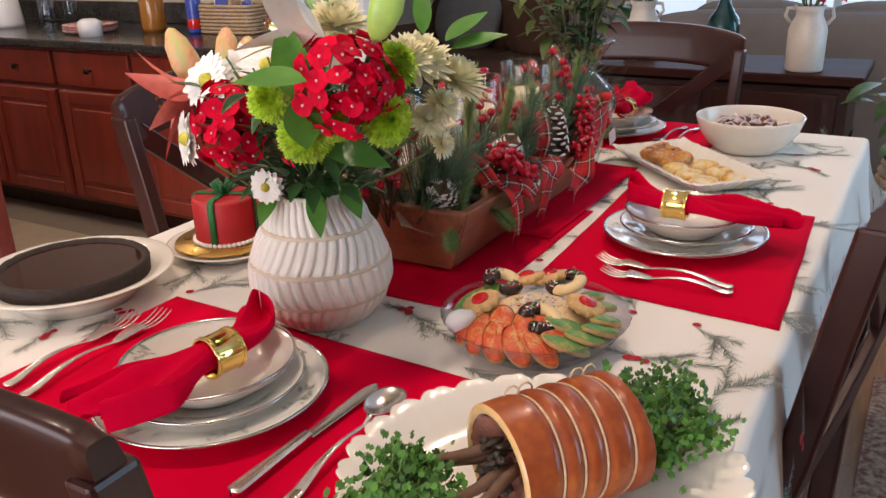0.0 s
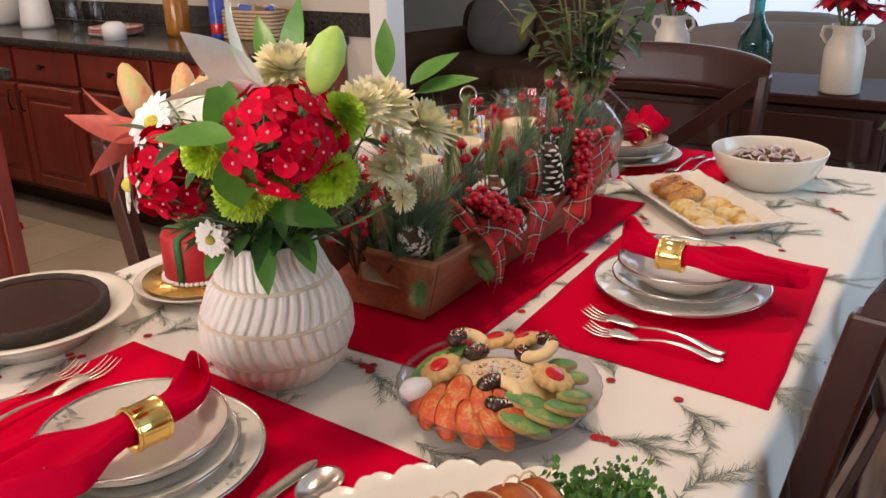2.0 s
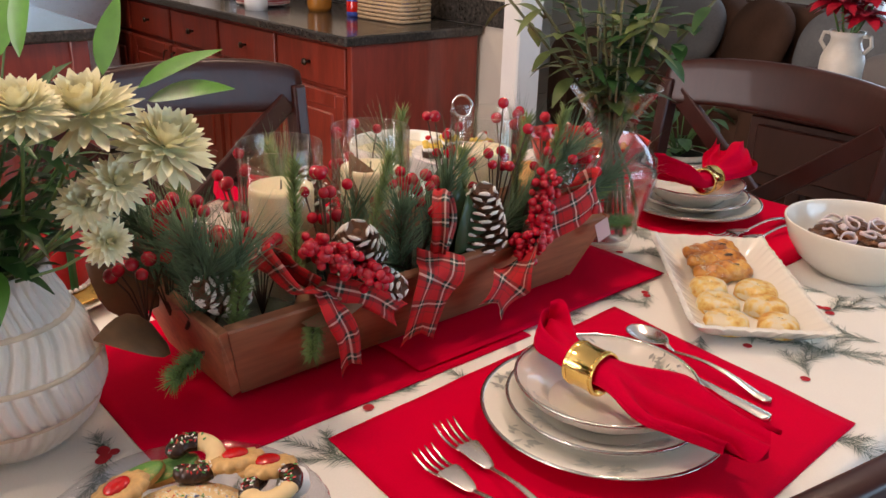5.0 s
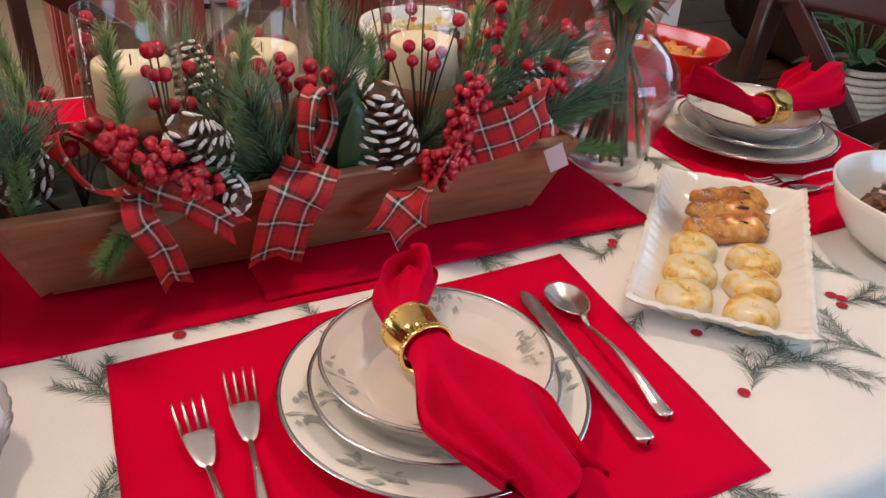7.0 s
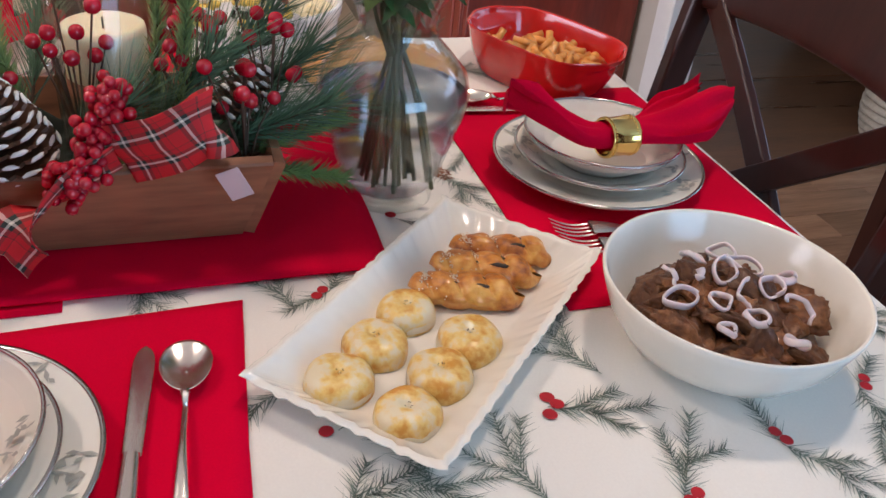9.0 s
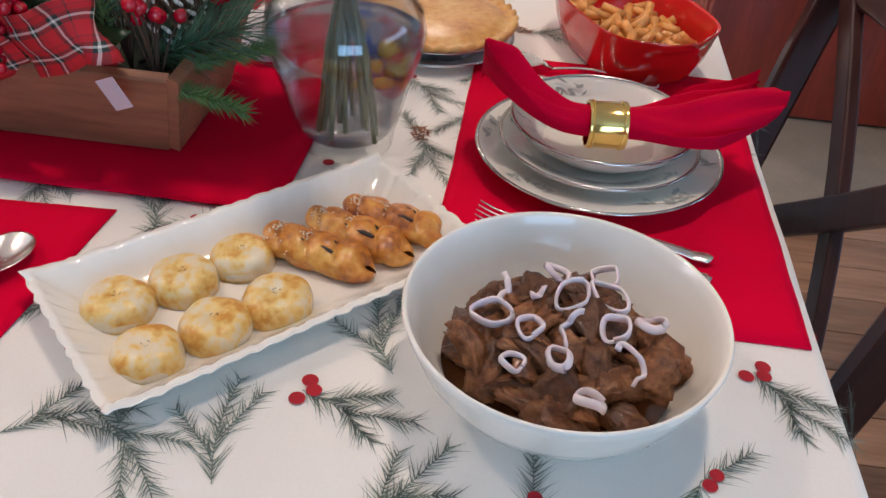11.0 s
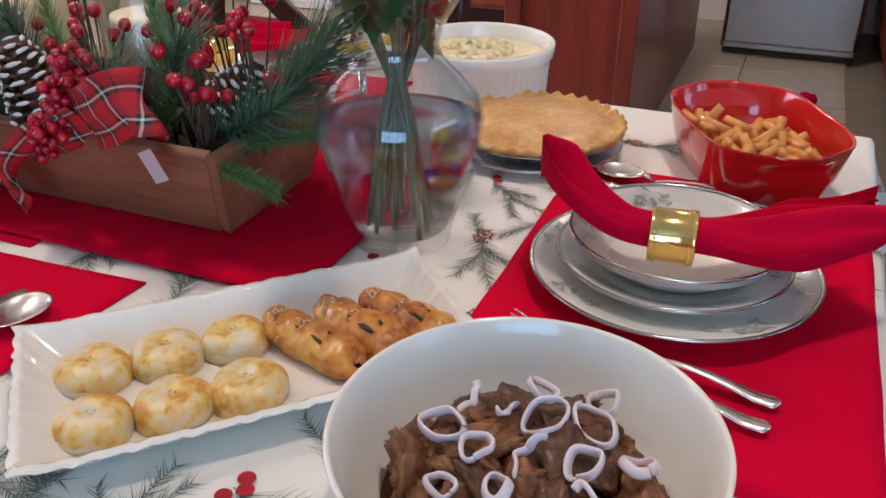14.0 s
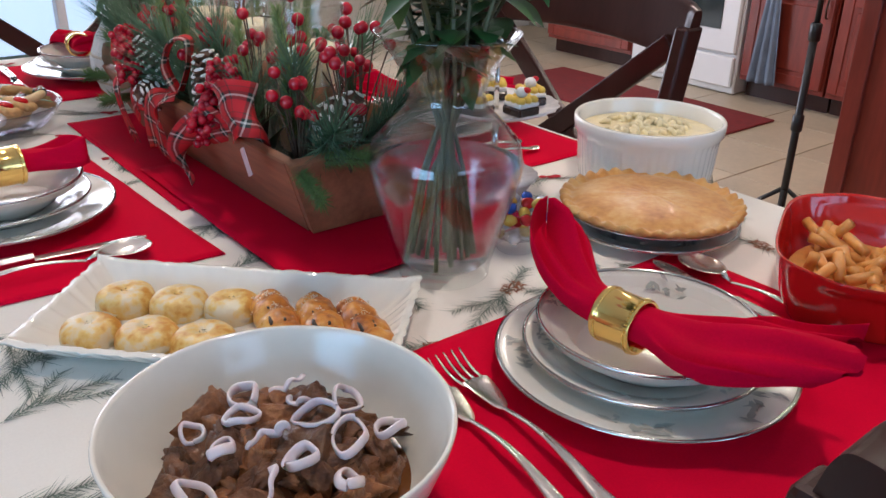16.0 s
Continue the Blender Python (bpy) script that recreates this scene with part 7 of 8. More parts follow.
# west kitchen run
for y, w in ((-1.38, 0.74), (0.02, 0.5), (0.53, 0.5)):
    base_unit(0, w, 0, 90, (-4.3, y, 0))
whole("granite_countertop", Mesh().box((-4.62, -1.39, 0.83), (0.68, 0.76, 0.036), 0.006), GRANITE, "polished dark granite countertop by the oven", "countertop")
whole("granite_countertop", Mesh().box((-4.62, 0.27, 0.83), (0.68, 1.02, 0.036), 0.006), GRANITE, "polished dark granite countertop with a towel below", "countertop")
ov = thing("oven", (-4.3, -0.62, 0), "white and stainless freestanding oven with a dark window", "oven", rz=90)
STAINL = mat("brushed_stainless", (0.55, 0.54, 0.52), 0.3, 1.0, scale=40, stretch=(1, 1, 20), vary=0.08, bump=0.05)
part("body", Mesh().box((0, 0.31, 0.445), (0.74, 0.6, 0.88), 0.008), FROST, ov)
part("door", Mesh().box((0, -0.006, 0.48), (0.72, 0.03, 0.5), 0.01), FROST, ov)
part("window", Mesh().box((0, -0.024, 0.5), (0.5, 0.006, 0.28), 0.002), mat("dark_oven_glass", (0.02, 0.03, 0.03), 0.08, bump=0), ov, "dark oven window")
part("handle", Mesh().tube([(-0.3, -0.02, 0.69), (-0.28, -0.055, 0.7), (0.28, -0.055, 0.7), (0.3, -0.02, 0.69)], 0.011, 10), STAINL, ov)
part("drawer", Mesh().box((0, -0.006, 0.13), (0.72, 0.03, 0.17), 0.008), FROST, ov)
part("control_panel", Mesh().box((0, 0.56, 0.97), (0.74, 0.08, 0.16), 0.01), FROST, ov)
TOWEL = mat("grey_blue_towel", (0.16, 0.20, 0.26), 0.95, scale=12, fine=300, vary=0.25, bump=0.5)
tw = thing("dish_towel", (-4.27, -0.05, 0.42), "grey-blue dish towel hanging from a cabinet handle", "towel", rz=90)


def towel(u, v):
    w = 0.035 + 0.05 * v
    x = (u - 0.5) * 2 * w
    return (x, -0.03 - 0.012 * math.sin(u * 19) * (0.3 + v), 0.22 - 0.52 * v)


part("cloth", Mesh().sheet(towel, 30, 24), TOWEL, tw, solid=0.003)
fr = thing("refrigerator", (-4.6, 2.1, 0), "tall stainless steel refrigerator in the kitchen corner", "refrigerator", rz=90)
part("body", Mesh().box((0, 0.0, 0.9), (0.62, 0.6, 1.76), 0.012), STAINL, fr)
part("door", Mesh().box((0, -0.325, 1.1), (0.6, 0.04, 1.3), 0.012), STAINL, fr)
part("drawer", Mesh().box((0, -0.325, 0.25), (0.6, 0.04, 0.38), 0.012), STAINL, fr)
part("foot_grille", Mesh().box((0, -0.28, 0.025), (0.6, 0.03, 0.05), 0.003), SEED, fr)
whole("kitchen_rug", Mesh().box((-3.72, -0.55, 0.006), (0.6, 1.5, 0.012), 0.004), mat("dark_red_rug", (0.16, 0.012, 0.012), 0.95, scale=30, vary=0.25, bump=0.6), "dark red rug in front of the oven", "rug")
BLACK = mat("black_plastic", (0.012, 0.012, 0.013), 0.4, bump=0.05)
tp = thing("light_stand", (-2.72, 1.02, 0), "slim black telescopic stand beside the kitchen island", "stand")
for k in range(3):
    a = k * 2.094 + 0.4
    part("foot", Mesh().tube([(0.2 * math.cos(a), 0.2 * math.sin(a), 0.008), (0.012 * math.cos(a), 0.012 * math.sin(a), 0.16)], 0.008, 8), BLACK, tp)
part("pole", Mesh().tube([(0, 0, 0.02), (0, 0, 0.7)], 0.013, 12).tube([(0, 0, 0.7), (0, 0, 1.6)], 0.009, 12), BLACK, tp)
for z in (0.4, 0.7, 1.1):
    part("clamp", Mesh().lathe([(0.013, -0.03), (0.019, -0.025), (0.019, 0.025), (0.013, 0.03)], 14, m=pose(0, 0, z)), BLACK, tp)

# things on the counter
CT = 0.8485


def vessel(name, x, y, z, prof, material, label, cat, seg=32):
    return whole(name, Mesh().lathe(prof, seg), material, label, cat, at=pose(x, y, z))


PLASTIC = mat("white_plastic", (0.75, 0.76, 0.76), 0.35, vary=0.03, bump=0.02)
vessel("rice_cooker", -4.42, 2.8, CT, [(0, 0), (0.12, 0), (0.14, 0.02), (0.145, 0.12), (0.135, 0.17), (0.08, 0.2), (0.03, 0.205), (0.028, 0.225), (0, 0.23)], PLASTIC, "round white rice cooker on the counter", "rice cooker")
vessel("electric_kettle", -4.02, 2.78, CT, [(0, 0), (0.075, 0), (0.08, 0.02), (0.065, 0.16), (0.05, 0.19), (0.015, 0.2), (0, 0.22)], PLASTIC, "white electric kettle on the counter", "kettle")
PLAST = thin_glass("clear_plastic", (0.85, 0.9, 0.95), 1.45, 0.05)
for x, y in ((-3.62, 2.72), (-3.52, 2.78), (-3.72, 2.8)):
    vessel("water_bottle", x, y, CT, [(0, 0), (0.03, 0), (0.032, 0.02), (0.032, 0.13), (0.025, 0.16), (0.013, 0.19), (0.013, 0.205), (0, 0.205)], PLAST, "clear plastic water bottle on the counter", "bottle", 20)
RW = mat("red_white_cardboard", (0.5, 0.12, 0.1), 0.7, scale=8, ramp=[(0.45, (0.75, 0.72, 0.68)), (0.55, (0.45, 0.05, 0.05))], bump=0.05)
for k in range(6):
    vessel("paper_plate", -3.35 + 0.004 * (k % 2), 2.74, CT + 0.005 * k, [(0, 0.001), (0.08, 0.001), (0.12, 0.012), (0.121, 0.0145), (0.08, 0.004), (0, 0.004)], RW, "red and white paper plate in a stack on the counter", "plate")
AMBER = mat("amber_juice", (0.35, 0.14, 0.02), 0.15, vary=0.2, coat=0.4)
vessel("juice_jug", -3.05, 2.85, CT, [(0, 0), (0.05, 0), (0.055, 0.02), (0.055, 0.15), (0.035, 0.2), (0.02, 0.23), (0.02, 0.25), (0, 0.25)], AMBER, "amber juice jug on the counter", "jug")
BLUEB = mat("blue_label_plastic", (0.04, 0.08, 0.4), 0.3, vary=0.1)
bb = thing("squeeze_bottle", (-2.8, 2.86, CT), "clear bottle with blue and red label on the counter", "bottle")
part("body", Mesh().lathe([(0, 0), (0.03, 0), (0.033, 0.01), (0.033, 0.05), (0.033, 0.16), (0.02, 0.2), (0, 0.2)], 24), BLUEB, bb)
part("red_band", Mesh().lathe([(0.0335, 0.02), (0.0342, 0.022), (0.0342, 0.06), (0.0335, 0.062)], 24), REDG, bb)
part("cap", Mesh().lathe([(0.018, 0.2), (0.018, 0.225), (0, 0.226)], 20), PLASTIC, bb)
WICKER = mat("pale_wicker", (0.42, 0.30, 0.18), 0.8, scale=30, vary=0.25, bump=0.3, per=0.25)
bk = thing("wicker_basket", (-2.62, 2.93, CT), "pale woven basket filled with packets", "basket", rz=5)
for r in range(8):
    wv = Mesh()
    loop = []
    for k in range(80):
        a = 6.283 * k / 80
        c, s = math.cos(a), math.sin(a)
        q = 1 / (abs(c) ** 6 + abs(s) ** 6) ** (1 / 6)
        off = 0.004 * (1 if (k + r) % 2 else -1)
        loop.append(((0.14 + off) * q * c, (0.085 + off) * q * s, 0.008 + 0.0155 * r))
    loop.append(loop[0])
    part("weave", wv.tube(loop, 0.0075, 6, cap=False), WICKER, bk)
part("bottom", Mesh().box((0, 0, 0.004), (0.26, 0.15, 0.006), 0.001), WICKER, bk)
for k in range(6):
    pk = Mesh().box((0, 0, 0), (0.07, 0.02, 0.11), 0.006)
    part("packet", pk, (PLASTIC, BLUEB, RW, WICKER)[k % 4], bk).matrix_local = pose(-0.09 + 0.036 * k, 0.02 * (-1) ** k, 0.085, 12 * (-1) ** k, 8, 30 * k)
pt = vessel("paper_towel_pack", -3.2, 2.62, CT, [(0, 0), (0.05, 0), (0.052, 0.06), (0.03, 0.075), (0, 0.07)], PLASTIC, "crumpled white paper towel on the counter", "paper towel", 14)
whole("red_napkin_scrap", Mesh().ball((0, 0, 0.02), (0.05, 0.035, 0.025), 16, 8, wob=0.5), NAPKIN, "crumpled red napkin lying on the kitchen tiles", "napkin", at=pose(-3.62, 2.22, 0.0))

# ---- living room ----
SHIFT = Vector((0.045, 0.07, 0))
CONSOLE = mat("dark_console_wood", (0.035, 0.011, 0.008), 0.6, scale=6, fine=40, stretch=(0.5, 3, 3), vary=0.3, bump=0.05, spec=0.1)
cn = thing("console_table", (-0.69, 3.17, 0), "dark wooden console table with drawers behind the chair", "console table")
part("top", Mesh().box((0, 0, 0.755), (0.98, 0.42, 0.032), 0.005), CONSOLE, cn)
part("body", Mesh().box((0, 0.0, 0.63), (0.9, 0.36, 0.2), 0.003), ESPRESSO, cn)
for sx in (-1, 1):
    part("drawer", Mesh().box((sx * 0.22, -0.187, 0.64), (0.4, 0.016, 0.14), 0.004), ESPRESSO, cn)
    for sy in (-1, 1):
        part("leg", Mesh().box((sx * 0.43, sy * 0.16, 0.265), (0.05, 0.05, 0.53), 0.004), ESPRESSO, cn)
part("lower_shelf", Mesh().box((0, 0, 0.15), (0.81, 0.34, 0.025), 0.003), ESPRESSO, cn)
POIN = mat("poinsettia_red", (0.42, 0.004, 0.02), 0.55, scale=30, vary=0.3, bump=0.1, per=0.25)
JUGW = mat("cream_enamel", (0.70, 0.66, 0.58), 0.3, scale=9, vary=0.1, bump=0.05)


def pitcher(x, y, s):
    t = thing("milk_jug", (x, y, 0.7715), "cream enamel milk jug holding red poinsettias", "jug", "milk jugs on the console")
    part("body", Mesh().lathe([(0, 0), (0.056 * s, 0), (0.06 * s, 0.006), (0.061 * s, 0.13 * s), (0.055 * s, 0.152 * s), (0.043 * s, 0.175 * s), (0.042 * s, 0.19 * s), (0.05 * s, 0.21 * s), (0.046 * s, 0.21 * s), (0.038 * s, 0.19 * s)], 40), JUGW, t)
    for q in (-1, 1):
        part("handle", Mesh().tube([(q * 0.046 * s, 0, 0.2 * s), (q * 0.068 * s, 0, 0.2 * s), (q * 0.074 * s, 0, 0.175 * s), (q * 0.056 * s, 0, 0.152 * s)], 0.006, 8), JUGW, t)
    f = thing("poinsettia", (x, y, 0.7715 + 0.2 * s), "bunch of large red poinsettia bracts", "flowers", "poinsettias in milk jugs")
    for k in range(9):
        a, up = k * 2.4, 0.03 + 0.018 * (k % 5)
        c = Vector((0.075 * math.cos(a) * (0.5 + 0.5 * (k % 2)), 0.075 * math.sin(a), up + 0.03))
        fl = Mesh()
        for j in range(12):
            b = j * 0.5236 + k
            leaf(fl, c, (math.cos(b), math.sin(b), 0.35 - 0.5 * (j % 2)), (0, 0, 1), 0.075, 0.02, 0.2, 0.3)
        tagged(part("bloom", fl, POIN, f), kind="stuff")
    st = Mesh()
    for k in range(9):
        a, up = k * 2.4, 0.03 + 0.018 * (k % 5)
        st.tube([(0, 0, -0.05), (0.075 * math.cos(a) * (0.5 + 0.5 * (k % 2)), 0.075 * math.sin(a), up + 0.03)], 0.003, 6)
    tagged(part("stems", st, STEMD, f), kind="stuff")


pitcher(-0.395, 3.06, 1.0)
pitcher(-0.98, 3.16, 1.0)
AQUA = thin_glass("aqua_glass", (0.42, 0.72, 0.72), 1.5)
vessel("glass_bottle", -0.68, 3.12, 0.7715, [(0, 0), (0.052, 0), (0.056, 0.01), (0.056, 0.13), (0.05, 0.16), (0.024, 0.19), (0.018, 0.22), (0.018, 0.29), (0.022, 0.3), (0.015, 0.3), (0.014, 0.22), (0.046, 0.155), (0.052, 0.13), (0.052, 0.012), (0, 0.008)], AQUA, "tall aqua glass bottle on the console", "bottle")


def sofa(x, y, rz, w, material, label, pillows):
    t = thing("sofa", (x, y, 0), label, "sofa", "", rz)

    def pillow(c, d, pw=4.0):
        def fn(u, v):
            a, p = 2 * math.pi * u, math.pi * (v - 0.5)
            cx, sx, cp, sp = math.cos(a), math.sin(a), math.cos(p), math.sin(p)
            e = 2 / pw
            g = lambda q: math.copysign(abs(q) ** e, q)
            n = 1 + 0.02 * noise.noise(Vector((cx * 2 + c[0], sx * 2, sp * 2)))
            return (c[0] + d[0] / 2 * g(cx) * g(cp) * n, c[1] + d[1] / 2 * g(sx) * g(cp) * n, c[2] + d[2] / 2 * g(sp) * n)
        return Mesh().sheet(fn, 40, 22, close_u=True)
    part("base", pillow((0, 0, 0.22), (w, 0.92, 0.4), 8), material, t)
    part("backrest", pillow((0, 0.38, 0.5), (w, 0.26, 0.72), 6), material, t)
    for s in (-1, 1):
        part("armrest", pillow((s * (w / 2 - 0.12), -0.03, 0.36), (0.27, 0.9, 0.6), 5), material, t)
    k = 3 if w > 1.8 else 2
    for i in range(k):
        part("seat_cushion", pillow(((i - (k - 1) / 2) * (w - 0.5) / k, -0.1, 0.46), ((w - 0.52) / k, 0.66, 0.17), 5), material, t)
        part("back_cushion", pillow(((i - (k - 1) / 2) * (w - 0.5) / k, 0.22, 0.68), ((w - 0.52) / k, 0.2, 0.42), 4), material, t)
    for i, pm in enumerate(pillows):
        q = part("throw_pillow", pillow((0, 0, 0), (0.44, 0.16, 0.4), 2.6), pm, t)
        q.matrix_local = pose((i - 0.5) * 0.5, 0.02, 0.72, -18, 0, 14 * (-1) ** i)
    return t


GREY = mat("light_grey_fabric", (0.20, 0.175, 0.16), 0.9, scale=8, fine=250, vary=0.12, bump=0.3)
SLATE = mat("slate_fabric", (0.16, 0.15, 0.14), 0.9, scale=8, vary=0.2, bump=0.3)
sofa(-2.35, 4.72, -12, 1.7, SOFA, "brown microfibre sofa with throw pillows", [SLATE, SOFA, SLATE])
sofa(-0.2, 4.55, 178, 2.3, GREY, "light grey fabric sofa facing the window", [])

BASKET = mat("cream_woven_pot", (0.48, 0.42, 0.33), 0.85, scale=40, vary=0.2, bump=0.4)
PLANTL = mat("variegated_leaf", (0.05, 0.11, 0.04), 0.4, scale=30, vary=0.5, bump=0.1, per=0.3)


def pot_plant(x, y, r, h, seed, reach, foot, label):
    t = thing("potted_plant", (x, y, 0), label, "plant", "potted plants")
    if foot > 0:
        part("stand", Mesh().lathe([(0, foot - 0.02), (r * 1.1, foot - 0.02), (r * 1.1, foot), (0, foot)], 30).tube([(0, 0, 0.01), (0, 0, foot - 0.02)], 0.02, 10).lathe([(0, 0), (r, 0), (r * 0.9, 0.02), (0, 0.02)], 30), KNOB, t)
    for i in range(9):
        z = foot + h * (i + 0.5) / 9
        q = r * (0.82 + 0.25 * math.sin(math.pi * (i + 1) / 10))
        part("woven_row", Mesh().lathe([(q - 0.012, -h / 18), (q, -h / 30), (q + 0.004, 0), (q, h / 30), (q - 0.012, h / 18)], 40, wave=lambda a, j: (1 + 0.012 * math.sin(30 * a), 0), m=pose(0, 0, z)), BASKET, t)
    part("soil", Mesh().disc(r * 0.95, foot + h * 0.9, 30), MOSS, t)
    r4 = random.Random(seed)
    st = Mesh()
    for k in range(34):
        a = r4.uniform(0, 6.28)
        e = Vector((math.cos(a) * reach * r4.uniform(0.3, 1), math.sin(a) * reach * r4.uniform(0.3, 1), foot + h + r4.uniform(0.02, reach * 1.1)))
        st.tube([(0, 0, foot + h * 0.9), e * 0.6 + Vector((0, 0, (foot + h) * 0.45)), e], 0.003, 5)
        lf = Mesh()
        leaf(lf, e, (math.cos(a), math.sin(a), r4.uniform(-0.5, 0.5)), (0, 0, 1), r4.uniform(0.08, 0.14), r4.uniform(0.022, 0.036), 0.15, 0.4, 0, 9)
        part("leaf", lf, PLANTL, t)
    tagged(part("stems", st, STEMD, t), kind="stuff")


pot_plant(-2.05, 4.05, 0.16, 0.26, 5, 0.2, 0.0, "variegated leafy plant in a woven basket")
pot_plant(0.02, 3.0, 0.14, 0.24, 6, 0.24, 0.3, "leafy green plant in a cream woven pot")
RUGM = mat("persian_rug_wool", (0.06, 0.05, 0.07), 0.95, scale=26, fine=60, ramp=[(0.35, (0.02, 0.022, 0.045)), (0.47, (0.16, 0.035, 0.03)), (0.55, (0.28, 0.22, 0.16)), (0.62, (0.03, 0.03, 0.055)), (0.75, (0.2, 0.07, 0.05))], bump=0.4, finemix=0.15)
RUGB = mat("rug_border_wool", (0.32, 0.25, 0.17), 0.95, scale=50, fine=90, ramp=[(0.4, (0.34, 0.27, 0.19)), (0.6, (0.16, 0.06, 0.05))], bump=0.4)
rug = thing("persian_rug", (0.62, 1.6, 0), "dark blue and red patterned wool rug", "rug")
for inset, m_, z in ((0, RUGB, 0.008), (0.07, RUGM, 0.0095), (0.22, RUGB, 0.011), (0.27, RUGM, 0.0125)):
    part("rug_field" if inset else "rug_border", Mesh().box((0, 0, z / 2), (1.3 - 2 * inset, 1.7 - 2 * inset, z), 0.001), m_, rug)

SHIFT = Vector((0, 0, 0))
# ceiling downlights: unseen fixtures added at the lamp spots
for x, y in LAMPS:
    t = thing("downlight", (x, y, CEIL - 0.012), "unseen round ceiling downlight with white trim, added at a lamp", "ceiling light", "downlights")
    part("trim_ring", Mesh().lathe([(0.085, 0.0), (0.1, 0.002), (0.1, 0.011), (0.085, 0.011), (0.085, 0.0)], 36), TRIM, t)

# ---- printed sprigs on the cloth ----
INK = mat("printed_green_grey", (0.19, 0.235, 0.195), 0.9, scale=60, vary=0.3, bump=0, per=0.35)
INKR = mat("printed_red", (0.42, 0.012, 0.02), 0.9, scale=60, vary=0.2, bump=0)
INKB = mat("printed_brown", (0.30, 0.12, 0.06), 0.9, scale=90, vary=0.35, bump=0)
PRINT_Z = 0.0013


def sprig_mesh(seed, berries_, cone_):
    """Flat print: curved stems with needles, berries or a cone."""
    r5 = random.Random(seed)
    ms = Mesh()

    def quad(a, b, w, slot):
        d = (b - a)
        n = Vector((-d.y, d.x)).normalized() * w
        ms.add([(*(a + n), PRINT_Z), (*(a - n), PRINT_Z), (*b, PRINT_Z)], [(0, 1, 2)], slot)
    def twig(start, a, ln, cur, n, fat):
        prev, out = start, []
        for i in range(n):
            f = i / n
            ang = a + cur * f
            p = prev + Vector((math.cos(ang), math.sin(ang))) * ln / n
            quad(prev, p + (p - prev) * 0.7, 0.0006, 0)
            for s in (-1, 1):
                for _ in range(2):
                    if r5.random() < 0.8:
                        b = ang + s * r5.uniform(0.35, 0.95)
                        e = p + Vector((math.cos(b), math.sin(b))) * r5.uniform(0.014, 0.032) * fat * (1 - 0.35 * f)
                        quad(p, e, r5.uniform(0.0003, 0.00065), 0)
            out.append((p, ang))
            prev = p
        return out
    main = twig(Vector((0, 0)), 0.0, r5.uniform(0.085, 0.115), r5.uniform(-0.7, 0.7), 26, 1.0)
    for k, s in ((5, 1), (9, -1)):
        p, ang = main[k]
        twig(p, ang + s * r5.uniform(0.5, 0.8), r5.uniform(0.035, 0.055), r5.uniform(-0.4, 0.4), 14, 0.85)
    if seed % 3 != 1:
        twig(Vector((0, 0)), math.pi + r5.uniform(-0.7, 0.7), r5.uniform(0.04, 0.06), r5.uniform(-0.5, 0.5), 15, 0.9)
    if berries_:
        for k in range(berries_):
            c = Vector((r5.uniform(-0.011, 0.011), r5.uniform(-0.011, 0.011)))
            rr_ = r5.uniform(0.005, 0.0068)
            ms.add([(c.x + rr_ * math.cos(j * 0.524) * 1.05, c.y + rr_ * math.sin(j * 0.524), PRINT_Z + 0.0003 + 0.0001 * k) for j in range(12)], [tuple(range(12))], 1)
    if cone_:
        for k in range(60):
            x, y = r5.uniform(-1, 1), r5.uniform(-1, 1)
            if x * x + y * y < 1:
                b = r5.uniform(0, 6.28)
                c = Vector((x * 0.016, y * 0.0095))
                quad(c, c + Vector((math.cos(b), math.sin(b))) * 0.006, 0.0018, 2)
    return ms.data("pine_sprig_print", [INK, INKR, INKB])


KINDS = [sprig_mesh(1, 3, 0), sprig_mesh(2, 2, 0), sprig_mesh(3, 3, 0), sprig_mesh(4, 1, 0), sprig_mesh(5, 0, 1), sprig_mesh(6, 5, 0), sprig_mesh(7, 0, 0)]
rp = random.Random(9)
spots = [(-0.231, 0.953, 2, 8), (-0.186, 1.061, 3, 325), (-0.552, 0.944, 5, 321), (-0.408, 0.836, 6, 346), (-0.274, 1.081, 3, 123), (-0.472, 1.19, 0, 95),
         (-0.282, 1.664, 3, 123), (-0.335, 1.63, 6, 300), (-0.272, 1.837, 0, 66), (-0.195, 1.643, 3, 130), (-0.192, 2.011, 1, 32), (-0.355, 2.18, 0, 32), (-0.239, 2.126, 1, 340),
         (-0.577, 1.785, 3, 60), (-0.668, 1.866, 4, 15), (-0.985, 1.96, 4, 80), (-0.215, 1.72, 6, 190), (-0.18, 1.80, 6, 200), (-0.225, 1.70, 6, 60), (-0.16, 1.90, 2, 145), (-0.441, 1.654, 6, 200),
         (-0.951, 0.663, 2, 118), (-0.87, 0.862, 3, 73), (-0.11, 0.80, 2, 100), (-0.13, 0.90, 6, 70), (-0.80, 1.83, 1, 40), (-1.05, 0.93, 0, 130), (-0.46, 1.69, 1, 150), (-0.3, 1.90, 6, 210)]
tries = 0
while len(spots) < 112 and tries < 4000:
    tries += 1
    x, y = rp.uniform(TX0 + 0.05, TX1 - 0.05), rp.uniform(TY0 + 0.05, TY1 - 0.05)
    if all((x - a) ** 2 + (y - b) ** 2 > 0.0105 for a, b, *_ in spots):
        spots.append((x, y, rp.choice((0, 1, 2, 3, 6, 6, 4)), rp.uniform(0, 360)))
cx, cy = (TX0 + TX1) / 2, (TY0 + TY1) / 2
for x, y, k, turn in spots:
    ob = part("pine_sprig_print", KINDS[k], None, cloth)
    ob.matrix_local = pose(x - cx, y - cy, T, 0, 0, turn)
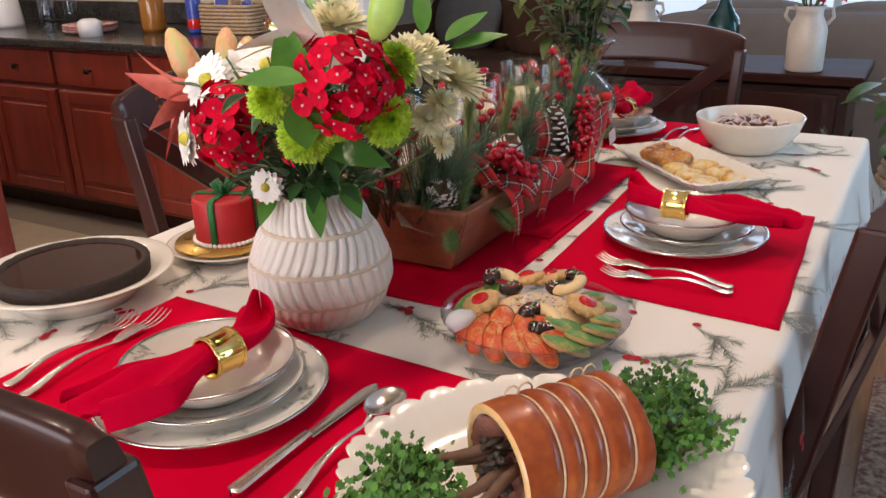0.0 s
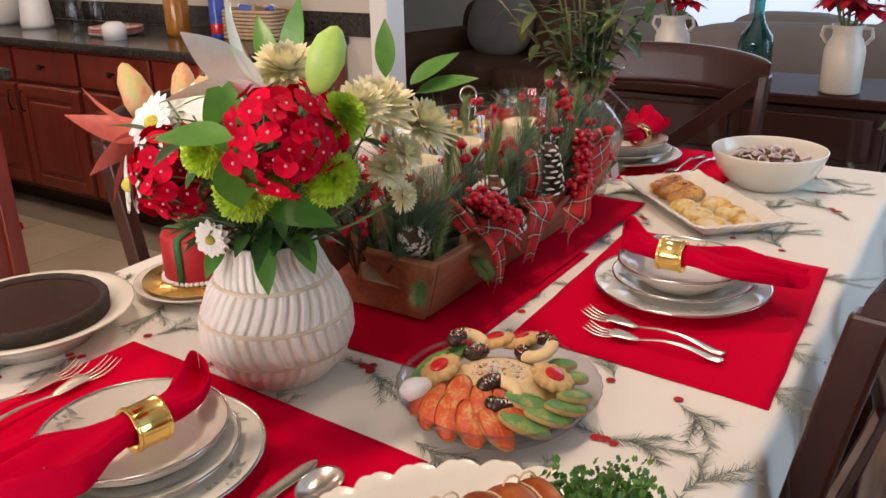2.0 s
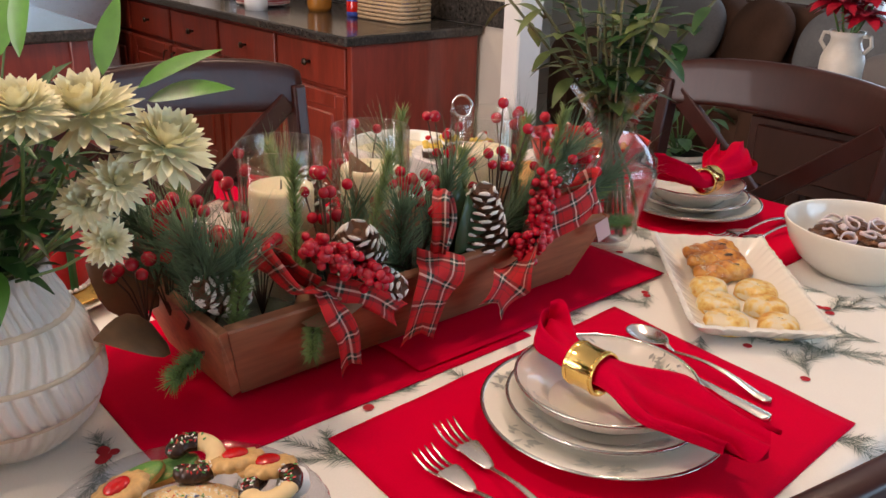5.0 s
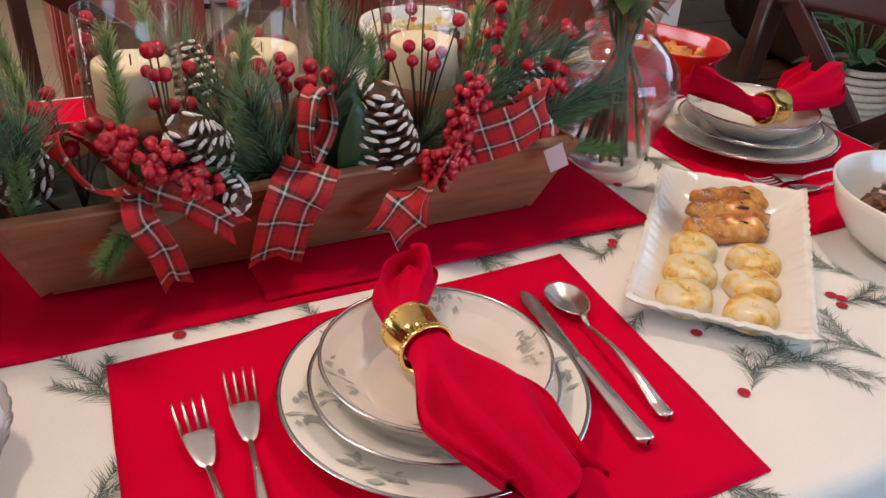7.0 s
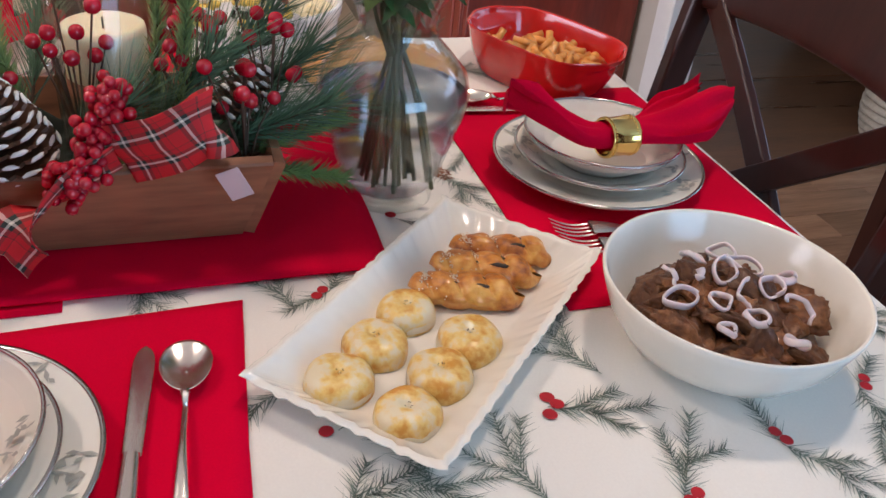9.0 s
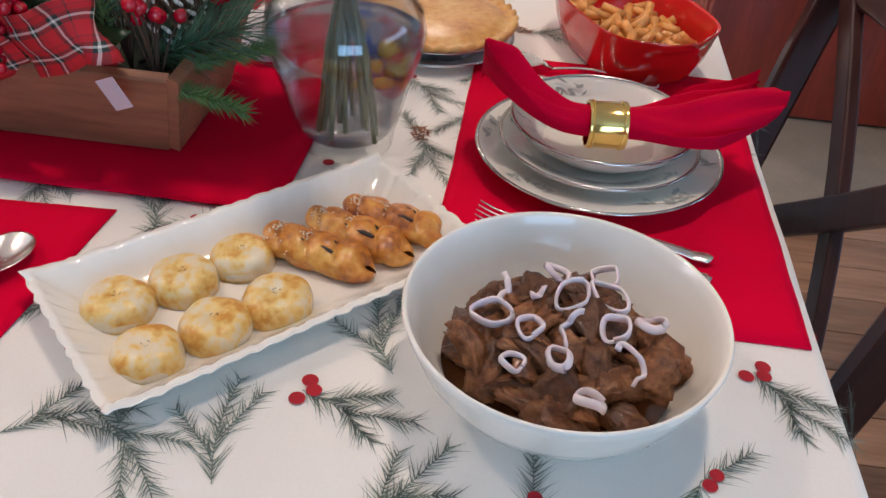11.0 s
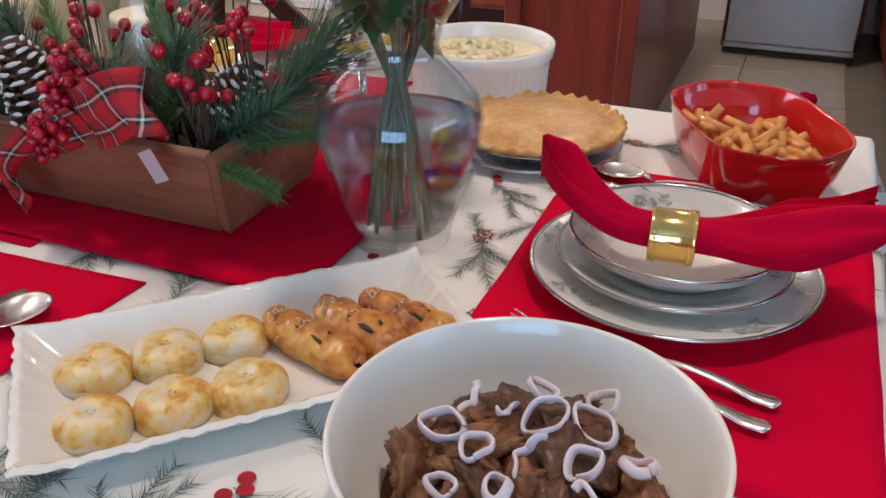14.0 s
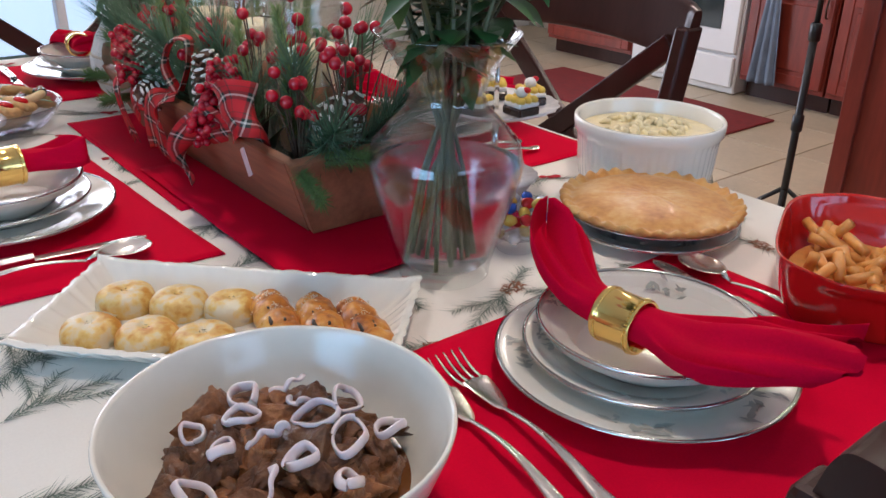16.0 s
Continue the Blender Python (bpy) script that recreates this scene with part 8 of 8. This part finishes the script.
# prints on the hanging sides
for side in range(2):
    for k in range(11):
        y = -TL / 2 + 0.1 + k * 0.168
        ob = part("pine_sprig_print", KINDS[(k * 2 + side) % 7], None, cloth)
        s = 1 if side else -1
        ob.matrix_local = pose(s * (TW / 2 + 0.032), y, T - 0.085, 0, s * 81, 0) @ pose(0, 0, 0.012, 0, 0, 40 * k)
for side in range(2):
    for k in range(6):
        x = -TW / 2 + 0.12 + k * 0.17
        ob = part("pine_sprig_print", KINDS[(k * 3 + side) % 7], None, cloth)
        s = 1 if side else -1
        ob.matrix_local = pose(x, s * (TL / 2 + 0.032), T - 0.085, -s * 81, 0, 0) @ pose(0, 0, 0.012, 0, 0, 50 * k)

# ---- floor pieces ----
tile = Mesh().box((0, 0, 0), (0.446, 0.446, 0.012), 0.0015).data("tile", TILE)
for i in range(7):
    for j in range(11):
        x, y = X0 + 0.23 + 0.452 * i, Y0 + 0.23 + 0.452 * j
        if y < 2.7:
            ob = part("tile", tile, None, floor)
            ob.location = (x, y, -0.0055)
XS, plank_w = X0 + 0.452 * 7 + 0.004, 0.125
planks = {n: Mesh().box((0, 0, 0), (plank_w - 0.0022, n, 0.012), 0.0012).data("plank", PLANK) for n in (0.9, 1.3, 1.7)}
col = 0
px = XS + plank_w / 2
near, far_rest = [], Mesh()
while px < X1:
    y = Y0 - rp.uniform(0, 1.0)
    while y < Y1:
        n = rp.choice((0.9, 1.3, 1.7))
        yc = y + n / 2
        if -2.4 < px < 1.6 and 1.2 < yc < 5.2 and len(near) < 290:
            near.append((n, px, yc))
        else:
            far_rest.box((px, yc, -0.0055), (plank_w - 0.0022, n - 0.002, 0.012), 0)
        y += n
    px += plank_w
for n, x, y in near:
    ob = part("plank", planks[n], None, floor)
    ob.location = (x, y, -0.0055)
PLANK2 = mat("oak_floor_plank_far", (0.17, 0.085, 0.045), 0.3, scale=3, fine=25, stretch=(6, 0.5, 1), vary=0.35, bump=0.08, per=0.3, coat=0.2)
for i in range(4):
    far_rest.box((-4.9 + 0.8 * i + 0.3, 4.85, -0.0055), (0.79, 3.3, 0.012), 0)
tagged(part("floor_boards", far_rest, PLANK2, floor), kind="stuff")
for x, y, w, d in (((X0 + X1) / 2, Y1 - 0.008, X1 - X0, 0.016), ((X0 + X1) / 2, Y0 + 0.008, X1 - X0, 0.016)):
    whole("baseboard", Mesh().box((x, y, 0.062), (w - 0.04, d, 0.12), 0.003), TRIM, "white painted baseboard", "baseboard", kind="structure")
